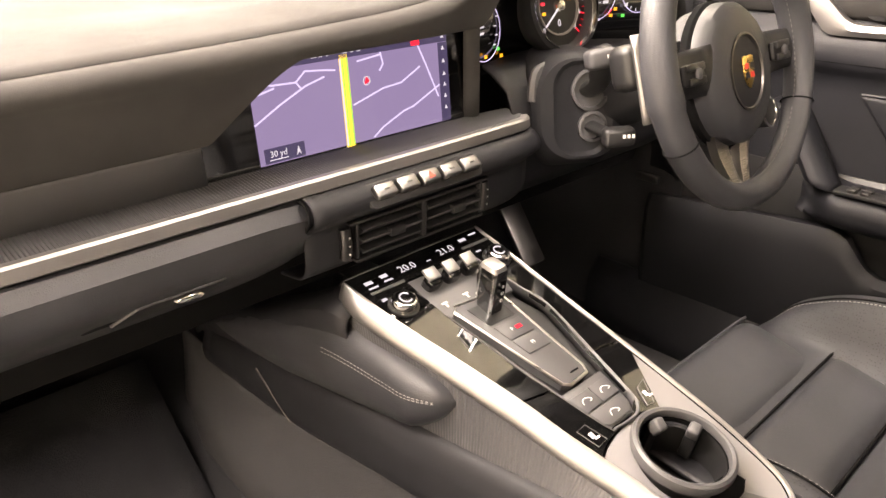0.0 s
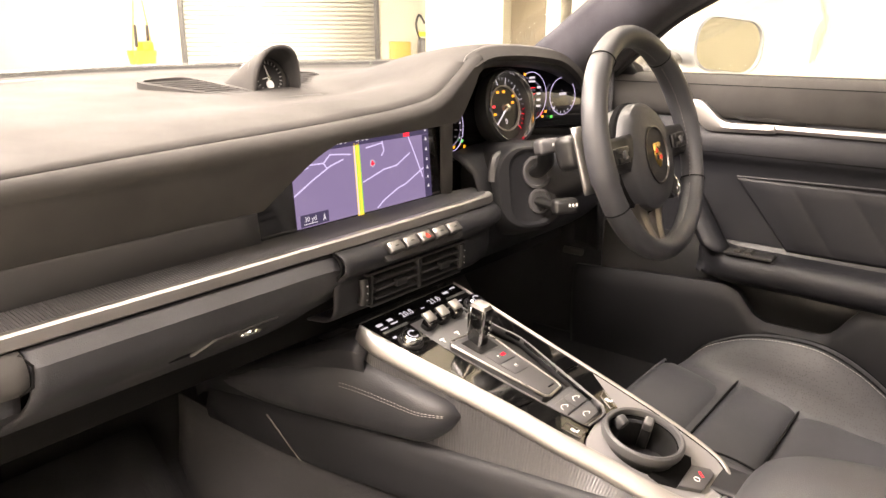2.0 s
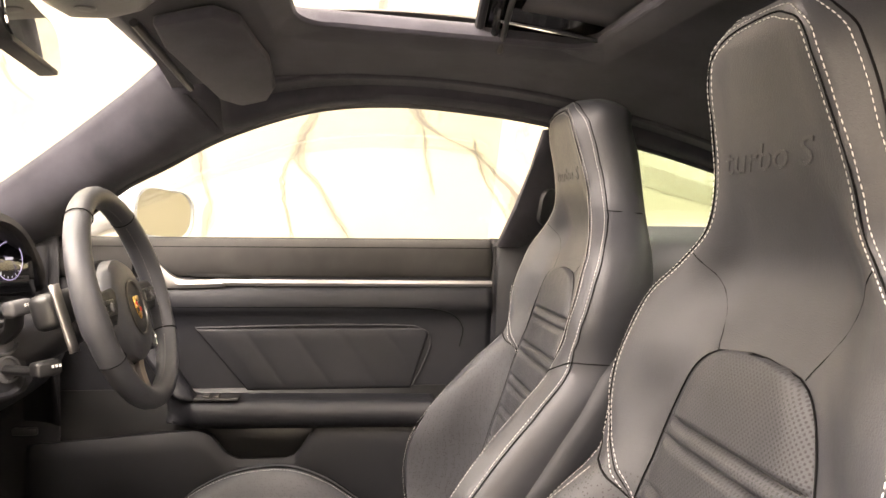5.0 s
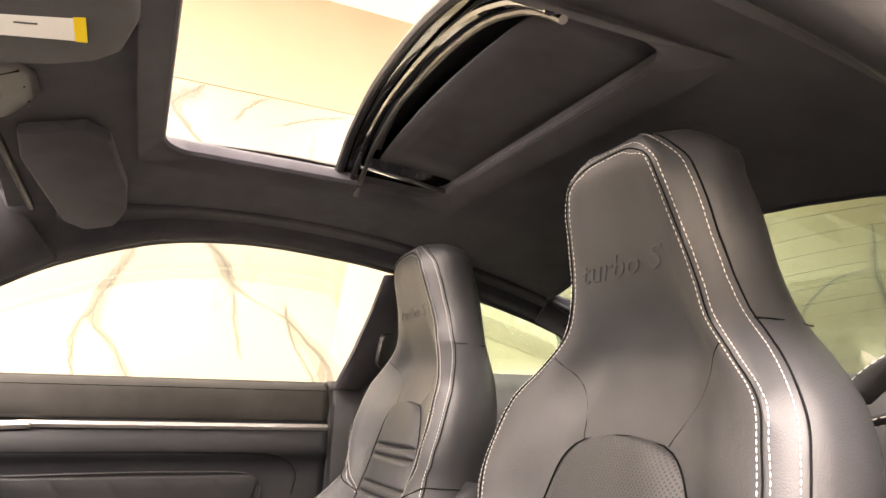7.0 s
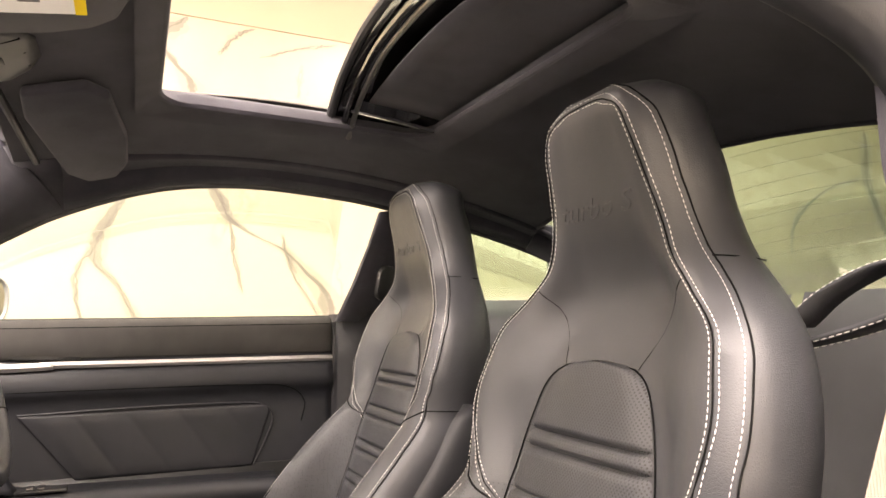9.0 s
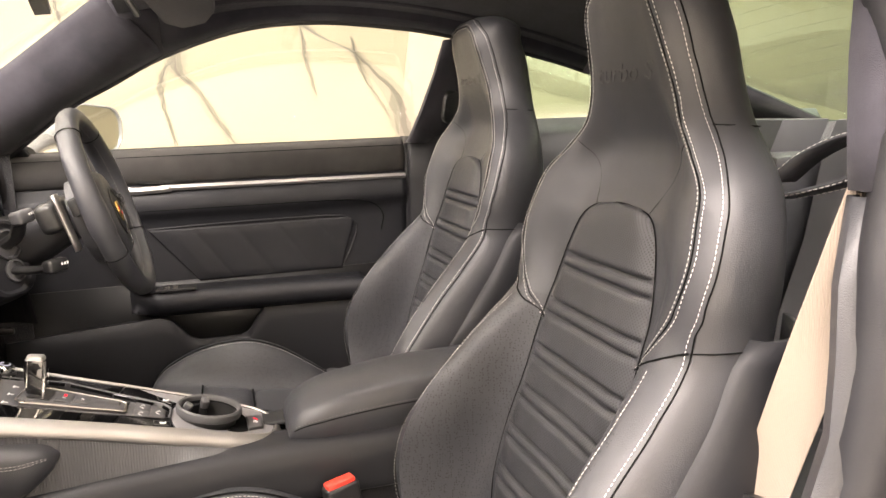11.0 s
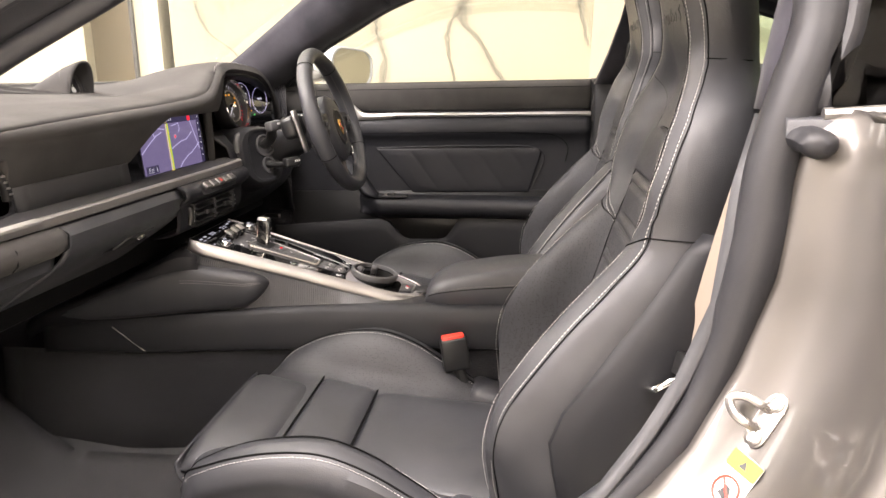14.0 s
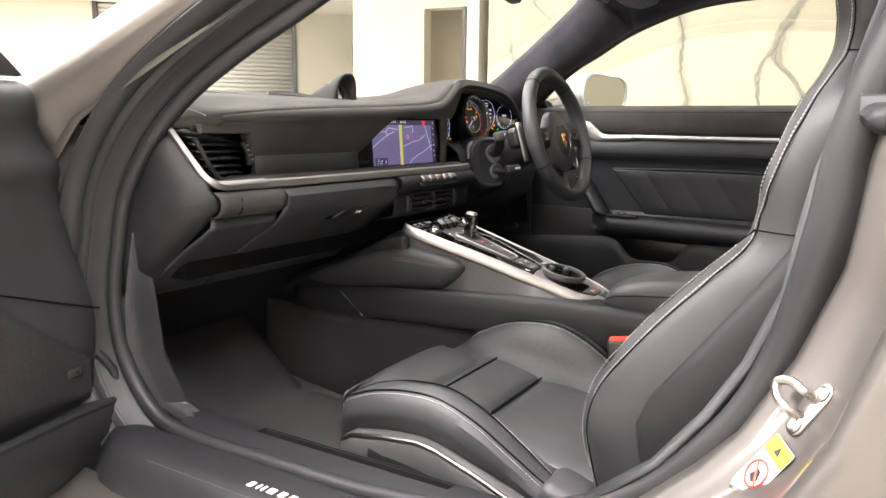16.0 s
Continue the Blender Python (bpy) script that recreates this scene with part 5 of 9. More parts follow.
for x in np.linspace(-0.487, -0.105, 30):
    e = 0.0 if x < -0.2 else 0.014 * ((x + 0.2) / 0.095) ** 2
    rows.append(cr([(x, 0.012, 0.7275), (x, 0.002 + e, 0.7264), (x, -0.006 + e, 0.7225), (x, -0.0112 + e, 0.7145), (x, -0.0110 + e, 0.704), (x, -0.0055 + e, 0.691), (x, 0.008 + e, 0.675), (x, 0.034 + e, 0.6555), (x, 0.075 + e, 0.630), (x, 0.14 + e * 0.5, 0.588), (x, 0.192, 0.546), (x, 0.20, 0.538), (x, 0.26, 0.535), (x, 0.52, 0.56)], 44))
glove = part("glovebox", sheet(rows), M_LEATHER, dash, "black glovebox lid with a silver latch", solid=0.004)
gm = axes(Vector((-0.29, 0.0135, 0.6710)), (1, 0, 0), (0, -0.72, 0.69))
# flat dark plate stands for the shade in the latch's hollow
part("latch_recess", prism([(-0.058, -0.018), (0.050, -0.018), (0.070, 0.014), (-0.030, 0.014)], gm, 0.0016, 0.0008), M_SEAM, glove)
part("latch_pull", prism([(-0.036, -0.015), (0.046, -0.015), (0.062, 0.010), (-0.018, 0.010)], gm @ Matrix.Translation((0.0, 0, 0.0012)), 0.004, 0.002), M_HARD, glove, "black latch pull")
part("latch", lathe([(0.0, 0.004), (0.006, 0.004), (0.008, 0.002), (0.008, 0.0)], gm @ Matrix.Translation((0.030, -0.002, 0.0045)) @ Matrix.Diagonal((1.7, 0.55, 1, 1)), 16, False), M_CHROME, glove, "bright oval lock")
# end cap beside the door seal
bm = bmesh.new()
cap = [(-0.652, 0.085, 0.832), (-0.650, 0.060, 0.808), (-0.645, 0.03, 0.772), (-0.64, 0.006, 0.742), (-0.637, -0.008, 0.722), (-0.636, -0.010, 0.706), (-0.634, 0.01, 0.688), (-0.632, 0.075, 0.638), (-0.625, 0.192, 0.545)]
inner = [(-0.665, 0.130, 0.832), (-0.668, 0.135, 0.80), (-0.67, 0.14, 0.765), (-0.672, 0.145, 0.74), (-0.672, 0.15, 0.72), (-0.672, 0.155, 0.70), (-0.672, 0.16, 0.67), (-0.672, 0.18, 0.62), (-0.668, 0.21, 0.545)]
part("end_cap", sheet([cap, [tuple((Vector(a) + Vector(b)) / 2 + Vector((-0.006, -0.004, 0))) for a, b in zip(cap, inner)], inner]), M_PLASTIC, dash, "black dash end panel", solid=0.004)
part("end_cap_gap", tube(cr([(-0.641, 0.006, 0.739), (-0.639, -0.013, 0.722), (-0.6385, -0.013, 0.704), (-0.637, 0.012, 0.688), (-0.634, 0.08, 0.635), (-0.628, 0.19, 0.548)], 40), 0.0014, 5), M_SEAM, dash)

# centre module: roll end, switches and vents
rows = []
for x in np.linspace(-0.148, 0.182, 26):
    e = 0.012 * max(0, (x - 0.12) / 0.06) ** 2
    rows.append(cr([(x, 0.012, 0.7285), (x, -0.008 + e, 0.728), (x, -0.019 + e, 0.72), (x, -0.02 + e, 0.708), (x, -0.008 + e, 0.698), (x, 0.0 + e, 0.69), (x, 0.002 + e, 0.66), (x, 0.012 + e, 0.643), (x, 0.05, 0.636)], 26))
part("centre_face", sheet(rows), M_PLASTIC, dash, "black centre dash face", solid=0.003)
part("centre_gap", tube(cr([(-0.15, 0.004, 0.7285), (-0.151, -0.012, 0.724), (-0.152, -0.018, 0.712), (-0.150, -0.008, 0.70), (-0.146, 0.0, 0.688), (-0.136, 0.004, 0.665), (-0.12, 0.012, 0.645)], 24), 0.0013, 5), M_SEAM, dash)
# row of five switches
switch_m = axes(Vector((-0.010, -0.0165, 0.7160)), (1, 0, 0), (0, 0.62, 0.78))
bank = thing("switch_bank", "row of five silver toggle switches", "switches", (0, -0.02, 0.714))
part("bank_frame", prism(rounded(0.152, 0.026, 0.006), switch_m, 0.004, 0.001), M_HARD, bank)
for k in range(5):
    u = -0.058 + 0.029 * k
    key = part("switch_key", obox(switch_m @ Matrix.Translation((u, 0.001, 0.009)) @ Matrix.Rotation(radians(-12), 4, "X"), (0.0245, 0.015, 0.009), 0.0025, 3), M_KEY, bank, "silver toggle switch")
    if k == 2:
        part("hazard_triangle", prism([(-0.004, -0.003), (0.004, -0.003), (0, 0.0045)], switch_m @ Matrix.Translation((u, 0.001, 0.0138)) @ Matrix.Rotation(radians(-12), 4, "X"), 0.0005), M_RED, key, "red hazard triangle", smooth=False)
    else:
        part("switch_mark", prism([(-0.003, -0.0008), (0.003, -0.0008), (0.003, 0.0008), (-0.003, 0.0008)], switch_m @ Matrix.Translation((u, 0.001, 0.0138)) @ Matrix.Rotation(radians(-12), 4, "X"), 0.0004), M_HARD, key, smooth=False)
# centre vents
cv = thing("centre_air_vent", "pair of black slatted air vents with thumbwheels", "air vent", (0, 0.0, 0.67))
vm = axes(Vector((-0.004, 0.0012, 0.671)), (1, 0, 0), (0, -0.06, 1.0))
part("vent_frame", join(*[obox(vm @ Matrix.Translation(t), sz, 0.002) for t, sz in (((0, 0.021, 0.004), (0.196, 0.004, 0.012)), ((0, -0.021, 0.004), (0.182, 0.004, 0.012)), ((-0.087, 0, 0.003), (0.004, 0.042, 0.01)), ((0.087, 0, 0.003), (0.004, 0.042, 0.01)), ((0, 0, 0.004), (0.007, 0.042, 0.012)))]), M_HARD, cv)
# thin dark sheet behind the slats stands for the vent's unlit depth
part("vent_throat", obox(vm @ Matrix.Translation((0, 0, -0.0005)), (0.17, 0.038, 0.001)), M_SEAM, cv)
for hx in (-0.044, 0.044):
    for dz in (-0.0115, 0.0, 0.0115):
        part("slat", obox(vm @ Matrix.Translation((hx, dz, 0.005)) @ Matrix.Rotation(radians(20), 4, "X"), (0.077, 0.0035, 0.011), 0.001), M_HARD, cv)
    part("slat_edge", obox(vm @ Matrix.Translation((hx, 0.0, 0.011)), (0.077, 0.002, 0.0015), 0.0005), M_GREY, cv)
    part("slider_tab", obox(vm @ Matrix.Translation((hx + 0.004, 0, 0.011)), (0.02, 0.010, 0.008), 0.002), M_HARD, cv)
for hx in (-0.100, 0.094):
    part("thumbwheel", tube([vm @ Vector((hx, -0.016, 0.003)), vm @ Vector((hx, 0.0, 0.006)), vm @ Vector((hx, 0.016, 0.003))], 0.006, 10), M_HARD, cv)
    for dz in (-0.009, 0.0, 0.009):
        part("thumbwheel_mark", obox(vm @ Matrix.Translation((hx, dz, 0.0115)), (0.002, 0.002, 0.0012), 0.0005), M_WHITE, cv)

# chronometer pod on the dash top, with grilles
CH = Vector((-0.024, 0.250, 0.909))
pod = thing("dash_chronometer", "round analogue stopwatch clock in a hooded pod on the dash", "clock", (CH.x, CH.y, 0.9))
cm = axes(CH, (1, 0, 0), (0, 0.30, 0.95))
part("dial_case", lathe([(0.0, -0.03), (0.030, -0.03), (0.0335, 0.0), (0.0345, 0.004), (0.031, 0.006), (0.029, 0.002), (0.0, 0.0005)], cm, 36, False), M_HARD, pod)
part("dial_ring", lathe([(0.0265, 0.002), (0.0275, 0.0048), (0.0255, 0.0048), (0.0245, 0.002)], cm, 36, False), M_DARKMETAL, pod)
for k in range(24):
    a = 2 * math.pi * k / 24
    part("dial_tick", obox(cm @ Matrix.Rotation(a, 4, "Z") @ Matrix.Translation((0.021, 0, 0.0022)), (0.004, 0.0007, 0.0004)), M_WHITE, pod, smooth=False)
for a, ln in ((100, 0.017), (190, 0.011)):
    part("dial_hand", obox(cm @ Matrix.Rotation(radians(a), 4, "Z") @ Matrix.Translation((ln / 2, 0, 0.0028)), (ln, 0.0013, 0.0006)), M_WHITE, pod, smooth=False)
part("sub_dial", lathe([(0.0, 0.0025), (0.006, 0.0025), (0.0062, 0.0015)], cm @ Matrix.Translation((0, -0.010, 0)), 20, False), M_WHITE, pod)
part("dial_hub", lathe([(0.0, 0.005), (0.003, 0.0045), (0.0035, 0.002)], cm, 16, False), M_CHROME, pod)
rows = []
for k in range(13):
    v = k / 12
    yb = CH.y - 0.020 + 0.12 * v
    wid = 0.0385 * (1 - 0.5 * v)
    top = 0.952 - 0.064 * v**1.25
    arc = []
    for a in np.linspace(0, 180, 25):
        c, sn = math.cos(radians(a)), math.sin(radians(a))
        arc.append((CH.x + wid * math.copysign(abs(c) ** 0.8, c), yb - 0.012 * sn * (1 - v), 0.882 + max(0.001, top - 0.882) * sn**0.75))
    rows.append(arc)
part("hood", sheet(rows), M_DASH, pod, "black leather hood", solid=0.005)
part("base", box((CH.x - 0.042, CH.y - 0.075, 0.870), (CH.x + 0.042, CH.y + 0.06, 0.8885), 0.006), M_PLASTIC, pod)
GRILLE = [(-0.148, 0.318), (-0.112, 0.331), (-0.076, 0.327), (-0.055, 0.255), (-0.034, 0.180), (-0.066, 0.198), (-0.100, 0.232), (-0.128, 0.272)]


def deck_z(y):
    """Height of the raised deck that holds the grilles."""
    return 0.8865 + 0.148 * (y - 0.180)


for s in (1, -1):
    quad = [Vector((CH.x + s * x, y, 0)) for x, y in GRILLE]
    grille = thing("defroster_grille", "black slotted air grille in the dash top", "grille", Vector((CH.x - s * 0.09, 0.25, 0.892)))
    outer = [c + (c - Vector((CH.x - s * 0.088, 0.26, 0))) * 0.10 for c in quad]
    rim = [cr([(p.x, p.y, deck_z(p.y) + dz) for p in ring], 48, closed=True) for ring, dz in ((outer, -0.012), (outer, 0.0), (quad, 0.0012), (quad, -0.006))]
    part("surround", sheet(rim, closed_u=True), M_DASH, grille, "black leather surround")
    bm = bmesh.new()
    bm.faces.new([bm.verts.new((p.x, p.y, deck_z(p.y) - 0.0045)) for p in quad])
    # flat dark sheet under the bars paints the shade between them
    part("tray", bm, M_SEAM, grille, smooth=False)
    left, right = [quad[k] for k in (4, 5, 6, 7, 0)], [quad[k] for k in (4, 3, 2, 1)]
    for k in range(11):
        y = 0.192 + 0.0122 * k
        xa = float(np.interp(y, [p.y for p in left], [p.x for p in left]))
        xb = float(np.interp(y, [p.y for p in right[:3]], [p.x for p in right[:3]]))
        part("bar", tube([(xa, y, deck_z(y) - 0.0005), (xb, y, deck_z(y) - 0.0005)], 0.0028, 6, flat=0.6), M_DASH, grille)
part("defroster_slot", tube(cr([(-0.60, screen_y(-0.60) - 0.03, 0.890), (-0.45, screen_y(-0.45) - 0.05, 0.902), (-0.22, screen_y(-0.22) - 0.06, 0.904)], 24), 0.011, 8, flat=0.35), M_HARD, dash)

# ---- instrument cluster ----
cl = thing("instrument_cluster", "instrument cluster with central round rev counter and two dark displays", "instruments", (0.33, 0.08, 0.85))
rows = []
for x in np.linspace(0.132, 0.535, 36):
    yb = 0.085 - 0.35 * (x - 0.30) ** 2 * 2
    zt = min(lip(x)[1] - 0.016, 0.93)
    rows.append([(x, yb, 0.785), (x, yb + 0.003, 0.83), (x, yb + 0.006, zt)])
part("display_glass", sheet(rows), M_GLOSS, cl, "curved black display glass", solid=0.004)
part("hood_inner", sheet([cr([(x, lip(x)[0] + 0.010, lip(x)[1] - 0.014), (x, lip(x)[0] + 0.020, lip(x)[1] - 0.021), (x, 0.098, lip(x)[1] - 0.022)], 6) for x in np.linspace(0.17, 0.590, 36)]), M_PLASTIC, cl, solid=0.004)
TC = Vector((0.295, 0.060, 0.855))
tm = axes(TC, (0.995, -0.09, 0), (0, 0.22, 0.97))
part("tacho_case", lathe([(0.052, -0.03), (0.0605, -0.012), (0.0625, 0.0), (0.0615, 0.010), (0.057, 0.012), (0.053, 0.004), (0.0505, -0.006)], tm, 48, False), M_HARD, cl, "black ring of the rev counter")
part("tacho_bezel", lathe([(0.0575, 0.0105), (0.0565, 0.0135), (0.0545, 0.0125), (0.0535, 0.006)], tm, 48, False), M_CHROME, cl, "bright bezel of the rev counter")
part("tacho_face", lathe([(0.051, -0.006), (0.0, -0.006)], tm, 48, False), M_HARD, cl)
part("tacho_inner_ring", lathe([(0.036, -0.005), (0.0365, -0.002), (0.0345, -0.002), (0.034, -0.005)], tm, 40, False), M_SILVER, cl)
for k in range(28):
    a = radians(225 - 270 * k / 27)
    long = k % 3 == 0
    part("tacho_tick", obox(tm @ Matrix.Rotation(a, 4, "Z") @ Matrix.Translation((0.0455 if long else 0.047, 0, -0.0045)), (0.008 if long else 0.004, 0.0012 if long else 0.0007, 0.0005)), M_ICONRED if k > 22 else M_ICON, cl, smooth=False)
for k in range(10):
    a = radians(225 - 30 * k)
    part("tacho_number", words(str(k), 0.0085, tm @ Matrix.Translation((0.0395 * math.cos(a), 0.0395 * math.sin(a), -0.0045)), 0.0001), M_ICON, cl, smooth=False)
part("tacho_needle", obox(tm @ Matrix.Rotation(radians(220), 4, "Z") @ Matrix.Translation((0.016, 0, 0.0)), (0.044, 0.0020, 0.0012)), M_ICON, cl, smooth=False)
part("tacho_hub", lathe([(0.0, 0.004), (0.006, 0.003), (0.008, -0.004)], tm, 20, False), M_CHROME, cl)
part("gear_digit", words("0", 0.012, tm @ Matrix.Translation((0.0, -0.021, -0.0045)), 0.0001), M_ICON, cl, smooth=False)
for px, py, mat in ((-0.012, 0.026, M_ICONAMBER), (0.003, 0.026, M_ICONAMBER), (-0.026, 0.004, M_ICONRED), (-0.026, -0.008, M_ICONAMBER), (0.022, 0.008, M_ICONAMBER), (0.025, 0.018, M_ICONAMBER)):
    part("warning_light", obox(tm @ Matrix.Translation((px, py, -0.0045)), (0.0062, 0.0038, 0.0005)), mat, cl, smooth=False)


def cluster_pose(x, z, lift=0.002):
    yb = 0.085 - 0.7 * (x - 0.30) ** 2 + 0.003
    slope = -1.4 * (x - 0.30)
    return axes(Vector((x, yb - 0.003 - lift, z)), (1, slope, 0), (0, 0.05, 1))


for x, z, r in ((0.395, 0.866, 0.040), (0.475, 0.862, 0.032), (0.168, 0.835, 0.034)):
    cp = cluster_pose(x, z)
    part("gauge_ring", tube([cp @ Vector((r * math.cos(a), r * math.sin(a), 0)) for a in np.linspace(0, 2 * math.pi, 37)[:-1]], 0.0006, 4, closed=True), M_ROADLINE, cl)
for k in range(4):
    cp = cluster_pose(0.395, 0.880 - 0.0105 * k)
    part("display_line", obox(cp @ Matrix.Translation((0.0, 0, 0)), (0.018, 0.0012, 0.0004)), M_ICONRED if k < 3 else M_ICON, cl, smooth=False)
    part("display_icon", obox(cp @ Matrix.Translation((-0.018, 0, 0)), (0.005, 0.0045, 0.0004)), M_ICON, cl, smooth=False)
    part("display_value", obox(cp @ Matrix.Translation((0.019, 0, 0)), (0.010, 0.0036, 0.0004)), M_ICON, cl, smooth=False)
for z, wd in ((0.897, 0.014), (0.8905, 0.017), (0.826, 0.018)):
    part("display_text_bar", obox(cluster_pose(0.395, z), (wd, 0.0030, 0.0004)), M_ICON, cl, smooth=False)
part("display_value", obox(cluster_pose(0.475, 0.866), (0.018, 0.0042, 0.0004)), M_ICON, cl, smooth=False)
for k in range(9):
    a = radians(200 + 20 * k)
    part("gauge_tick", obox(cluster_pose(0.475, 0.862) @ Matrix.Rotation(a, 4, "Z") @ Matrix.Translation((0.028, 0, 0)), (0.004, 0.0009, 0.0004)), M_ICON, cl, smooth=False)
for x, z, mat in ((0.432, 0.838, M_ICONAMBER), (0.424, 0.830, M_ICONAMBER), (0.447, 0.828, M_ICONGREEN), (0.452, 0.842, M_ICON), (0.362, 0.826, M_ICONAMBER), (0.362, 0.900, M_ICONRED), (0.374, 0.903, M_ICONAMBER), (0.196, 0.812, M_ICONGREEN), (0.170, 0.806, M_ICONAMBER), (0.203, 0.803, M_ICONAMBER)):
    part("warning_light", obox(cluster_pose(x, z, 0.003), (0.0058, 0.0040, 0.0004)), mat, cl, smooth=False)
for k in range(6):
    part("gauge_mark", obox(cluster_pose(0.192 - 0.004 * (k % 2), 0.873 - 0.011 * k, 0.003), (0.005, 0.0012, 0.0004)), M_ICON, cl, smooth=False)
for z in (0.842, 0.834):
    part("display_text_bar", obox(cluster_pose(0.160, z, 0.003), (0.010, 0.0028, 0.0004)), M_ICON, cl, smooth=False)
for s in (-1, 1):
    part("gauge_red_mark", tube([cluster_pose(0.395 + s * 0.024, 0.832, 0.003) @ Vector((0, 0, 0)), cluster_pose(0.395 + s * 0.030, 0.838, 0.003) @ Vector((0, 0, 0))], 0.0008, 4), M_ICONRED, cl)
# panel below the cluster, driver's side dash
rows = []
for x in np.linspace(0.165, 0.60, 24):
    rows.append(cr([(x, 0.082, 0.80), (x, 0.06, 0.79), (x, 0.035, 0.775), (x, 0.02, 0.745), (x, 0.02, 0.70), (x, 0.05, 0.64), (x, 0.15, 0.575), (x, 0.25, 0.55), (x, 0.52, 0.57)], 24))
part("driver_lower_panel", sheet(rows), M_PLASTIC, dash, "black lower dash panel on the driver's side", solid=0.004)
part("driver_end_panel", sheet([cr([(0.60, 0.03 + k * 0.012, z), (0.625, 0.06, z), (0.645, 0.11, z), (0.65, 0.25, z)], 8) for k, z in enumerate((0.55, 0.65, 0.75, 0.82, 0.88))]), M_PLASTIC, dash, solid=0.004)
part("column_bridge", tube(cr([(0.200, 0.02, 0.755), (0.206, 0.022, 0.782), (0.222, 0.022, 0.792), (0.30, 0.020, 0.796), (0.352, 0.026, 0.798), (0.372, 0.04, 0.79)], 36), 0.0075, 8), M_GREY, dash)

# ---- steering wheel and column ----
WC = Vector((0.311, -0.173, 0.818))
TILT_W = 16.5
wm = axes(WC, (1, 0, 0), (0, math.sin(radians(TILT_W)), math.cos(radians(TILT_W))))  # z of this pose points to the driver
M_RIB = metal("ribbed_dark_metal", (0.30, 0.28, 0.27), 0.38)
wheel = thing("steering_wheel", "black leather three-spoke sports steering wheel with paddles", "steering wheel", WC)
R = 0.1535
rim_rows = []
for k in range(96):
    a = 2 * math.pi * k / 96
    c = Vector((R * math.cos(a), R * math.sin(a), 0))
    grip = 0.0022 * max(0.0, math.cos(2 * (a - radians(28)))) * (math.sin(a) > -0.2)
    row = []
    for j in range(14):
        b = 2 * math.pi * j / 14
        row.append(wm @ (c + Vector((math.cos(a), math.sin(a), 0)) * ((0.0155 + grip) * math.cos(b)) + Vector((0, 0, (0.0175 + grip) * math.sin(b)))))
    rim_rows.append(row)
part("rim", sheet(rim_rows, closed_u=True, closed_v=True), M_LEATHER, wheel, "black leather rim")
for a in (128, 52, 208, 332):
    ringp = [wm @ Vector(((R + 0.0168 * math.cos(b)) * math.cos(radians(a)), (R + 0.0168 * math.cos(b)) * math.sin(radians(a)), 0.0188 * math.sin(b))) for b in np.linspace(0, 2 * math.pi, 21)[:-1]]
    part("rim_seam", tube(ringp, 0.0009, 5, closed=True), M_SEAM, wheel)
# inner rim stitches
for a0, a1 in ((56, 150), (-30, 50), (212, 328)):
    pts = [wm @ Vector(((R - 0.0165) * math.cos(radians(a)), (R - 0.0165) * math.sin(radians(a)), 0.003)) for a in np.linspace(a0, a1, 40)]
    part("rim_stitching", thread(pts, [(wm.to_3x3() @ Vector((-math.cos(radians(a)), -math.sin(radians(a)), 0.2))) for a in np.linspace(a0, a1, 40)], 0.004, 0.0065, 0.0007), M_DARKTHREAD, wheel)
# hub, a little below the middle of the rim
hm = wm @ Matrix.Translation((0, -0.018, 0))
hub = part("hub", lathe([(0.074, -0.05), (0.079, -0.02), (0.0765, -0.002), (0.068, 0.006), (0.045, 0.009), (0.0, 0.009)], hm @ Matrix.Diagonal((0.92, 1.0, 1, 1)), 48, False), M_LEATHER, wheel, "round black airbag hub")
part("hub_gap", lathe([(0.0815, -0.028), (0.0815, -0.020), (0.078, -0.016)], hm @ Matrix.Diagonal((0.92, 1.0, 1, 1)), 48, False), M_SEAM, wheel)
part("badge_ring", lathe([(0.0415, 0.0080), (0.0425, 0.0110), (0.040, 0.0115), (0.0385, 0.0095)], hm @ Matrix.Diagonal((0.86, 1.0, 1, 1)), 44, False), M_DARKMETAL, hub, "thin silver ring")
part("badge_field", lathe([(0.0385, 0.0092), (0.0, 0.0105)], hm @ Matrix.Diagonal((0.86, 1.0, 1, 1)), 40, False), M_PLASTIC, hub)
shield = [(-0.011, 0.016), (-0.006, 0.0175), (0, 0.0165), (0.006, 0.0175), (0.011, 0.016), (0.0118, 0.004), (0.009, -0.008), (0.004, -0.015), (0, -0.018), (-0.004, -0.015), (-0.009, -0.008), (-0.0118, 0.004)]
M_GOLD = metal("gold_badge", (0.75, 0.50, 0.16), 0.3)
part("badge", prism(shield, hm @ Matrix.Translation((0, 0, 0.0105)), 0.002, 0.0005), M_GOLD, hub, "plain gold shield badge")
for px, py, mat in ((-0.0055, 0.006, M_RED), (0.0055, -0.004, M_RED), (0.0055, 0.006, M_HARD), (-0.0055, -0.004, M_HARD)):
    part("badge_field_patch", obox(hm @ Matrix.Translation((px, py, 0.0128)), (0.0075, 0.006, 0.0006)), mat, hub, smooth=False)
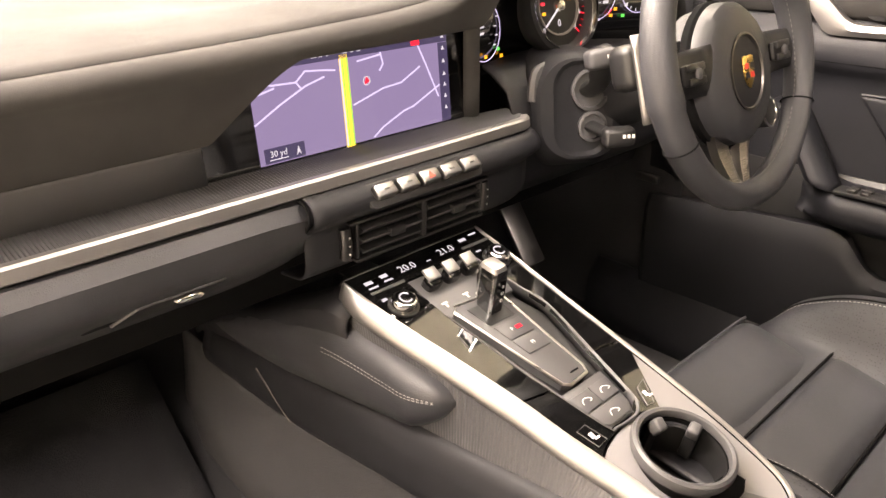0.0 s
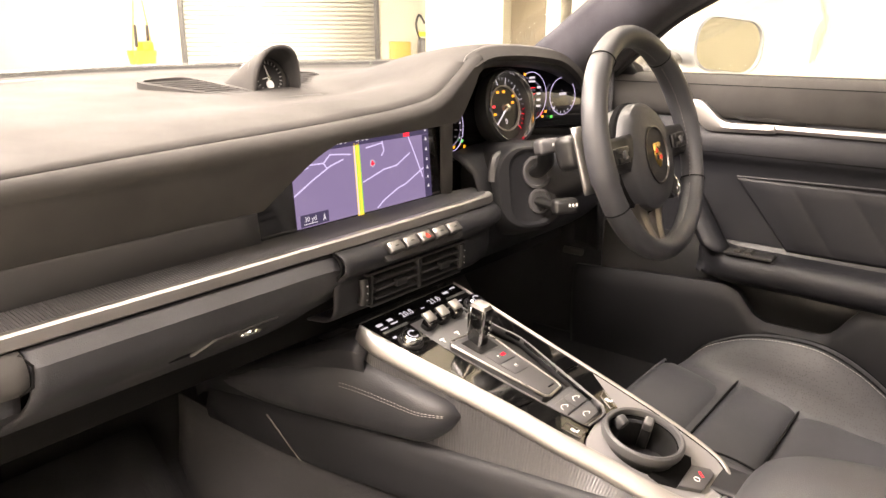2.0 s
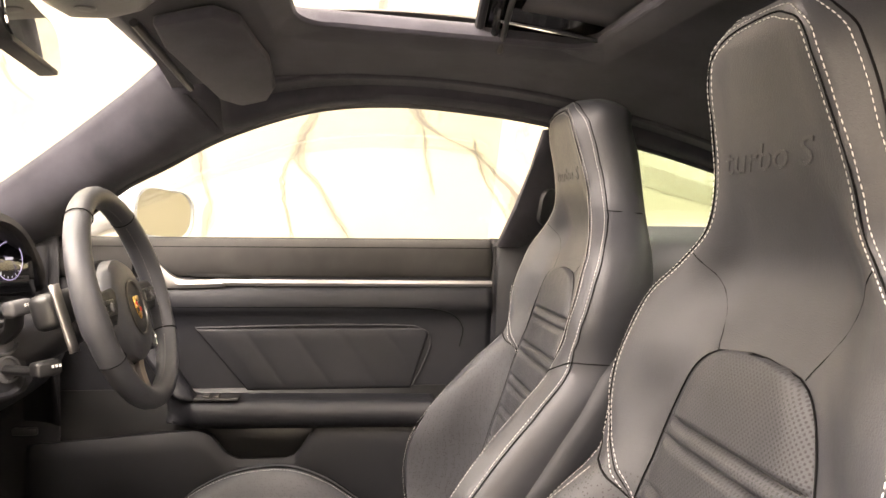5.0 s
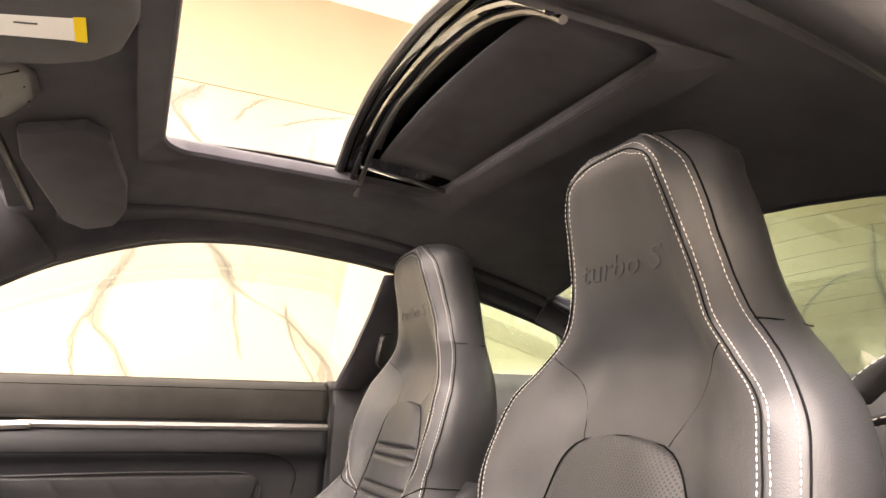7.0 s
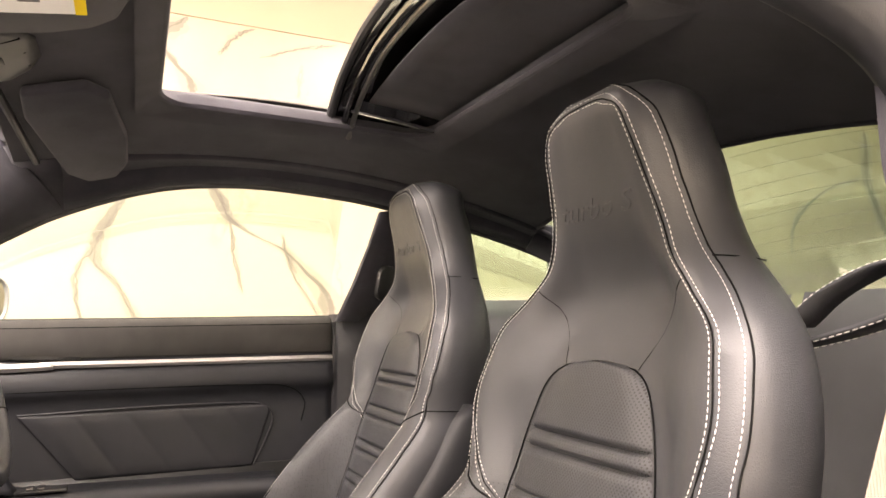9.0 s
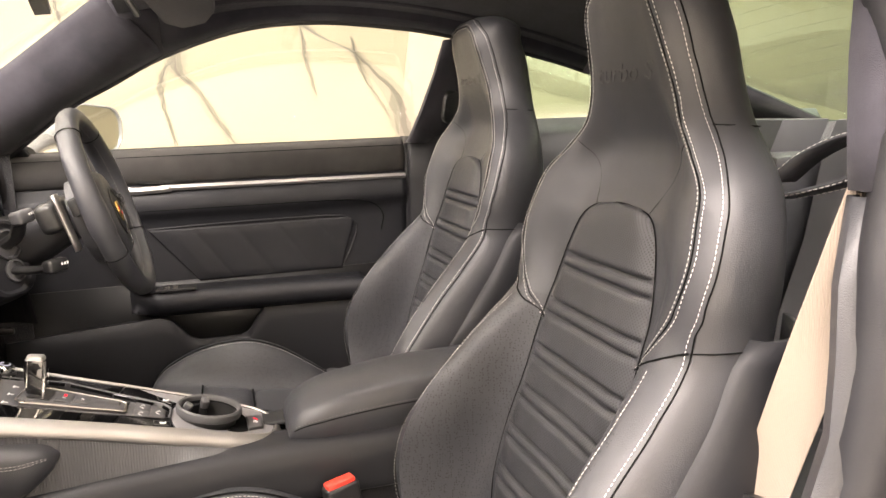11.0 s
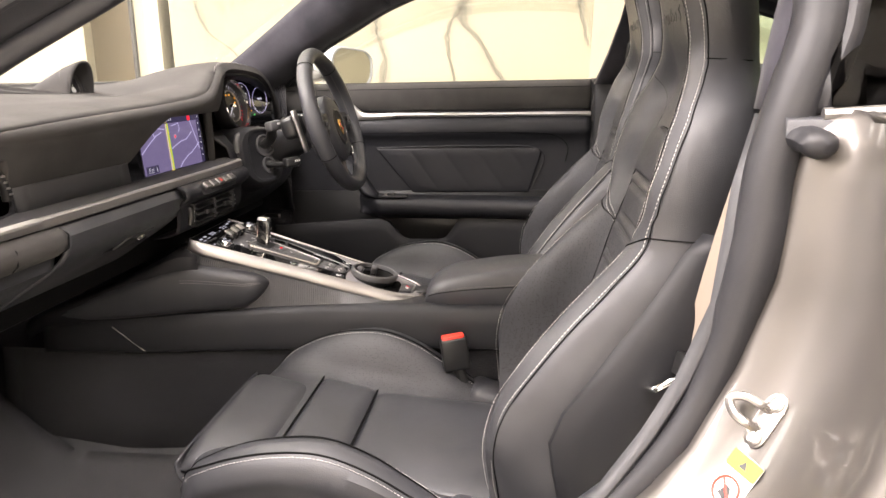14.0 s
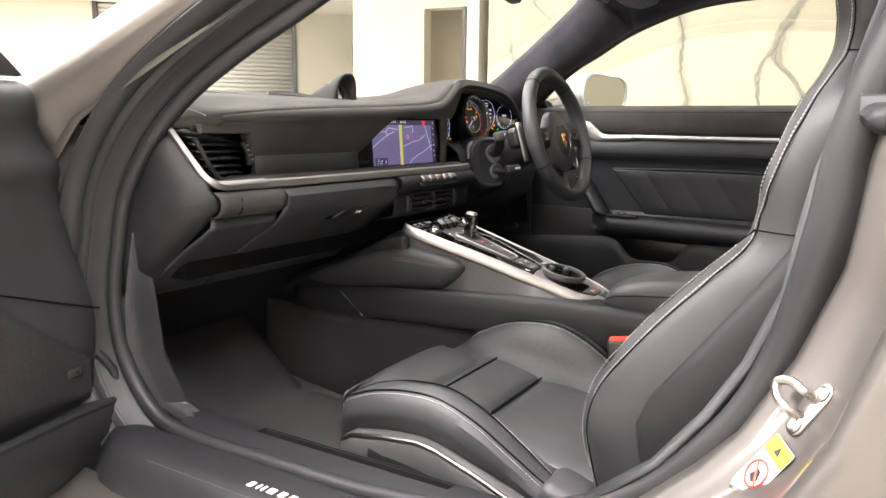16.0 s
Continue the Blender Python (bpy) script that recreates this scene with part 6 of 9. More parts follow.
# side spokes with keypads
for s in (-1, 1):
    sp = sheet([[hm @ Vector((s * (0.055 + 0.10 * u), v * (0.024 - 0.004 * u) + 0.012, -0.004 - 0.012 * math.sin(math.pi * u) + 0.004 * (1 - v * v))) for v in np.linspace(-1, 1, 8)] for u in np.linspace(0, 1, 8)])
    spoke = part("side_spoke", sp, M_HARD, wheel, "black side spoke with switches", solid=0.014)
    part("spoke_keypad", obox(hm @ Matrix.Translation((s * 0.098, 0.012, 0.0015)), (0.040, 0.022, 0.008), 0.004), M_HARD, spoke)
    for dy in (-0.007, 0.007):
        part("spoke_key", obox(hm @ Matrix.Translation((s * 0.098, 0.012 + dy, 0.0065)), (0.032, 0.008, 0.004), 0.0015), M_HARD, spoke)
    part("spoke_roller", obox(hm @ Matrix.Translation((s * 0.098, 0.012, 0.0085)), (0.010, 0.012, 0.006), 0.003), M_GREY, spoke)
# lower spoke: two ribbed blades that meet at the foot
for s in (-1, 1):
    rows = []
    for k, u in enumerate(np.linspace(0, 1, 61)):
        cxs = s * (0.036 - 0.027 * u)
        hw = 0.016 - 0.007 * u
        zz = -0.010 - 0.006 * math.sin(math.pi * u) + 0.0007 * (k % 2)
        yy = -0.066 - 0.078 * u
        rows.append([wm @ Vector((cxs - hw, yy, zz - 0.010)), wm @ Vector((cxs - hw * 0.9, yy, zz)), wm @ Vector((cxs, yy, zz + 0.002)), wm @ Vector((cxs + hw * 0.9, yy, zz)), wm @ Vector((cxs + hw, yy, zz - 0.010))])
    part("lower_spoke", sheet(rows), M_RIB, wheel, "dark ribbed lower spoke", smooth=False)
part("lower_spoke_foot", obox(wm @ Matrix.Translation((0, -0.150, -0.003)), (0.040, 0.022, 0.018), 0.007, 3), M_GREY, wheel)
for sx in (-0.011, 0.011):
    part("foot_screw", lathe([(0.0, 0.001), (0.003, 0.001), (0.0035, -0.001)], wm @ Matrix.Translation((sx, -0.150, 0.0065)), 12, False), M_HARD, wheel)
mode = wm @ Matrix.Translation((0.062, -0.072, -0.010))
part("mode_dial", lathe([(0.0, 0.010), (0.015, 0.010), (0.0175, 0.006), (0.0175, -0.004)], mode, 28, False), M_HARD, wheel, "round drive mode dial")
part("mode_dial_ring", lathe([(0.0165, 0.0085), (0.0178, 0.0105), (0.0150, 0.0112), (0.0145, 0.0095)], mode, 28, False), M_CHROME, wheel)
for s in (-1, 1):
    part("shift_paddle", sheet([[wm @ Vector((s * (0.092 + 0.016 * u), 0.045 - 0.095 * v, -0.052 - 0.004 * u)) for u in (0, 0.5, 1)] for v in np.linspace(0, 1, 7)]), M_SILVER, wheel, "silver shift paddle", solid=0.005)
    part("paddle_arm", obox(wm @ Matrix.Translation((s * 0.07, 0.015, -0.036)), (0.05, 0.03, 0.014), 0.004), M_HARD, wheel)

# column with ignition and stalks
column = thing("steering_column", "black steering column shroud with ignition and stalks", "steering column", (0.30, -0.05, 0.75))
cmx = axes(WC, (1, 0, 0), (0, math.sin(radians(TILT_W)), math.cos(radians(TILT_W))))
rows = []
for d, w, h, dz in ((0.052, 0.042, 0.034, -0.004), (0.085, 0.044, 0.038, -0.008), (0.13, 0.042, 0.044, -0.014), (0.17, 0.040, 0.046, -0.018), (0.22, 0.040, 0.05, -0.022)):
    rows.append([cmx @ Vector((x, y + dz, -d)) for x, y in rounded(2 * w, 2 * h, min(w, h) * 0.75, 6)])
part("shroud", sheet(rows, closed_u=True, caps=True), M_PLASTIC, column, "black shroud")
part("stalk_module", obox(cmx @ Matrix.Translation((-0.03, 0.012, -0.075)), (0.16, 0.05, 0.035), 0.012, 3), M_HARD, column)
# switch fascia beside the column with two rotary rings and their stalks
fas = Vector((0.241, -0.020, 0.750))
fm = axes(fas, (0.86, -0.51, 0), (0, 0.22, 0.97))
rows = []
for dz2, gx, gy in ((-0.10, 0.150, 0.160), (-0.03, 0.132, 0.140), (-0.008, 0.122, 0.130), (0.0, 0.108, 0.120), (0.001, 0.076, 0.114), (-0.004, 0.062, 0.104)):
    rows.append([fm @ Vector((x + 0.004, y - 0.004, dz2)) for x, y in rounded(gx, gy, min(gx, gy) * 0.40, 7)])
part("ignition_fascia", sheet(rows, closed_u=True, caps=True), M_PLASTIC, column, "raised switch fascia")
r1, r2 = fm @ Matrix.Translation((0.014, 0.018, -0.003)), fm @ Matrix.Translation((0.016, -0.026, -0.003))
part("ignition_ring", lathe([(0.0245, 0.0), (0.025, 0.005), (0.0215, 0.006), (0.020, 0.001), (0.0, 0.001)], r1, 36, False), M_GREY, column)
part("lower_ring", lathe([(0.0185, 0.0), (0.019, 0.004), (0.0155, 0.005), (0.0145, 0.001), (0.0, 0.001)], r2, 30, False), M_GREY, column)
b1, b2 = Vector((0.222, -0.058, 0.813)), Vector((0.208, -0.099, 0.734))
for start, end, tip_m, w0, w1 in ((r1.translation, b1, axes(b1, (0.86, -0.4, 0.1), (0, 0.2, 1)), 0.015, 0.012), (r2.translation, b2, axes(b2, (0.75, -0.66, 0.05), (0, 0.1, 1)), 0.010, 0.0085)):
    path = cr([start, start * 0.6 + end * 0.4 + Vector((0.006, -0.004, -0.004)), start * 0.25 + end * 0.75 + Vector((0.004, 0, -0.003)), end], 12)
    part("stalk", tube(path, [w0 + (w1 - w0) * i / 11 for i in range(12)], 12, flat=0.7), M_HARD, column, "black control stalk")
    part("stalk_tip", obox(tip_m, (0.036, 0.022, 0.022), 0.006, 3), M_GREY if end is b1 else M_HARD, column, "square switch block at the stalk's end")
    for k in range(3):
        part("tip_mark", obox(tip_m @ Matrix.Translation((0.004 + 0.005 * k, 0.002, 0.0112)), (0.003, 0.004, 0.0004)), M_WHITE, column, smooth=False)
# pedals
pedals = thing("accelerator_pedal", "black pedal with a bare metal plate", "pedal", (0.46, 0.25, 0.40))
part("pedal_plate", obox(Matrix.Translation((0.47, 0.27, 0.44)) @ Matrix.Rotation(radians(-35), 4, "X"), (0.055, 0.012, 0.16), 0.005), M_DARKMETAL, pedals)
part("pedal_arm", tube([(0.47, 0.28, 0.44), (0.47, 0.42, 0.55)], 0.009, 8), M_HARD, pedals)
part("knee_handle", obox(Matrix.Translation((0.618, 0.10, 0.536)), (0.012, 0.045, 0.014), 0.004), M_DARKMETAL, dash, "small grey lever under the dash")

# ---- centre console ----
con = thing("centre_console", "black centre console with gloss panel and silver side rails", "console", (0, -0.2, 0.25))
CSL = 0.333


def ctop(y):
    return 0.6236 + CSL * y


# inner edge of the silver rail, from the passenger's side front round the rear to the driver's side front
RAIL_IN = [(-0.1058, 0.003), (-0.105, 0.0), (-0.093, -0.061), (-0.0745, -0.130), (-0.058, -0.195), (-0.0485, -0.246), (-0.0345, -0.304), (-0.0275, -0.344), (-0.0195, -0.374), (-0.0115, -0.391), (-0.001, -0.401), (0.012, -0.4065), (0.030, -0.409), (0.055, -0.406), (0.074, -0.396), (0.087, -0.377), (0.0935, -0.338), (0.0962, -0.298), (0.0962, -0.250), (0.0950, -0.200), (0.0915, -0.100), (0.0895, 0.0), (0.0893, 0.008)]
rail_in = [Vector((p[0], p[1], 0)) for p in cr([(x, y, 0.0) for x, y in RAIL_IN], 150)]
rail_n = []
for i in range(150):
    t = rail_in[min(i + 1, 149)] - rail_in[max(i - 1, 0)]
    rail_n.append(Vector((t.y, -t.x, 0)).normalized())


def rail_w(p):
    """Width of the rail's sloping face."""
    full = 0.0125 if p.x < 0 else 0.0125 - 0.003 * min(1.0, p.x / 0.05)
    return full * (1.0 if p.y < -0.03 else max(0.25, 1 - 0.75 * ((p.y + 0.03) / 0.032) ** 2))


def rail_out(s, y):
    """Outer edge of the rail on one side."""
    side = sorted((q.y, q.x) for q in (p + n * rail_w(p) for p, n in zip(rail_in, rail_n)) if (q.x < 0.02) == (s < 0))
    return float(np.interp(y, [q[0] for q in side], [q[1] for q in side]))


slope = (0, 1, CSL)
KS = math.sqrt(1 + CSL**2)
UPC = Vector((0, -CSL, 1)).normalized()


def on_top(x, y, lift=0.0):
    return Vector((x, y, ctop(y))) + UPC * lift


rows = []
for p, n in zip(rail_in, rail_n):
    w = rail_w(p)
    fall = 0.0 if p.y < 0.002 else -10 * (p.y - 0.002) ** 2
    rows.append(cr([on_top(*(p + n * d).xy, h + fall) for d, h in ((-0.001, -0.007), (-0.001, 0.0008), (0.0015, 0.0024), (w * 0.4, 0.0004), (w * 0.78, -0.0040), (w, -0.0105), (w - 0.0005, -0.0165), (w - 0.005, -0.0190))], 22))
part("silver_rail", sheet(rows), M_SILVER, con, "satin silver rail round the console top", solid=0.002)
part("rail_shadow_gap", tube([on_top(*(p - n * 0.0016).xy, 0.0002) for p, n in zip(rail_in, rail_n)], 0.0012, 5), M_SEAM, con)
bed = [(p.x, p.y) for p in rail_in[::3]] + [(rail_in[-1].x, rail_in[-1].y)]
gm0 = axes(on_top(0, 0), (1, 0, 0), slope)


def cpose(x, y, lift=0.0):
    return axes(on_top(x, y, lift), (1, 0, 0), slope)


def con_poly(pts, lift, depth, bevel=0.0):
    """A flat piece on the sloping top, by its outline seen from above."""
    return prism([(x, y * KS) for x, y in pts], gm0 @ Matrix.Translation((0, 0, lift)), depth, bevel)


part("top_bed", con_poly(bed, -0.064, 0.004), M_HARD, con, "dark console bed", smooth=False)
# gloss black pieces: climate bar in front, wings beside the tray, panel round the buttons
climate = part("climate_panel", con_poly([(-0.1065, 0.007), (-0.0925, -0.0605), (-0.0445, -0.0585), (-0.0465, -0.0225), (0.0475, -0.0225), (0.0525, -0.054), (0.0895, -0.050), (0.0885, 0.009)], -0.004, 0.005, 0.0005), M_GLOSS, con, "gloss black climate panel with pale symbols", smooth=False)
part("panel_edge", tube([on_top(-0.104, 0.006, 0.0012), on_top(0.0885, 0.0085, 0.0012)], 0.0008, 5), M_DARKMETAL, climate)
part("gloss_wing", con_poly([(-0.0920, -0.0622), (-0.0735, -0.130), (-0.0580, -0.1935), (-0.0215, -0.2000), (-0.0430, -0.0810), (-0.0442, -0.0605)], -0.004, 0.005, 0.0005), M_GLOSS, con, "gloss black side panel", smooth=False)
part("gloss_wing", con_poly([(0.0895, -0.0518), (0.0525, -0.056), (0.0600, -0.0900), (0.0665, -0.1230), (0.0545, -0.1830), (0.0590, -0.1900), (0.0935, -0.1945), (0.0912, -0.100)][::-1], -0.004, 0.005, 0.0005), M_GLOSS, con, "gloss black side panel", smooth=False)
part("gloss_rear_panel", con_poly([(-0.0575, -0.1955), (-0.0480, -0.2460), (-0.0415, -0.2730), (-0.0250, -0.2660), (0.0, -0.2610), (0.025, -0.2605), (0.042, -0.2640), (0.0560, -0.2705), (0.0950, -0.2085), (0.0935, -0.1965), (0.0590, -0.1920), (0.0540, -0.1850), (0.0425, -0.2500), (0.0300, -0.2600), (-0.0080, -0.2590), (-0.0215, -0.2020)], -0.004, 0.005, 0.0005), M_GLOSS, con, "gloss black panel round the buttons", smooth=False)
for x, y in ((-0.0725, -0.050), (0.0715, -0.0425)):
    knob = part("climate_knob", lathe([(0.0135, 0.0), (0.0137, 0.006), (0.0128, 0.0095), (0.0105, 0.0105), (0.0, 0.0103)], cpose(x, y, 0.002), 32, False), M_CHROME, con, "polished chrome knob")
    part("knob_top", lathe([(0.0102, 0.0106), (0.0, 0.0110)], cpose(x, y, 0.002), 28, False), M_GLOSS, knob)
    part("knob_mark", tube([cpose(x, y, 0.0132) @ Vector((0.0062 * math.cos(a), 0.0062 * math.sin(a), 0)) for a in np.linspace(0.5, 5.4, 20)], 0.0008, 5), M_ICON, knob)
    part("knob_collar", lathe([(0.0162, 0.0), (0.0162, 0.0022), (0.0138, 0.0030)], cpose(x, y, 0.001), 32, False), M_HARD, knob)
part("temperature_digits", words("20.0", 0.0135, cpose(-0.031, -0.0080, 0.0014), 0.0001), M_ICON, climate, smooth=False)
part("temperature_digits", words("21.0", 0.0135, cpose(0.027, -0.0065, 0.0014), 0.0001), M_ICON, climate, smooth=False)


def lit(x, y, w, h):
    return obox(cpose(x, y, 0.0014), (w, h, 0.0004))


for x, y, w, h in ((-0.0835, -0.0085, 0.010, 0.0045), (-0.0825, -0.0160, 0.012, 0.0020), (-0.0625, -0.0070, 0.009, 0.0045), (-0.0615, -0.0140, 0.011, 0.0020), (0.0570, -0.0020, 0.010, 0.0040), (0.0760, 0.0010, 0.011, 0.0022), (-0.002, -0.0105, 0.006, 0.0012), (-0.0840, -0.0345, 0.006, 0.0035), (0.0610, -0.0245, 0.007, 0.0020)):
    part("panel_symbol", lit(x, y, w, h), M_ICON, climate, smooth=False)
for x, y in ((-0.0690, -0.0225), (0.0680, -0.0135)):
    part("panel_bar", obox(cpose(x, y, 0.0016), (0.044, 0.0038, 0.0016), 0.0006), M_GREY, climate)
# plate with the three toggles, running back as a sunken tray
part("toggle_plate", con_poly([(-0.0455, -0.0235), (-0.0430, -0.0800), (-0.0330, -0.0880), (0.0520, -0.0860), (0.0560, -0.0720), (0.0465, -0.0235)], -0.0055, 0.004, 0.001), M_GREY, con, "dark satin plate under the toggles")
part("tray_floor", con_poly([(-0.0330, -0.0870), (-0.0090, -0.2560), (0.0300, -0.2580), (0.0420, -0.2480), (0.0650, -0.1230), (0.0530, -0.0860)], -0.0145, 0.004), M_HARD, con, "sunken black tray")
for edge in ([(-0.0430, -0.0795), (-0.0215, -0.2000), (-0.0100, -0.2540), (-0.0020, -0.2600), (0.0280, -0.2610), (0.0400, -0.2530), (0.0440, -0.2440), (0.0550, -0.1840), (0.0665, -0.1230), (0.0590, -0.0870), (0.0480, -0.0240)],):
    pts = cr([on_top(x, y, 0.0) for x, y in edge], 90)
    rows = [[p + UPC * -0.0125, p + UPC * 0.0012, p + UPC * 0.0020 + Vector((c.x, c.y, 0)) * 0.0018, p + UPC * 0.0010 + Vector((c.x, c.y, 0)) * 0.0030] for p, c in ((Vector(q), (Vector((0.012, -0.17, 0)) - Vector((q[0], q[1], 0))).normalized() * -1) for q in pts)]
    part("tray_wall", sheet(rows), M_GREY, con, "dark satin tray edge", solid=0.0012)
for u in (-0.026, 0.001, 0.028):
    tg = part("toggle", obox(cpose(u, -0.0405, 0.0035) @ Matrix.Rotation(radians(14), 4, "X"), (0.0175, 0.016, 0.019), 0.0045, 3), M_GLOSS, con, "gloss black toggle with a silver cap")
    part("toggle_cap", obox(cpose(u, -0.0372, 0.0138) @ Matrix.Rotation(radians(14), 4, "X"), (0.0170, 0.0155, 0.0042), 0.0016, 2), M_SILVER, tg, "satin silver cap")
for u in (-0.030, 0.0, 0.029):
    part("toggle_symbol", obox(cpose(u, -0.0655, -0.0012), (0.0075, 0.0022, 0.0003)), M_WHITE, con, smooth=False)
    part("toggle_symbol", obox(cpose(u, -0.0690, -0.0012), (0.0022, 0.0050, 0.0003)), M_WHITE, con, smooth=False)
# shifter plate, leaning a little into the tray
gpose = cpose(0.0, -0.086, 0.0035) @ Matrix.Rotation(radians(2.6), 4, "X")


def gate_poly(pts, lift, depth, bevel=0.0):
    return prism([(x, (y + 0.086) * KS) for x, y in pts], gpose @ Matrix.Translation((0, 0, lift)), depth, bevel)


def gate_at(x, y, lift):
    return gpose @ Matrix.Translation((x, (y + 0.086) * KS, lift))


gate = [(-0.0360, -0.0840), (-0.0310, -0.0790), (0.0200, -0.0830), (0.0270, -0.0900), (0.0325, -0.1960), (0.0290, -0.2035), (0.0020, -0.2055), (-0.0050, -0.2010)]
gt = part("shifter_plate", gate_poly(gate, -0.010, 0.0125, 0.002), M_GREY, con, "dark satin shifter plate")
part("shifter_plate_edge", tube([gate_at(x, y, 0.0015) @ Vector() for x, y in gate], 0.0018, 6, closed=True), M_STEEL, con, "satin metal edge of the shifter plate")
part("shifter_slot", gate_poly([(-0.0230, -0.0890), (0.0180, -0.0900), (0.0190, -0.1160), (-0.0170, -0.1150)], 0.0024, 0.0008), M_HARD, gt)
for pts, txt, tx, ty in ((((-0.0155, -0.1190), (0.0205, -0.1200), (0.0218, -0.1400), (-0.0115, -0.1390)), "P", 0.0, -0.1295), (((-0.0112, -0.1410), (0.0220, -0.1420), (0.0232, -0.1610), (-0.0072, -0.1600)), "M", 0.0075, -0.1510)):
    b = part("shifter_button", gate_poly(pts, 0.0025, 0.0012, 0.0005), M_GREY, gt)
    part("button_letter", words(txt, 0.0060, gate_at(tx, ty, 0.0039), 0.0001), M_WHITE, b, smooth=False)
    if txt == "P":
        part("button_light", obox(gate_at(0.0095, -0.1295, 0.0039), (0.0085, 0.0045, 0.0003)), M_ICONRED, b, smooth=False)
part("plate_mark", obox(gate_at(0.018, -0.1960, 0.0027), (0.012, 0.002, 0.0005)), M_CHROME, gt, smooth=False)
# selector lever
lm = gate_at(0.002, -0.0985, -0.006) @ Matrix.Rotation(radians(-12), 4, "X") @ Matrix.Diagonal((0.86, 0.92, 0.98, 1))
lever = thing("gear_selector", "short gloss black gear selector with chrome edge", "gear lever", (-0.002, -0.104, 0.59))
rows = []
for h, w, d in ((0.0, 0.0105, 0.010), (0.006, 0.0115, 0.011), (0.02, 0.0118, 0.013), (0.045, 0.0125, 0.0145), (0.055, 0.0122, 0.0135), (0.059, 0.010, 0.011)):
    rows.append([lm @ Vector((x, y + 0.004 * math.sin(h * 30), h)) for x, y in rounded(2 * w, 2 * d, 0.0045, 4)])
part("knob", sheet(rows, closed_u=True, caps=True), M_GLOSS, lever, "gloss black knob")
part("knob_band", sheet([[lm @ Vector((x, y + 0.004, 0.0570)) for x, y in rounded(0.0235, 0.026, 0.005, 3)], [lm @ Vector((x, y + 0.004, 0.0615)) for x, y in rounded(0.020, 0.022, 0.005, 3)], [lm @ Vector((x, y + 0.004, 0.0625)) for x, y in rounded(0.012, 0.014, 0.004, 3)]], closed_u=True, caps=True), M_SILVER, lever, "satin silver cap")
for yy, h0, r in ((-0.0100, 0.006, 0.0022), (0.0120, 0.020, 0.0013)):
    part("knob_edge", tube([lm @ Vector((-0.0122, yy, h)) for h in np.linspace(h0, 0.058, 8)], r, 6), M_CHROME, lever, "chrome edge")
for k, ch in enumerate("RND"):
    part("gear_letter", words(ch, 0.0052, axes(lm @ Vector((0.0, -0.0138, 0.042 - 0.0085 * k)), lm.to_3x3() @ Vector((1, 0, 0)), lm.to_3x3() @ Vector((0, 0, 1))), 0.0001), M_WHITE, lever, smooth=False)
part("boot", obox(lm @ Matrix.Translation((0, 0, 0.002)), (0.030, 0.030, 0.006), 0.002), M_HARD, lever)
# three buttons at the tray's end
bp = part("button_pad", con_poly([(-0.0165, -0.2080), (0.0470, -0.2080), (0.0405, -0.2480), (0.0330, -0.2570), (-0.0020, -0.2575), (-0.0080, -0.2520)], -0.0085, 0.005, 0.0012), M_GREY, con, "dark satin button pad")
for pts in (((-0.0140, -0.2160), (0.0145, -0.2160), (0.0145, -0.2350), (-0.0100, -0.2350)), ((0.0160, -0.2160), (0.0440, -0.2160), (0.0410, -0.2350), (0.0160, -0.2350)), ((-0.0095, -0.2370), (0.0405, -0.2370), (0.0375, -0.2490), (0.0310, -0.2550), (-0.0010, -0.2555), (-0.0065, -0.2510))):
    k = part("pad_button", con_poly(list(pts), -0.0036, 0.0020, 0.0007), M_GREY, bp)
    cxm, cym = sum(p[0] for p in pts) / len(pts), sum(p[1] for p in pts) / len(pts)
    part("button_symbol", tube(cr([on_top(cxm + a, cym + b, -0.0013) for a, b in ((-0.0065, -0.002), (-0.005, 0.0015), (-0.001, 0.003), (0.004, 0.0015), (0.0065, -0.001), (0.003, -0.002))], 14), 0.0005, 4), M_WHITE, k)
for pts in (((-0.0400, -0.2440), (-0.0272, -0.2430), (-0.0215, -0.2640), (-0.0352, -0.2650)), ((0.0710, -0.2400), (0.0555, -0.2440), (0.0460, -0.2620), (0.0555, -0.2630))):
    k = part("seat_heat_button", con_poly(list(pts), 0.0010, 0.0014, 0.0005), M_GLOSS, con, smooth=False)
    part("button_edge", tube([on_top(x, y, 0.0024) for x, y in pts], 0.0006, 4, closed=True), M_GREY, k)
    cxm, cym = sum(p[0] for p in pts) / 4, sum(p[1] for p in pts) / 4
    part("button_symbol", obox(cpose(cxm, cym, 0.0026), (0.0045, 0.0060, 0.0003)), M_WHITE, k, smooth=False)
    part("button_symbol", obox(cpose(cxm + 0.003, cym - 0.004, 0.0026), (0.0060, 0.0018, 0.0003)), M_WHITE, k, smooth=False)
# cup holder
cup_m = axes(Vector((0.0200, -0.3165, 0.5345)), (1, 0, 0), (0, 1, 0.22))
cup = thing("cup_holder", "round dark grey cup holder ring with spring fingers in the console", "cup holder", (0.02, -0.317, 0.50))
part("cup_ring", lathe([(0.0405, -0.004), (0.0398, 0.0005), (0.0412, 0.0040), (0.0440, 0.0050), (0.0466, 0.0030), (0.0474, -0.0020), (0.0460, -0.0070), (0.0435, -0.0085), (0.0412, -0.0080)], cup_m, 56, False), M_GREY, cup, "dark grey rounded ring")
part("cup_lining", lathe([(0.0412, -0.002), (0.0405, -0.010), (0.0385, -0.050), (0.0, -0.052)], cup_m, 44, False), M_HARD, cup)
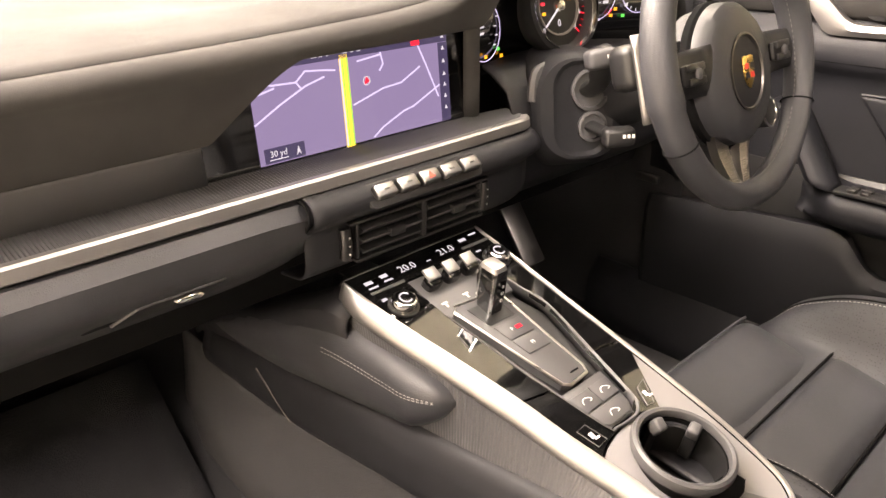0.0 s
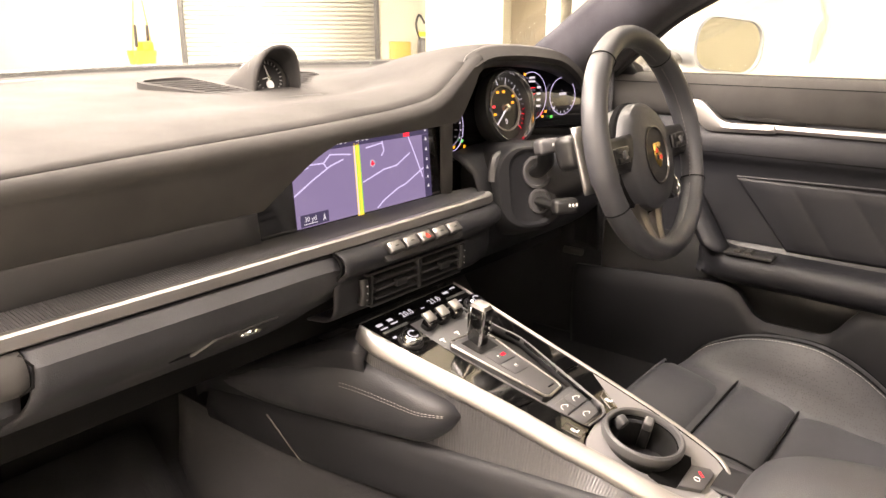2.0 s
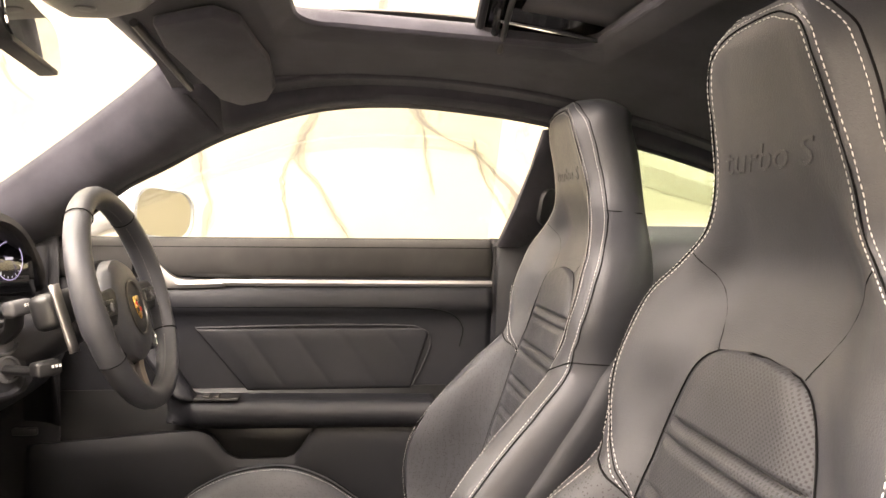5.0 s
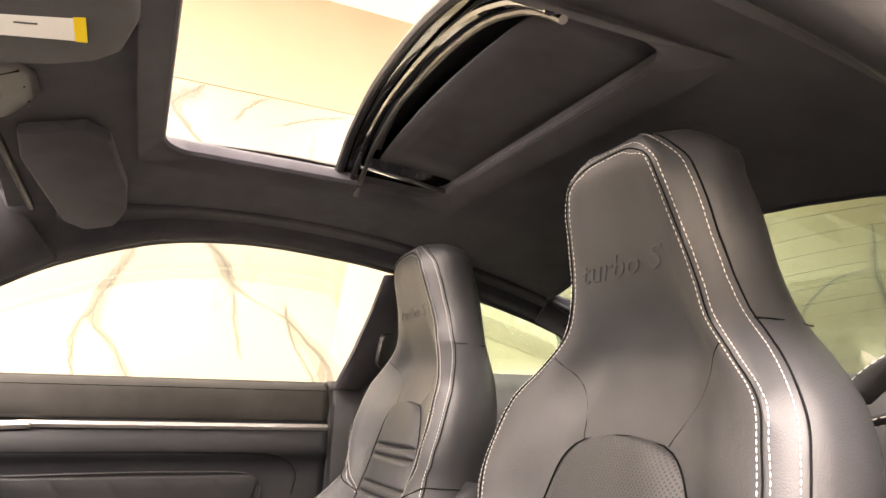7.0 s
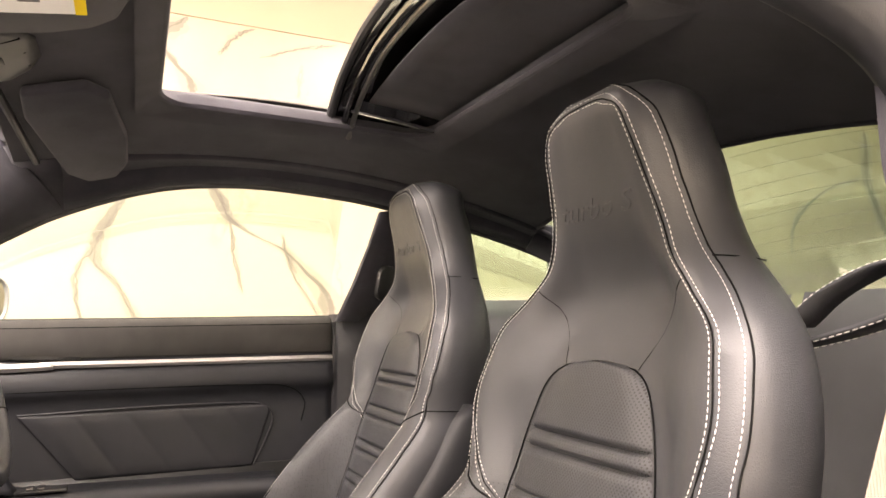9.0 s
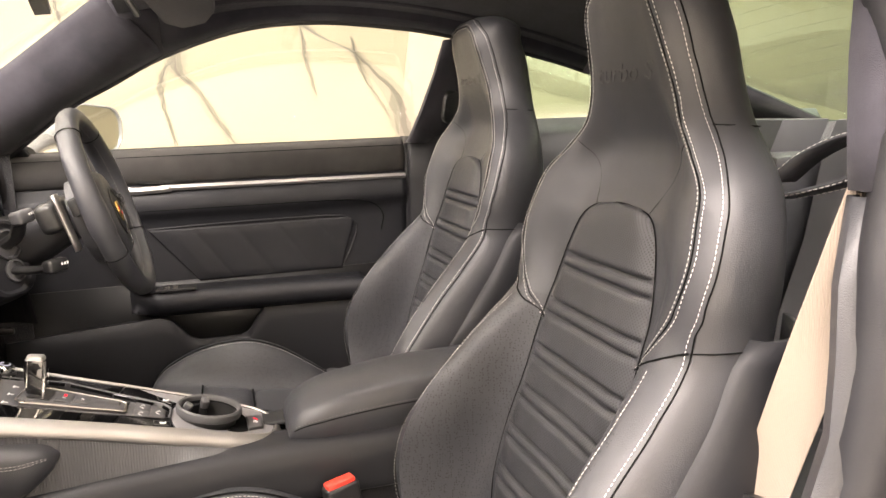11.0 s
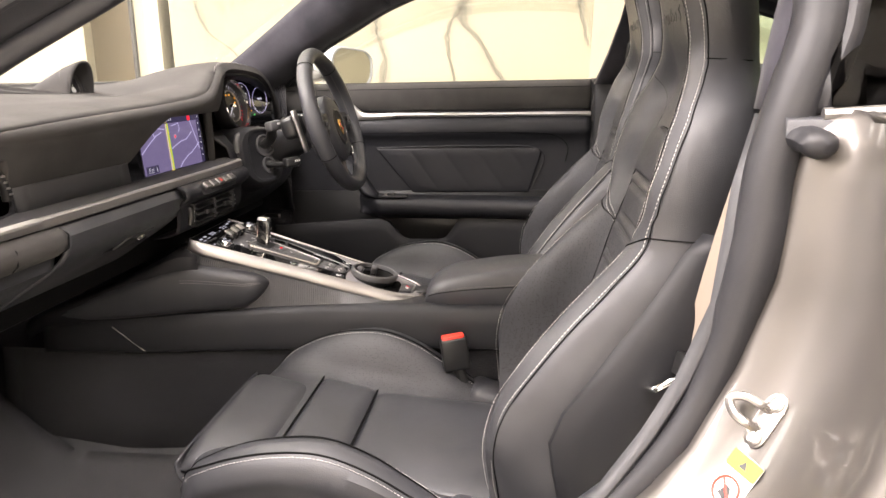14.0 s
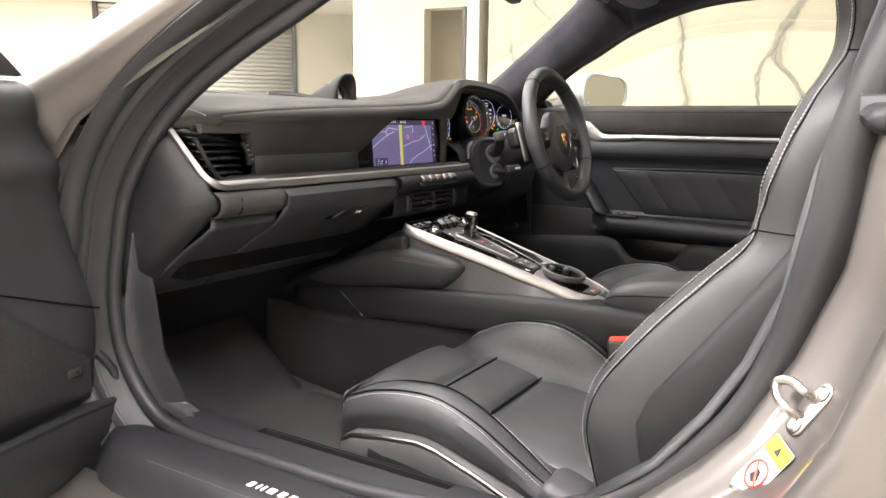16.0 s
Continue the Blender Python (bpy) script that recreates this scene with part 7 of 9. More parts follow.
part("cup_stand", lathe([(0.0430, -0.008), (0.0405, -0.014), (0.0395, -0.048)], cup_m, 44, False), M_HARD, cup)
part("ring_seam", tube([cup_m @ Vector((0.0402 * math.cos(a), 0.0402 * math.sin(a), -0.0040)) for a in np.linspace(0, 2 * math.pi, 41)[:-1]], 0.0008, 5, closed=True), M_SEAM, cup)
for a, hh in ((78, 0.024), (12, 0.020)):
    fg = cup_m @ Matrix.Rotation(radians(a), 4, "Z")
    part("spring_finger", obox(fg @ Matrix.Translation((0.0315, 0, -0.004)) @ Matrix.Rotation(radians(-22), 4, "Y"), (0.013, 0.0115, 0.015), 0.003, 3), M_GREY, cup, "grey spring finger")
    part("finger_stem", obox(fg @ Matrix.Translation((0.0345, 0, -0.024)), (0.006, 0.012, 0.032), 0.002), M_HARD, cup)
part("finger_spring", tube(cr([cup_m @ Vector((0.035 * math.cos(radians(a)), 0.035 * math.sin(radians(a)), -0.008)) for a in (68, 55, 40, 24)], 14), 0.0028, 6), M_PLASTIC, cup)
# ribbed deck round the cup, electric parking brake
deck = [(0.0948, -0.2130), (0.0575, -0.2735), (0.040, -0.2660), (0.020, -0.2630), (0.0, -0.2640), (-0.0250, -0.2690), (-0.0405, -0.2755)]
deck += [(x + (0.0012 if x < 0.03 else -0.0012), y + 0.0012 * (y < -0.39)) for x, y in ((-0.0345, -0.304), (-0.0275, -0.344), (-0.0195, -0.374), (-0.0115, -0.391), (-0.001, -0.401), (0.012, -0.4065), (0.030, -0.409), (0.055, -0.406), (0.074, -0.396), (0.087, -0.377), (0.0935, -0.338), (0.0962, -0.298), (0.0962, -0.250))]
CUP = (0.0200, -0.3165)


def deck_reach(a):
    """How far the deck goes from the cup's middle in a direction."""
    c, sn, best = math.cos(a), math.sin(a), 0.0
    for (x0, y0), (x1, y1) in zip(deck, deck[1:] + deck[:1]):
        ex, ey = x1 - x0, y1 - y0
        det = ex * sn - ey * c
        if abs(det) < 1e-9:
            continue
        u = (c * (y0 - CUP[1]) - sn * (x0 - CUP[0])) / det
        r = (ex * (y0 - CUP[1]) - ey * (x0 - CUP[0])) / det
        if -1e-6 <= u <= 1 + 1e-6 and r > best:
            best = r
    return best


rows = []
for a in sorted(list(np.linspace(0, 2 * math.pi, 120)[:-1]) + [math.atan2(y - CUP[1], x - CUP[0]) % (2 * math.pi) for x, y in deck]):
    r1 = deck_reach(a)
    r0 = min(0.0425, r1)
    rows.append([on_top(CUP[0] + math.cos(a) * r, CUP[1] + math.sin(a) * r, h) for r, h in ((r0, -0.012), (r0, 0.0), (r1, 0.0), (r1, -0.004))])
part("deck", sheet(rows, closed_v=True), M_DECK, con, "finely ribbed grey deck, lightened for its reflection", smooth=False)
# dark patch on the deck paints the shaded opening under the cup ring
part("cup_well", con_poly([(0.0520, -0.3470), (0.0560, -0.3600), (0.0395, -0.3670), (-0.0080, -0.3680), (-0.0190, -0.3520), (-0.0180, -0.3400)][::-1], 0.0002, 0.0012), M_SEAM, con, smooth=False)
pk = part("parking_brake_switch", con_poly([(0.0400, -0.3660), (0.0540, -0.3825), (0.0500, -0.3890), (0.0115, -0.3895), (-0.0075, -0.3685)][::-1], 0.0002, 0.0048, 0.0015), M_GREY, con, "parking brake switch with a red mark")
part("brake_red_mark", obox(cpose(0.0335, -0.3790, 0.0052) @ Matrix.Rotation(radians(-40), 4, "Z"), (0.0035, 0.0085, 0.0003)), M_ICONRED, pk, smooth=False)
part("brake_white_mark", tube([cpose(0.0215, -0.3785, 0.0053) @ Vector((0.0032 * math.cos(a), 0.0032 * math.sin(a), 0)) for a in np.linspace(0, 2 * math.pi, 15)[:-1]], 0.0006, 4, closed=True), M_WHITE, pk)

# console flanks
LOW = [(-0.82, 0.066), (-0.45, 0.062), (-0.30, 0.070), (-0.15, 0.088), (-0.05, 0.099), (0.10, 0.118), (0.30, 0.125)]
LEDGE = [(-0.82, 0.490), (-0.40, 0.488), (-0.27, 0.490), (-0.10, 0.487), (0.06, 0.479), (0.18, 0.470), (0.30, 0.462)]


def lowx(y, s=-1):
    """Half width of the console's lower body on one side."""
    return float(lerp_table(LOW, y)[0]) + (0.026 if s > 0 else 0.0)


def ledge(y):
    return float(lerp_table(LEDGE, y)[0])


PAD_TOP = [(-0.136, 0.546), (-0.130, 0.554), (-0.115, 0.563), (-0.06, 0.577), (0.027, 0.587), (0.10, 0.563), (0.20, 0.522), (0.28, 0.486)]
PAD_LOW = [(-0.136, 0.538), (-0.126, 0.522), (-0.11, 0.507), (-0.085, 0.492), (0.06, 0.481), (0.17, 0.472), (0.28, 0.466)]
for s in (1, -1):
    rows = []
    for k, y in enumerate(np.linspace(-0.40, 0.012 if s < 0 else -0.04, 241)):
        zt = ctop(y) - 0.0155
        b = abs(rail_out(s, y)) - 0.004
        if s < 0 and rail_out(s, y) > 0:
            b = -rail_out(s, y) - 0.004
        rib = 0.0006 * (k % 2)
        lx, zl = lowx(y, s) - 0.006, ledge(y)
        zl = min(zl, zt - 0.004)
        rows.append([(s * (b + (lx - b) * v + rib), y, zt + (zl + 0.002 - zt) * v) for v in (0.0, 0.3, 0.6, 1.0)])
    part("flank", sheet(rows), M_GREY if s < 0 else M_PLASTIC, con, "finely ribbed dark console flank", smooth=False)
    rows = []
    for y in np.linspace(-0.82, 0.30, 50):
        zl, lx = ledge(y), lowx(y, s)
        rows.append(cr([(s * (lx - 0.060), y, zl + 0.003), (s * (lx - 0.014), y, zl + 0.003), (s * (lx - 0.004), y, zl + 0.001), (s * (lx + 0.003), y, zl - 0.005), (s * (lx + 0.009), y, zl - 0.022), (s * (lx + 0.010), y, zl - 0.030), (s * (lx + 0.011), y, 0.435), (s * (lx + 0.009), y, 0.414), (s * (lx - 0.004), y, 0.409)], 22))
    part("lower_panel", sheet(rows), M_PLASTIC, con, "black lower console panel", solid=0.004)
    rows = [[(s * (lowx(y, s) - 0.004 + d), y, z) for d, z in ((0.0, 0.412), (0.002, 0.38), (0.012, 0.30), (0.03, 0.21))] for y in np.linspace(-0.82, 0.40, 30)]
    part("tunnel_carpet", sheet(rows), M_CARPET, con, "black carpet on the tunnel side", solid=0.004)
    # front cheek running forward under the dash
    rows = []
    for y, zt, xx in ((0.34, 0.466, 0.126), (0.30, 0.484, 0.128), (0.22, 0.514, 0.130), (0.14, 0.546, 0.131), (0.08, 0.575, 0.130), (0.045, 0.595, 0.128), (0.022, 0.606, 0.1255), (0.004, 0.6075, 0.1215), (-0.012, 0.600, 0.117)):
        rows.append(cr([(s * (xx - 0.05), y, zt + 0.003), (s * (xx - 0.018), y, zt), (s * (xx - 0.004), y, zt - 0.006), (s * xx, y, zt - 0.016), (s * (xx - 0.003), y, zt - 0.035), (s * (lowx(min(y, 0.3)) - 0.002), y, ledge(min(y, 0.3)) - 0.004)], 14))
    if s < 0:
        part("front_cheek", sheet(rows), M_PLASTIC, con, "black console cheek under the dash", solid=0.004)

    # stitched knee pad
    def pad_point(y, v, k2):
        f = min(1.0, (y + 0.136) / 0.05)
        zt, zb = float(lerp_table(PAD_TOP, y)[0]) - 0.004, float(lerp_table(PAD_LOW, y)[0])
        base = max(lowx(y), 0.104 + 0.11 * min(y, 0.03)) - 0.006
        bulge = 0.026 * math.sqrt(max(0.0, 1 - (1 - f) ** 2)) * (1.0 if y < 0.1 else 1 - 0.55 * (y - 0.1) / 0.17)
        return Vector((s * (base + bulge * k2), y, zt * (1 - v) + zb * v))

    rows = [cr([pad_point(y, v, k2) for v, k2 in ((0, 0.0), (0.05, 0.55), (0.16, 0.90), (0.30, 1.0), (0.6, 0.96), (0.9, 0.6), (1.0, 0.1))], 18) for y in np.linspace(-0.136, 0.27, 44)]
    if s < 0:
        part("knee_pad", sheet(rows, caps=True), M_LEATHER, con, "padded leather knee rest with pale stitching")
        for v in (0.30, 0.35):
            path = [pad_point(y, v, 1.0) + Vector((s * 0.0006, 0, 0)) for y in np.linspace(-0.126, 0.02, 44)]
            part("knee_pad_stitching", thread(path, [(s, 0, 0.2)] * 44, 0.003, 0.0048, 0.0005), M_PALETHREAD, con)
    part("panel_gap", tube([(s * 0.1345, 0.16, 0.463), (s * 0.130, 0.10, 0.412)], 0.0011, 5), M_DARKMETAL, con)

# armrest
arm = thing("armrest", "black leather centre armrest with pale seam", "armrest", (0.018, -0.6, 0.47))
ARM = [(-0.80, 0.570), (-0.61, 0.566), (-0.55, 0.560), (-0.485, 0.549), (-0.45, 0.537), (-0.432, 0.524), (-0.426, 0.512), (-0.424, 0.502)]


def arm_w(y):
    return 0.074 * min(1.0, 0.74 + 0.26 * math.sqrt(min(1.0, (-0.424 - y) / 0.05)))


AX = 0.018
rows = []
for y in sorted(set(list(np.linspace(-0.80, -0.424, 30)) + [-0.428, -0.4255]), reverse=True):
    w = arm_w(y)
    zt, zb = float(lerp_table(ARM, y)[0]) - 0.004, 0.487
    rows.append(cr([(AX + w * u, y, zb + (zt - zb) * v + d) for u, v, d in ((-0.94, 0, 0), (-1, 0.35, 0), (-0.99, 0.62, 0), (-0.90, 1, -0.007), (-0.72, 1, -0.001), (0, 1, 0.004), (0.72, 1, -0.001), (0.90, 1, -0.007), (0.99, 0.62, 0), (1, 0.35, 0), (0.94, 0, 0))], 40))
part("pad", sheet(rows, caps=True), M_LEATHER, arm, "padded black leather lid")
for s in (-1, 1):
    pts = []
    for y in np.linspace(-0.432, -0.79, 50):
        zt, zb = float(lerp_table(ARM, y)[0]) - 0.004, 0.487
        pts.append((AX + s * (arm_w(y) * 0.995 + 0.0004), y, zb + (zt - zb) * 0.56))
    part("pad_seam", tube(pts, 0.0009, 5), M_SEAM, arm)
    part("pad_stitching", thread([(p[0], p[1], p[2] + 0.004) for p in pts], [(s, 0, 0.3)] * 50, 0.003, 0.005, 0.0004), M_DARKTHREAD, arm)
part("box", box((AX - 0.066, -0.82, 0.38), (AX + 0.066, -0.43, 0.488), 0.008), M_PLASTIC, arm)
# ---- seats ----
# backrest by height: middle y, inset half width, front edge x and y, outer seam x and y, flank x and y, back y
BACK = [
    (0.3, -0.64, 0.15, 0.17, -0.575, 0.2, -0.59, 0.218, -0.64, -0.76),
    (0.355, -0.66, 0.158, 0.178, -0.572, 0.205, -0.586, 0.228, -0.64, -0.79),
    (0.41, -0.682, 0.16, 0.2, -0.566, 0.222, -0.58, 0.238, -0.63, -0.81),
    (0.46, -0.7, 0.16, 0.208, -0.566, 0.234, -0.58, 0.244, -0.63, -0.83),
    (0.51, -0.716, 0.153, 0.208, -0.58, 0.236, -0.595, 0.245, -0.645, -0.848),
    (0.56, -0.73, 0.145, 0.203, -0.612, 0.232, -0.63, 0.242, -0.68, -0.862),
    (0.61, -0.744, 0.137, 0.194, -0.652, 0.225, -0.67, 0.235, -0.715, -0.875),
    (0.66, -0.757, 0.129, 0.185, -0.698, 0.217, -0.716, 0.227, -0.76, -0.886),
    (0.705, -0.772, 0.118, 0.17, -0.742, 0.206, -0.756, 0.214, -0.8, -0.886),
    (0.73, -0.78, 0.122, 0.168, -0.753, 0.205, -0.763, 0.213, -0.8, -0.89),
    (0.78, -0.793, 0.118, 0.19, -0.762, 0.214, -0.776, 0.218, -0.812, -0.893),
    (0.83, -0.808, 0.088, 0.184, -0.777, 0.208, -0.792, 0.212, -0.828, -0.897),
    (0.87, -0.831, 0.078, 0.169, -0.792, 0.19, -0.808, 0.195, -0.842, -0.9),
    (0.9, -0.838, 0.074, 0.134, -0.806, 0.163, -0.822, 0.168, -0.852, -0.903),
    (0.93, -0.832, 0.064, 0.103, -0.815, 0.13, -0.833, 0.137, -0.86, -0.907),
    (0.97, -0.818, 0.055, 0.088, -0.815, 0.108, -0.834, 0.116, -0.86, -0.908),
    (1.02, -0.807, 0.05, 0.076, -0.805, 0.098, -0.826, 0.106, -0.852, -0.903),
    (1.055, -0.799, 0.045, 0.068, -0.797, 0.09, -0.818, 0.098, -0.844, -0.895),
    (1.08, -0.797, 0.035, 0.054, -0.796, 0.074, -0.812, 0.091, -0.838, -0.895),
    (1.096, -0.806, 0.025, 0.036, -0.805, 0.054, -0.818, 0.068, -0.835, -0.88),
    (1.104, -0.825, 0.01, 0.018, -0.825, 0.03, -0.832, 0.04, -0.84, -0.87),
]
# half width of the pleated panel by height
PANEL = [(0.374, 0.055), (0.40, 0.105), (0.44, 0.134), (0.48, 0.140), (0.53, 0.137), (0.60, 0.126), (0.66, 0.120), (0.71, 0.116), (0.74, 0.111), (0.77, 0.103), (0.795, 0.094), (0.812, 0.085), (0.824, 0.073), (0.831, 0.059), (0.8355, 0.040), (0.8375, 0.010)]


def back_section(z):
    """Half section of the backrest at a height, from the middle out and round to the back."""
    yc, a, p, yp, q, yq, o, yo, yr = [float(v) for v in lerp_table(BACK, z)]
    d = yp - yc
    return [(0, yc), (a * 0.55, yc + d * 0.02), (a, yc + d * 0.12), (a * 0.45 + p * 0.55, yc + d * 0.72), (p - 0.006, yp - 0.0016), (p + 0.004, yp - 0.0016), (q - 0.005, yq + 0.0022), (q + 0.001, yq - 0.003), (o, yo), (o * 0.955, yo * 0.55 + yr * 0.45), (o * 0.84, yr + 0.012), (o * 0.62, yr + 0.002), (0, yr)]


def back_ring(z, n=72):
    h = back_section(z)
    full = [(-x, y) for x, y in reversed(h[1:-1])]
    pts = [(x, y, 0.0) for x, y in h] + [(x, y, 0.0) for x, y in full]
    return [(p[0], p[1], z) for p in cr(pts, n, closed=True)]


FRONT = {}


def back_at(z, x):
    """The front surface of the backrest at a height and a distance from its middle."""
    k = round(z, 4)
    if k not in FRONT:
        c = np.array(cr([(px, py, 0.0) for px, py in back_section(z)[:10]], 80))
        top = int(np.argmax(c[:, 0])) + 1
        FRONT[k] = (c[:top, 0], c[:top, 1])
    return Vector((x, float(np.interp(abs(x), *FRONT[k])), z))


def back_normal(z, x):
    e = 0.004
    a = back_at(z, x + e) - back_at(z, x - e)
    b = back_at(z + e, x) - back_at(z - e, x)
    n = a.cross(b)
    return n.normalized() if n.y > 0 else -n.normalized()


# cushion by y: middle z, crest z, inset half width, crest x, outer x, lower z
CUSH = [(-0.138, 0.370, 0.352, 0.160, 0.182, 0.196, 0.318), (-0.150, 0.384, 0.378, 0.158, 0.192, 0.214, 0.322), (-0.17, 0.388, 0.404, 0.160, 0.203, 0.235, 0.338), (-0.19, 0.388, 0.418, 0.160, 0.209, 0.246, 0.356), (-0.24, 0.382, 0.440, 0.157, 0.213, 0.256, 0.376), (-0.30, 0.370, 0.452, 0.154, 0.212, 0.258, 0.384), (-0.36, 0.358, 0.451, 0.153, 0.210, 0.258, 0.380), (-0.42, 0.349, 0.428, 0.155, 0.209, 0.256, 0.360), (-0.48, 0.342, 0.388, 0.158, 0.207, 0.25, 0.336), (-0.53, 0.337, 0.352, 0.162, 0.206, 0.242, 0.305), (-0.58, 0.333, 0.336, 0.165, 0.205, 0.235, 0.27), (-0.66, 0.328, 0.330, 0.165, 0.20, 0.22, 0.25)][::-1]


def cush_section(y):
    zc, zb, a, b, o, zl = [float(v) for v in lerp_table(CUSH, y)]
    d = zb - zc
    return [(0, zc), (a * 0.6, zc), (a, zc + 0.10 * d), ((a + b) / 2, zc + d * 0.66), (b - 0.004, zb - 0.003), (b + 0.014, zb), (o - 0.009, zb - 0.011), (o, zb * 0.55 + zl * 0.45), (o - 0.012, zl), (o * 0.6, 0.262), (0, 0.258)]


def cush_ring(y, n=64):
    h = cush_section(y)
    full = [(-x, z) for x, z in reversed(h[1:-1])]
    return [(p[0], y, p[1]) for p in cr([(x, z, 0.0) for x, z in h] + [(x, z, 0.0) for x, z in full], n, closed=True)]


def cush_at(y, x):
    c = np.array(cr([(a, b, 0.0) for a, b in cush_section(y)[:8]], 80))
    top = int(np.argmax(c[:, 0])) + 1
    return Vector((x, y, float(np.interp(abs(x), c[:top, 0], c[:top, 1]))))


def two_tone(ob, test):
    """Gives the faces whose middle passes the test the perforated leather."""
    base = WORLD_M[ob]
    ob.data.materials.append(M_PERF)
    for f in ob.data.polygons:
        if test(base @ f.center):
            f.material_index = 1


TRIM_TOP = ((-0.150, 0.316, 0.185), (-0.160, 0.328, 0.222), (-0.18, 0.345, 0.246), (-0.21, 0.363, 0.259), (-0.27, 0.374, 0.262), (-0.33, 0.380, 0.262), (-0.36, 0.376, 0.262), (-0.43, 0.354, 0.262), (-0.48, 0.334, 0.262), (-0.54, 0.306, 0.262), (-0.62, 0.28, 0.262))


def seat_thing(label):
    seat = thing("sports_seat", label, "car seat", (0, -0.45, 0.22), group="front seats")
    zs = [0.30] + list(np.linspace(0.32, 1.08, 70)) + [1.09, 1.097, 1.101, 1.102]
    part("backrest", sheet([back_ring(z) for z in zs], closed_u=True, caps=True), M_LEATHER, seat, "black leather backrest with integrated headrest")
    two_tone(seat.children[0], lambda c: 0.39 < c.z < 0.70 and abs(c.x) < float(lerp_table(BACK, c.z)[2]) and c.y > -0.80)
    # pleated centre panel of the back
    grooves = []
    for g in (0.765, 0.703, 0.642, 0.585, 0.528, 0.472):
        grooves += [g, g - 0.017]

    def pad_w(z):
        return float(lerp_table(PANEL, z)[0])

    rows = []
    for z in sorted(set(list(np.linspace(0.374, 0.8375, 190)) + [g + e for g in grooves for e in (-0.0012, 0, 0.0012)])):
        w = pad_w(z)
        dip = max([math.exp(-(((z - g) / 0.0034) ** 2)) for g in grooves])
        swell = 0.0085 - 0.0075 * dip
        row = []
        for u in np.linspace(-1, 1, 25):
            edge = max(0.0, 1 - abs(u) ** 7)
            p = back_at(z, u * w)
            row.append((p.x, p.y + swell * edge + 0.0006 - 0.003 * (1 - edge), z))
        rows.append(row)
    pad = part("back_panel", sheet(rows), M_PERFBACK, seat, "perforated pleated leather centre panel")
    for g in grooves:
        w = pad_w(g) * 0.97
        pts = [(u * w, back_at(g, u * w).y + 0.0014, g) for u in np.linspace(-1, 1, 25)]
        part("pleat_stitching", thread([(a, b + 0.0008, c + 0.003) for a, b, c in pts], [(0, 1, 0)] * 25, 0.0026, 0.0042, 0.0004, 0.0002), M_SEAM, pad)
    edge = [back_at(z, pad_w(z)) + Vector((0.0005, 0.0012, 0)) for z in np.linspace(0.376, 0.8375, 90)]
    part("panel_seam", tube(edge + [Vector((-p.x, p.y, p.z)) for p in reversed(edge)], 0.0008, 5), M_SEAM, pad)

    def line(pts, n=60):
        return [back_at(p[0], p[1]) for p in cr([(z, x, 0.0) for z, x in pts], n)]

    def nrm(pts):
        return [back_normal(p.z, p.x) for p in pts]

    heights = [1.07, 1.05, 1.02, 0.99, 0.96, 0.93, 0.90, 0.87, 0.84, 0.80, 0.76, 0.735]
    for s in (-1, 1):
        # front panel edge: seam between two rows of stitching, over the shoulder and in to the waist
        run = [(1.0865, 0.0), (1.0855, s * 0.025), (1.081, s * 0.042)] + [(z, s * float(lerp_table(BACK, z)[2])) for z in heights] + [(0.71, s * 0.150), (0.69, s * 0.130), (0.675, s * 0.112)]
        for off, kind in ((0.0, "seam"), (-0.0042, "t"), (0.0048, "t")):
            pts = line([(z + (off * 0.8 if abs(x) < 0.045 and z > 1.0 else 0), x + s * off * (1 if abs(x) > 0.03 else 0)) for z, x in run], 130)
            ns = nrm(pts)
            if kind == "seam":
                part("seam", tube([p - n * 0.0002 for p, n in zip(pts, ns)], 0.0008, 5), M_SEAM, seat)
            else:
                part("stitching", thread(pts, ns, 0.0036, 0.0054, 0.00058), M_THREAD, seat, "white contrast stitching")
        # outer seam from the head down the whole flank
        run = [(1.1015, 0.0), (1.099, s * 0.03), (1.090, s * 0.058)] + [(z, s * float(lerp_table(BACK, z)[4])) for z in heights + [0.705, 0.66, 0.61, 0.56, 0.51, 0.46, 0.41, 0.37, 0.335]]
        pts = line(run, 180)
        part("seam", tube(pts, 0.0009, 5), M_SEAM, seat)
        pts = line([(z, x - s * 0.0048 * (1 if abs(x) > 0.03 else 0)) for z, x in run], 180)
        part("stitching", thread(pts, nrm(pts), 0.0036, 0.0054, 0.00058), M_THREAD, seat, "white contrast stitching")
        # row along the bolster's front edge
        pts = line([(z, s * float(lerp_table(BACK, z)[2])) for z in (0.70, 0.66, 0.61, 0.56, 0.51, 0.46, 0.41, 0.37)], 90)
        part("stitching", thread(pts, nrm(pts), 0.0036, 0.0054, 0.0005), M_THREAD, seat, "white contrast stitching")
        # seam between shoulder and lower bolster, from the waist out to the flank
        pts = line([(0.722, s * 0.203), (0.712, s * 0.180), (0.694, s * 0.145), (0.674, s * 0.108)], 30)
        part("seam", tube(pts, 0.0013, 5), M_SEAM, seat)
        # crease from the neck to the panel's corner
        pts = line([(0.910, s * 0.118), (0.888, s * 0.092), (0.862, s * 0.076), (0.832, s * 0.060)], 24)
        part("seam", tube([p - n * 0.0004 for p, n in zip(pts, nrm(pts))], 0.0008, 5), M_SEAM, seat)
        # seams across the flank at the waist and the neck
        for zz in (0.722, 0.928):
            r = [float(v) for v in lerp_table(BACK, zz)]
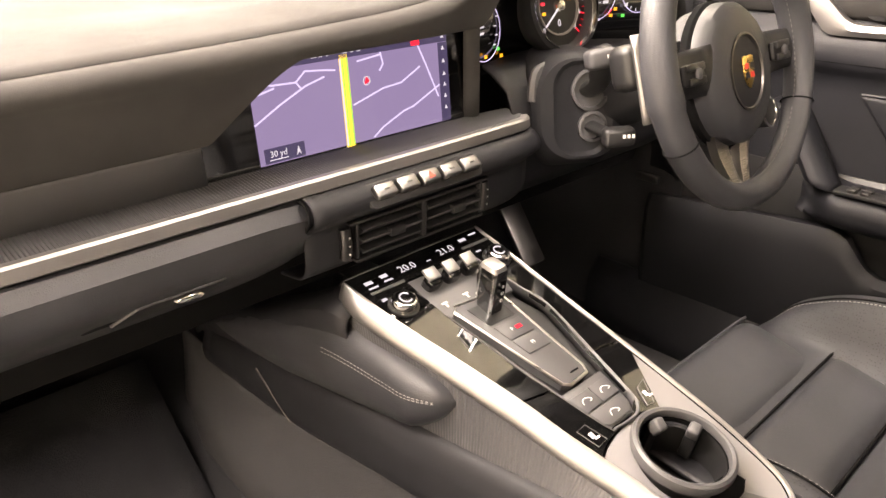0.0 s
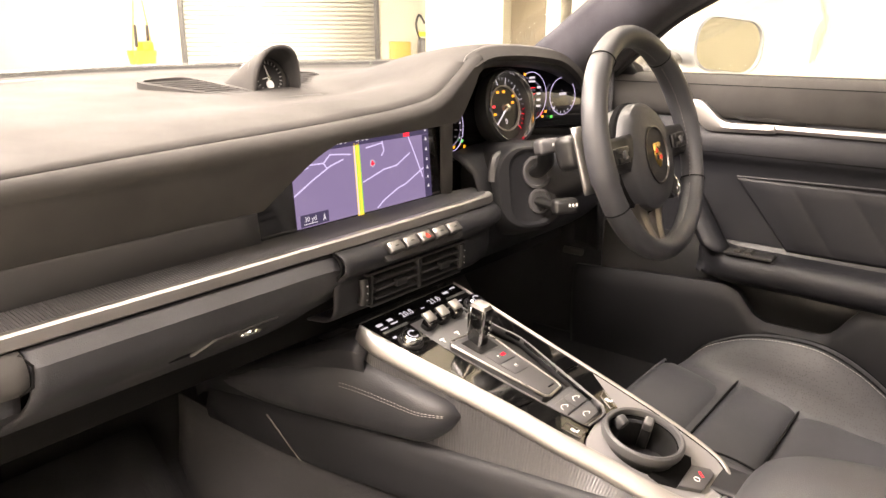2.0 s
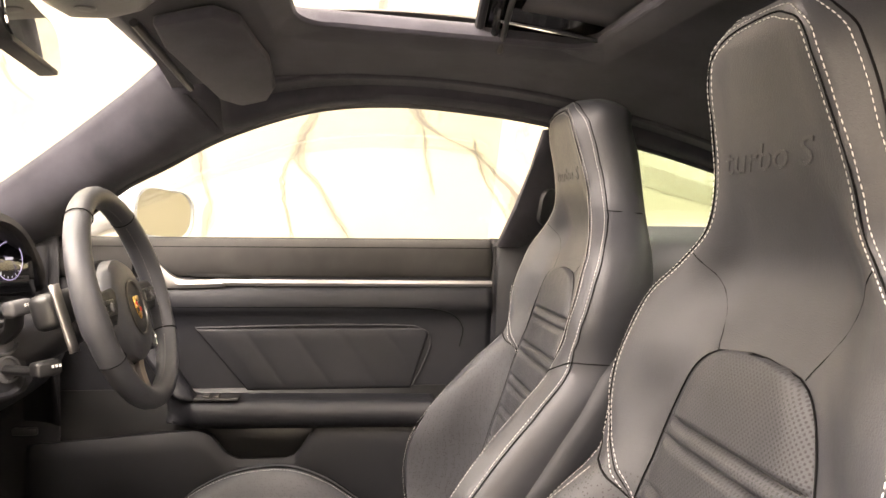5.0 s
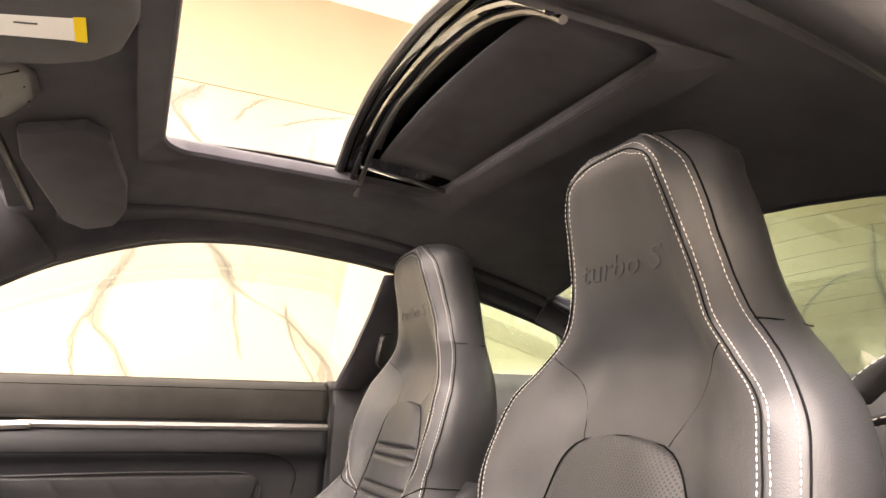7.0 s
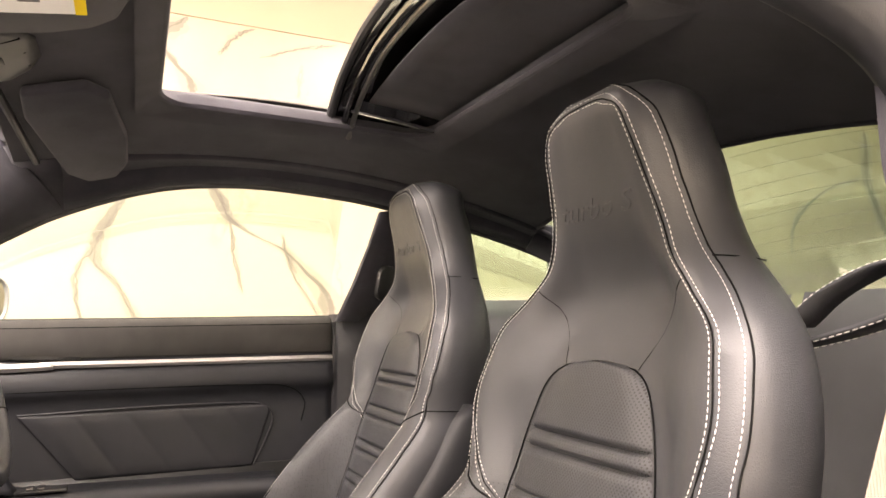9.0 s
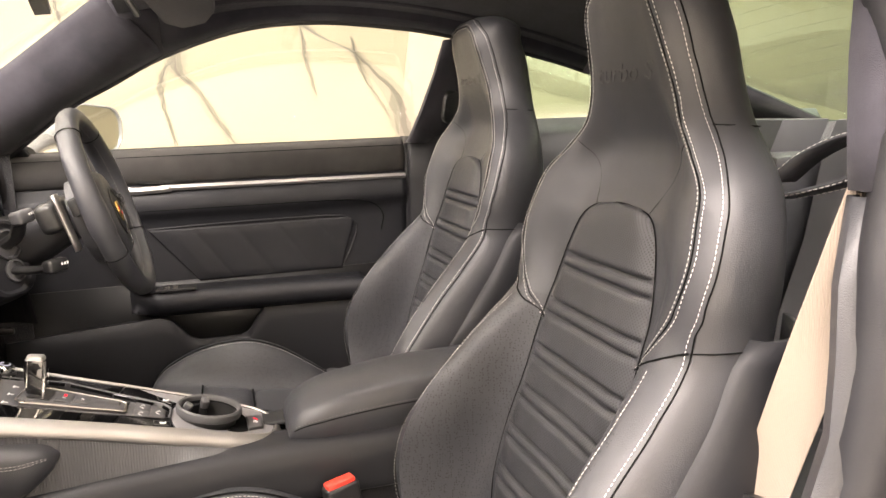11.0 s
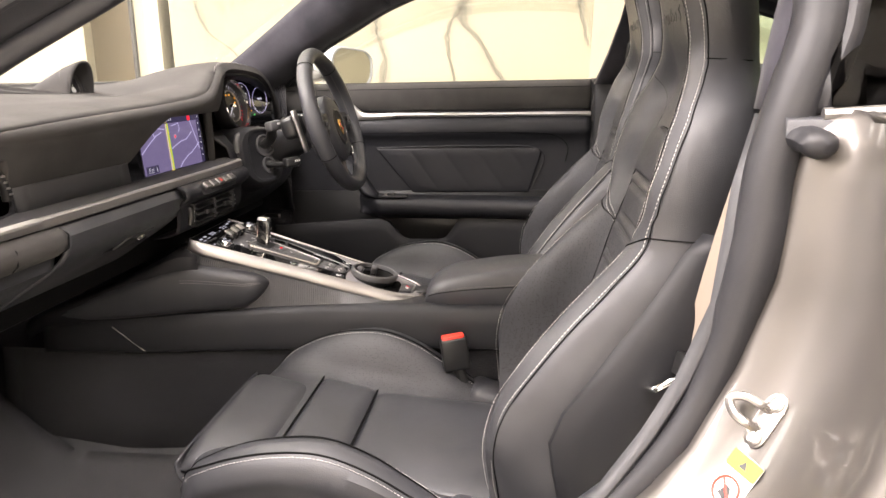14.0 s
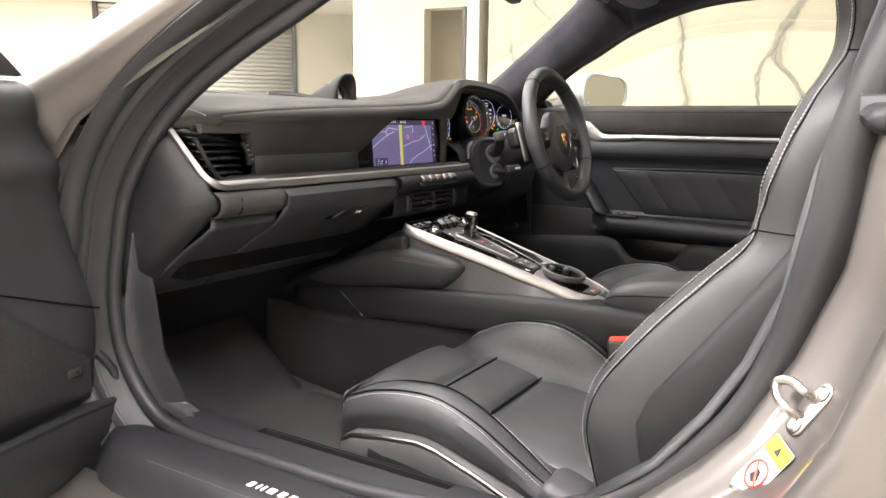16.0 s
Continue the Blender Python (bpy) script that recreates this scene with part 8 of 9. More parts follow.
            part("seam", tube([(s * r[4], r[5] + 0.0005, zz), (s * (r[4] * 0.4 + r[6] * 0.6 + 0.002), r[5] * 0.5 + r[7] * 0.5, zz - 0.001), (s * (r[6] + 0.0005), r[7], zz - 0.002), (s * (r[6] - 0.002), r[7] - 0.025, zz - 0.004)], 0.0008, 5), M_SEAM, seat)
        # hard side shell behind the bolster
        rows = []
        for z, y0, y1 in ((0.335, -0.685, -0.80), (0.36, -0.672, -0.81), (0.40, -0.664, -0.82), (0.436, -0.657, -0.832), (0.474, -0.652, -0.845), (0.512, -0.667, -0.858), (0.571, -0.712, -0.878), (0.635, -0.760, -0.895), (0.705, -0.808, -0.912), (0.728, -0.83, -0.916)):
            xs_ = float(lerp_table(BACK, z)[6])
            rows.append(cr([(s * (xs_ - 0.014), y0 + 0.010, z), (s * (xs_ + 0.001), y0 + 0.002, z), (s * (xs_ + 0.007), y0 - 0.016, z), (s * (xs_ + 0.002), (y0 + y1) / 2, z), (s * (xs_ - 0.022), y1 + 0.02, z), (s * (xs_ - 0.07), y1 - 0.006, z)], 14))
        part("back_shell", sheet(rows), M_PLASTIC, seat, "dark hard shell of the seat back", solid=0.006)
    # cushion
    ys = [-0.138, -0.141, -0.145] + list(np.linspace(-0.150, -0.66, 60))
    part("cushion_body", sheet([cush_ring(y) for y in ys], closed_u=True, caps=True), M_LEATHER, seat, "black leather cushion with raised bolsters")
    two_tone([c for c in seat.children if c.name.startswith("cushion_body")][0], lambda c: -0.52 < c.y < -0.16 and 0.15 < abs(c.x) < float(lerp_table(CUSH, c.y)[3]) + 0.006 and c.z > 0.33)
    for y0, y1, nm, mat, lift in ((-0.116, -0.252, "thigh_pad", M_LEATHER, 0.030), (-0.2535, -0.352, "middle_pad", M_LEATHER, 0.011), (-0.3535, -0.60, "rear_pad", M_LEATHER, 0.011)):
        rows = []
        for k, y in enumerate(np.linspace(y0, y1, 30)):
            v = k / 29
            w = float(lerp_table(CUSH, y)[2]) - 0.002 if nm != "thigh_pad" else 0.158
            endv = max(0.0, 1 - abs(2 * v - 1) ** 6)
            if nm == "thigh_pad":
                endv = 1 - 1.5 * max(0.0, 1 - v / 0.30) ** 2.6 if v < 0.5 else max(0.0, 1 - (2 * v - 1) ** 7)
            row = []
            for u in np.linspace(-1, 1, 33):
                e = max(0.0, 1 - abs(u) ** (6 if nm != "thigh_pad" else 5))
                base = float(lerp_table(CUSH, y)[0]) if nm != "thigh_pad" else 0.380 - 0.026 * v
                row.append((u * w, y, base + (lift + 0.003) * e**0.7 * endv - 0.004 - (0.010 * (1 - e**0.7) if nm == "thigh_pad" else 0.0)))
            rows.append(row)
        part(nm, sheet(rows), mat, seat, "padded black leather cushion panel", solid=0.006)
    front = []
    for u in np.linspace(-1, 1, 21):
        front.append([(u * 0.160, -0.124, 0.388 - 0.004 * u**6), (u * 0.163, -0.1185, 0.378), (u * 0.164, -0.121, 0.36), (u * 0.163, -0.135, 0.338)])
    part("cushion_front", sheet(front), M_LEATHER, seat, solid=0.004)
    for y in (-0.2528, -0.3528):
        w = float(lerp_table(CUSH, y)[2])
        part("seam", tube([(u * w, y, float(lerp_table(CUSH, y)[0]) + 0.0035) for u in np.linspace(-1, 1, 15)], 0.002, 5), M_SEAM, seat)
    for s in (-1, 1):
        for dx, tr, outer in ((-0.006, 0, 0), (-0.0115, 1, 0), (-0.015, 0, 1), (-0.0095, 1, 1)):
            pts = []
            for y in np.linspace(-0.150, -0.535, 90):
                zc, zb, a, b, o, zl = [float(v) for v in lerp_table(CUSH, y)]
                e = (o if outer else b + 0.006) + dx
                pts.append(Vector((s * e, y, cush_at(y, e).z + 0.0004)))
            if tr:
                part("stitching", thread(pts, [(s * (0.7 if outer else -0.5), 0, 1)] * 90, 0.0036, 0.0054, 0.00058), M_THREAD, seat, "white contrast stitching")
            else:
                part("seam", tube(pts, 0.0014, 5), M_SEAM, seat)
        # side trim of the seat base with a satin edge
        rows = []
        for y, zt, o in TRIM_TOP:
            rows.append(cr([(s * (o - 0.04), y, zt + 0.004), (s * (o - 0.01), y, zt), (s * o, y, zt - 0.008), (s * (o - 0.001), y, zt - 0.03), (s * (o - 0.010), y, 0.20)], 12))
        part("base_side_trim", sheet(rows), M_GREY, seat, "dark satin seat base trim", solid=0.004)
        part("base_trim_edge", tube([(s * (o - 0.002), y, zt - 0.003) for y, zt, o in TRIM_TOP], 0.004, 8), M_DARKMETAL, seat)
        part("adjuster_recess", obox(Matrix.Translation((s * 0.260, -0.345, 0.315)) @ Matrix.Rotation(radians(8), 4, "X"), (0.006, 0.21, 0.042), 0.002), M_HARD, seat)
        part("seat_rail", box((s * 0.20 - 0.02, -0.66, 0.215), (s * 0.20 + 0.02, -0.16, 0.25), 0.004), M_HARD, seat)
        part("hinge_cover", lathe([(0.0, 0.016), (0.030, 0.014), (0.042, 0.006), (0.046, -0.01)], axes(Vector((s * 0.262, -0.655, 0.318)), (0, 1, 0), (0, 0, s)), 24, False), M_STEEL, seat, "satin metal hinge cover")
        # corner between cushion and back
        part("hip_pad", obox(Matrix.Translation((s * 0.205, -0.575, 0.322)) @ Matrix.Rotation(radians(18), 4, "X"), (0.085, 0.13, 0.045), 0.02, 4), M_LEATHER, seat, "leather hip pad between cushion and backrest")
    # embossed model word on the headrest
    wrd = words("turbo S", 0.034, Matrix(), 0.0006, 0.35)
    wide = max(v.co.x for v in wrd.verts) - min(v.co.x for v in wrd.verts)
    for v in wrd.verts:
        x, z = -v.co.x * 0.122 / wide + 0.010, 0.986 + v.co.y * 0.84
        y = back_at(z, x).y
        v.co = Vector((x, y + (0.0010 if v.co.z > 0 else -0.002), z))
    part("embossed_lettering", wrd, M_EMBOSS, seat, "embossed lettering on the headrest", smooth=False)
    return seat


p_seat = seat_thing("black leather sports seat with white stitching beside the open door")
p_seat.location = (-0.306, -0.45, 0.22)
d_seat = copy_thing(p_seat, pose(0.340, -0.485, 0.245))
d_seat["label"] = "black leather sports seat with white stitching behind the steering wheel"

# ---- driver's door ----
door = thing("driver_door", "black leather driver's door panel with silver trim and quilted insert", "car door", (0.68, -0.35, 0.4))
ydoor = list(np.linspace(0.10, -0.785, 60))


def lines(y, pts):
    return [(x, y, z) for x, z in pts]


rows = [cr(lines(y, [(0.715, 0.886), (0.705, 0.893), (0.690, 0.8935), (0.672, 0.886), (0.664, 0.872), (0.663, 0.850), (0.668, 0.832), (0.676, 0.820)]), 18) for y in ydoor]
part("belt_pad", sheet(rows), M_DASH, door, "black leather door top", solid=0.004)
part("belt_stitching", thread([(0.6655, y, 0.8765) for y in np.linspace(0.08, -0.78, 120)], [(-1, 0, 0.5)] * 120, 0.0035, 0.0055, 0.0005), M_DARKTHREAD, door)
part("belt_seam", tube([(0.6652, y, 0.880) for y in np.linspace(0.08, -0.78, 40)], 0.001, 5), M_SEAM, door)
part("window_lip", tube([(0.704, y, 0.894) for y in np.linspace(0.06, -0.80, 20)], 0.005, 6), M_RUBBER, door)
# upper panel with the groove line
rows = [cr(lines(y, [(0.678, 0.822), (0.671, 0.812), (0.664, 0.802), (0.656, 0.790), (0.652, 0.770), (0.655, 0.757), (0.664, 0.745), (0.670, 0.728), (0.672, 0.70), (0.672, 0.62), (0.672, 0.58)]), 34) for y in ydoor]
part("upper_panel", sheet(rows), M_DOORSHADED, door, "black leather door panel", solid=0.004)
groove = cr([(0.6525, -0.06, 0.763), (0.652, -0.3, 0.7625), (0.652, -0.6, 0.760), (0.653, -0.69, 0.752), (0.658, -0.725, 0.722), (0.664, -0.72, 0.68)], 60)
part("panel_seam", tube([(p[0] - 0.0005, p[1], p[2]) for p in groove], 0.0012, 5), M_SEAM, door)
# silver trim: finger plate and long strip
strip = cr([(0.655, -0.232, 0.811), (0.6555, -0.35, 0.810), (0.656, -0.55, 0.809), (0.657, -0.785, 0.808)], 30)
rows = [[(p[0] + 0.012, p[1], p[2] + 0.006), (p[0] + 0.001, p[1], p[2] + 0.006), (p[0] - 0.002, p[1], p[2]), (p[0] + 0.001, p[1], p[2] - 0.006), (p[0] + 0.012, p[1], p[2] - 0.006)] for p in strip]
part("silver_strip", sheet(rows, caps=True), M_SILVER, door, "satin silver door strip")
plate = [(-0.093, 0.853), (-0.110, 0.8535), (-0.124, 0.851), (-0.140, 0.838), (-0.158, 0.822), (-0.176, 0.8155), (-0.21, 0.8155), (-0.255, 0.8155)]
plow = [(-0.0945, 0.850), (-0.105, 0.836), (-0.116, 0.822), (-0.128, 0.808), (-0.140, 0.800), (-0.170, 0.7995), (-0.21, 0.8005), (-0.255, 0.8025)]
rows = []
for (ya, za), (yb2, zb2) in zip([(p[0], p[1]) for p in cr([(a, b, 0.0) for a, b in plate], 20)], [(p[0], p[1]) for p in cr([(a, b, 0.0) for a, b in plow], 20)]):
    rows.append([(0.668, ya, za), (0.655, ya, za - 0.001), (0.651, (ya + yb2) / 2, (za + zb2) / 2), (0.654, yb2, zb2 + 0.001), (0.668, yb2, zb2)])
part("handle_plate", sheet(rows), M_SILVER, door, "satin silver door handle plate", solid=0.002)
part("handle_recess", sheet([[(0.674, -0.155, 0.842), (0.676, -0.30, 0.828)], [(0.667, -0.19, 0.822), (0.667, -0.30, 0.818)]]), M_HARD, door, solid=0.002)
part("lock_switch", obox(Matrix.Translation((0.656, -0.095, 0.842)), (0.012, 0.026, 0.028), 0.004), M_GLOSS, door)
# quilted insert
rows = []
for v in np.linspace(0, 1, 24):
    z = 0.718 - 0.122 * v
    y0 = -0.197 - 0.100 * v
    y1 = -0.660 + 0.040 * v + (0.0 if v > 0.12 else 0.02 * (1 - v / 0.12) ** 2)
    row = []
    for u in np.linspace(0, 1, 90):
        y = y0 + (y1 - y0) * u
        q = (-y - 0.197 - 0.70 * (0.718 - z)) / 0.092
        ridge = 0.0026 * abs(math.sin(math.pi * q)) ** 0.35
        e = min(1.0, 10 * min(u, 1 - u)) * min(1.0, 8 * min(v, 1 - v))
        row.append((0.672 - 0.003 - ridge * min(1, e) - 0.002, y, z))
    rows.append(row)
part("quilted_insert", sheet(rows), M_DOORSHADED, door, "quilted black leather insert with slanting pleats", solid=0.003)
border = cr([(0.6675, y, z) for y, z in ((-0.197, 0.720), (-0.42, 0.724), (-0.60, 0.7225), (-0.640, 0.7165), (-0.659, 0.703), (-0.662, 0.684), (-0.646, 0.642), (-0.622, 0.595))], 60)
part("insert_piping", tube(border, 0.0022, 6), M_DOORSHADED, door)
part("insert_piping", tube([(0.6675, -0.197, 0.720), (0.6675, -0.297, 0.598)], 0.0016, 6), M_SEAM, door)
# armrest
rows = []
for y in np.linspace(-0.150, -0.665, 44):
    f = min(1.0, max(0.0, (-0.150 - y) / 0.06))
    out = 0.600 + 0.045 * (1 - f)
    zt = 0.588 + 0.012 * (1 - f) - 0.010 * (y + 0.15) / -0.515
    rows.append(cr([(0.672, y, zt + 0.004), (0.640, y, zt), (out + 0.012, y, zt - 0.002), (out, y, zt - 0.016), (out + 0.004, y, zt - 0.038), (0.632, y, zt - 0.054), (0.655, y, zt - 0.060)], 18))
part("armrest", sheet(rows), M_DOORSHADED, door, "padded black leather door armrest", solid=0.004)
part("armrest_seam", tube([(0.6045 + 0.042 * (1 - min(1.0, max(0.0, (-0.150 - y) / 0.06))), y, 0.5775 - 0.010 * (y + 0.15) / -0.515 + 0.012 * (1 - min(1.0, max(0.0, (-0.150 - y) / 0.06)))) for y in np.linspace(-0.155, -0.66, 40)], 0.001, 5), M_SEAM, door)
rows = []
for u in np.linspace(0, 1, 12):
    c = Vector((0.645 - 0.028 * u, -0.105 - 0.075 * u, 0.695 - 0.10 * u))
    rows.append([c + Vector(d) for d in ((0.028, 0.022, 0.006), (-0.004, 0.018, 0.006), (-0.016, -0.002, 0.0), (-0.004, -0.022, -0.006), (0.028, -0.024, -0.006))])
part("pull_handle", sheet([cr(r, 12) for r in rows]), M_DOORSHADED, door, "slanting leather pull handle", solid=0.004)
sw = part("window_switches", box((0.606, -0.288, 0.5885), (0.640, -0.205, 0.5945), 0.002), M_HARD, door, "window switch block")
for k in range(4):
    part("window_key", box((0.610 + 0.014 * (k % 2), -0.222 - 0.018 * (k // 2) - 0.012, 0.594), (0.621 + 0.014 * (k % 2), -0.222 - 0.018 * (k // 2), 0.599), 0.0015), M_DARKMETAL, sw)
# lower panel with the pocket
LIPL = [(0.10, 0.505), (0.0, 0.512), (-0.10, 0.520), (-0.205, 0.527), (-0.228, 0.520), (-0.262, 0.476), (-0.285, 0.466), (-0.375, 0.466), (-0.395, 0.474), (-0.432, 0.528), (-0.455, 0.537), (-0.56, 0.534), (-0.665, 0.529), (-0.785, 0.525)]
yl = list(np.linspace(0.10, -0.785, 100))
rows = []
for y in yl:
    z = float(np.interp(-y, [-a for a, _ in LIPL], [b for _, b in LIPL]))
    rows.append(cr([(0.650, y, z - 0.004), (0.640, y, z), (0.630, y, z - 0.003), (0.624, y, z - 0.014), (0.622, y, z - 0.06), (0.625, y, 0.36), (0.64, y, 0.28)], 14))
part("pocket_front", sheet(rows), M_PLASTIC, door, "black door pocket", solid=0.005)
part("pocket_back", sheet([[(0.668, y, 0.60), (0.668, y, 0.40)] for y in (0.10, -0.785)]), M_HARD, door, solid=0.004)
part("door_edge", box((0.662, -0.800, 0.30), (0.72, -0.786, 0.885), 0.003), M_RUBBER, door)
part("outer_skin", sheet([cr([(0.712, y, 0.885), (0.76, y, 0.872), (0.82, y, 0.82), (0.87, y, 0.70), (0.885, y, 0.55), (0.86, y, 0.32)], 12) for y in np.linspace(0.30, -0.80, 12)]), M_PAINT, door, "silver painted outer door skin", solid=0.004)
part("warning_reflector", box((0.60, -0.735, 0.345), (0.612, -0.60, 0.36), 0.003), material("red_reflector", (0.35, 0.01, 0.01), 0.2), door, "red reflector strip low in the door")
part("mirror_sail", sheet([[(0.69, 0.13, 0.89), (0.685, 0.02, 0.893)], [(0.655, 0.085, 0.955), (0.66, 0.045, 0.945)]]), M_PLASTIC, door, "black triangular mirror cover", solid=0.012)

# door mirror outside
mir = thing("door_mirror", "silver painted door mirror seen through the side window", "mirror", (0.84, 0.0, 0.90))
mm = axes(Vector((0.885, -0.085, 0.945)), (0.80, -0.58, -0.10), (0.03, -0.02, 1.0))  # x along the glass, z towards the inside and rear
if (mm.to_3x3() @ Vector((0, 0, 1))).y > 0:
    mm = mm @ Matrix.Rotation(math.pi, 4, "Y")
rows = []
for d, w, h, dx in ((-0.165, 0.016, 0.012, -0.05), (-0.15, 0.050, 0.028, -0.045), (-0.11, 0.078, 0.044, -0.034), (-0.06, 0.090, 0.054, -0.018), (-0.02, 0.088, 0.058, -0.005), (0.0, 0.083, 0.0565, 0.0)):
    rows.append([mm @ Vector((x + dx, y, d)) for x, y in rounded(2 * w, 2 * h, min(w, h) * 0.85, 7)])
part("housing", sheet(rows, closed_u=True, caps=True), M_LITPAINT, mir, "silver painted housing")
rows = []
for d, sc in ((-0.002, 1.0), (0.006, 0.99), (0.007, 0.92), (-0.002, 0.90)):
    rows.append([mm @ Vector((x * sc, y * sc, d)) for x, y in rounded(0.166, 0.113, 0.045, 7)])
part("bezel", sheet(rows, closed_u=True), M_LITPAINT, mir)
part("mirror_pane", prism([(x * 0.9, y * 0.9) for x, y in rounded(0.166, 0.113, 0.045, 7)], mm @ Matrix.Translation((0, 0, 0.0005)), 0.002), M_MIRROR, mir, "mirror glass")
rows = []
for p, r in (((0.70, 0.06, 0.895), 0.036), ((0.75, 0.05, 0.902), 0.028), ((0.80, 0.035, 0.912), 0.024), ((0.85, 0.01, 0.925), 0.028)):
    rows.append([Vector(p) + Vector((0, r * 1.4 * math.cos(a), r * 0.7 * math.sin(a))) for a in np.linspace(0, 2 * math.pi, 15)[:-1]])
part("foot", sheet(rows, closed_u=True, caps=True), M_PAINT, mir)

# ---- belts, pillars inside, rear seats, visors ----
# passenger rear pillar trim: suede above, leather below
rows = []
for z, y0, x0 in ((1.12, -0.905, -0.535), (1.05, -0.905, -0.550), (0.98, -0.893, -0.560), (0.92, -0.878, -0.578), (0.875, -0.868, -0.592)):
    rows.append(cr([(x0 - 0.035, y0 + 0.015, z), (x0 - 0.010, y0 + 0.022, z), (x0 + 0.004, y0 + 0.006, z), (x0 + 0.008, y0 - 0.05, z), (x0 + 0.0, y0 - 0.11, z), (x0 - 0.03, y0 - 0.15, z)], 14))
pil = thing("rear_pillar_trim", "suede and leather trim on the pillar behind the seat", "pillar trim", (-0.64, -0.87, 0.7))
part("upper_trim", sheet(rows), M_SUEDE, pil, "black suede upper pillar trim", solid=0.006)
rows = []
for z, y0, x0 in ((0.870, -0.866, -0.594), (0.80, -0.846, -0.604), (0.74, -0.836, -0.616), (0.68, -0.828, -0.622), (0.60, -0.797, -0.626), (0.54, -0.762, -0.634), (0.48, -0.715, -0.65), (0.42, -0.64, -0.66)):
    rows.append(cr([(x0 - 0.024, y0 + 0.010, z), (x0 - 0.006, y0 + 0.018, z), (x0 + 0.008, y0 + 0.004, z), (x0 + 0.012, y0 - 0.05, z), (x0 + 0.004, y0 - 0.13, z), (x0 - 0.03, y0 - 0.17, z)], 14))
part("lower_trim", sheet(rows), M_LEATHER, pil, "black leather lower pillar trim", solid=0.006)
part("belt_guide", prism(rounded(0.028, 0.085, 0.012), axes(Vector((-0.555, -0.93, 0.965)), (0.0, -1, 0.0), (-0.25, 0, 1)) @ Matrix.Rotation(math.pi, 4, "Y"), 0.006, 0.002), M_HARD, pil, "black belt guide slot")
# belt
belt = thing("seat_belt", "beige seat belt with black tongue beside the seat", "seat belt", (-0.57, -0.78, 0.5))
wl = [(-0.603, -0.892, 0.93), (-0.588, -0.862, 0.82), (-0.570, -0.834, 0.70), (-0.555, -0.812, 0.60), (-0.556, -0.778, 0.50), (-0.556, -0.752, 0.40), (-0.555, -0.73, 0.30)]
path = cr(wl, 40)
rows = []
for i, p in enumerate(path):
    f = min(1.0, max(0.0, (p[2] - 0.58) / 0.22))
    side = Vector((-0.95 + 0.42 * f, -0.28 - 0.57 * f, -0.12)).normalized()
    rows.append([Vector(p) + side * v for v in (-0.023, -0.022, 0.0, 0.022, 0.023)])
part("webbing", sheet(rows), M_BELT, belt, "beige woven webbing", solid=0.0016)
tg = Vector((-0.560, -0.800, 0.584))
tmz = axes(tg, (-0.96, -0.24, 0.10), (0.05, -0.25, 1))
part("tongue_cover", prism(rounded(0.084, 0.026, 0.0125), tmz @ Matrix.Translation((0, 0, -0.004)), 0.012, 0.003), M_HARD, belt, "black tongue cover")
loop = [Vector(p) for p in ((-0.534, -0.791, 0.573), (-0.542, -0.779, 0.567), (-0.549, -0.763, 0.557), (-0.553, -0.760, 0.555), (-0.567, -0.763, 0.555), (-0.571, -0.766, 0.557), (-0.568, -0.784, 0.566), (-0.576, -0.795, 0.573))]
part("tongue", tube(loop, 0.0036, 8, closed=True), M_CHROME, belt, "bright metal tongue")
part("belt_button", lathe([(0.0, 0.006), (0.006, 0.005), (0.007, 0.0)], axes(Vector((-0.560, -0.793, 0.553)), (-0.96, -0.24, 0.10), (0.05, -0.25, 1)), 14, False), M_HARD, belt)
# buckle on the tunnel side
for s, nm in ((-1, "belt_buckle"), (1, "belt_buckle")):
    c = Vector((s * 0.105, -0.487 if s < 0 else -0.56, 0.425))
    bk2 = thing(nm, "black belt buckle with a red release button", "belt buckle", c)
    m = axes(c, (0.25 * s, 1.0, -0.28), (0.0, 0.28, 1.0)) @ Matrix.Rotation(radians(8), 4, "Z")
    part("casing", obox(m @ Matrix.Translation((0, -0.01, 0)), (0.050, 0.062, 0.026), 0.006, 3), M_HARD, bk2)
    part("release_button", obox(m @ Matrix.Translation((0, 0.020, 0)), (0.042, 0.012, 0.021), 0.003), M_RED, bk2, "red release button")
    part("stalk", tube([m @ Vector((0, -0.03, 0)), m @ Vector((-0.015, -0.12, 0))], 0.011, 8), M_HARD, bk2)
# pull strap of the passenger seat
strap = thing("seat_strap", "black leather pull loop with white stitching on the seat's shoulder", "strap", (-0.50, -0.90, 0.88))
sc = cr([(-0.450, -0.905, 0.868), (-0.480, -0.915, 0.895), (-0.525, -0.925, 0.915), (-0.555, -0.930, 0.912), (-0.560, -0.930, 0.895), (-0.535, -0.925, 0.878), (-0.49, -0.912, 0.862), (-0.452, -0.900, 0.852)], 50)
rows = []
for p in sc:
    rows.append([Vector(p) + Vector((0.006, 0.012, 0.0)) * 1.0, Vector(p), Vector(p) + Vector((-0.006, -0.014, -0.0))])
part("loop", sheet(rows), M_LEATHER, strap, solid=0.003)
for off in (Vector((0.005, 0.0105, 0)), Vector((-0.005, -0.012, 0))):
    part("stitching", thread([Vector(p) + off for p in sc], [(0, 0.2, 1)] * 25 + [(0, 0.2, -1)] * 25, 0.0042, 0.0062, 0.0008, 0.002), M_THREAD, strap)

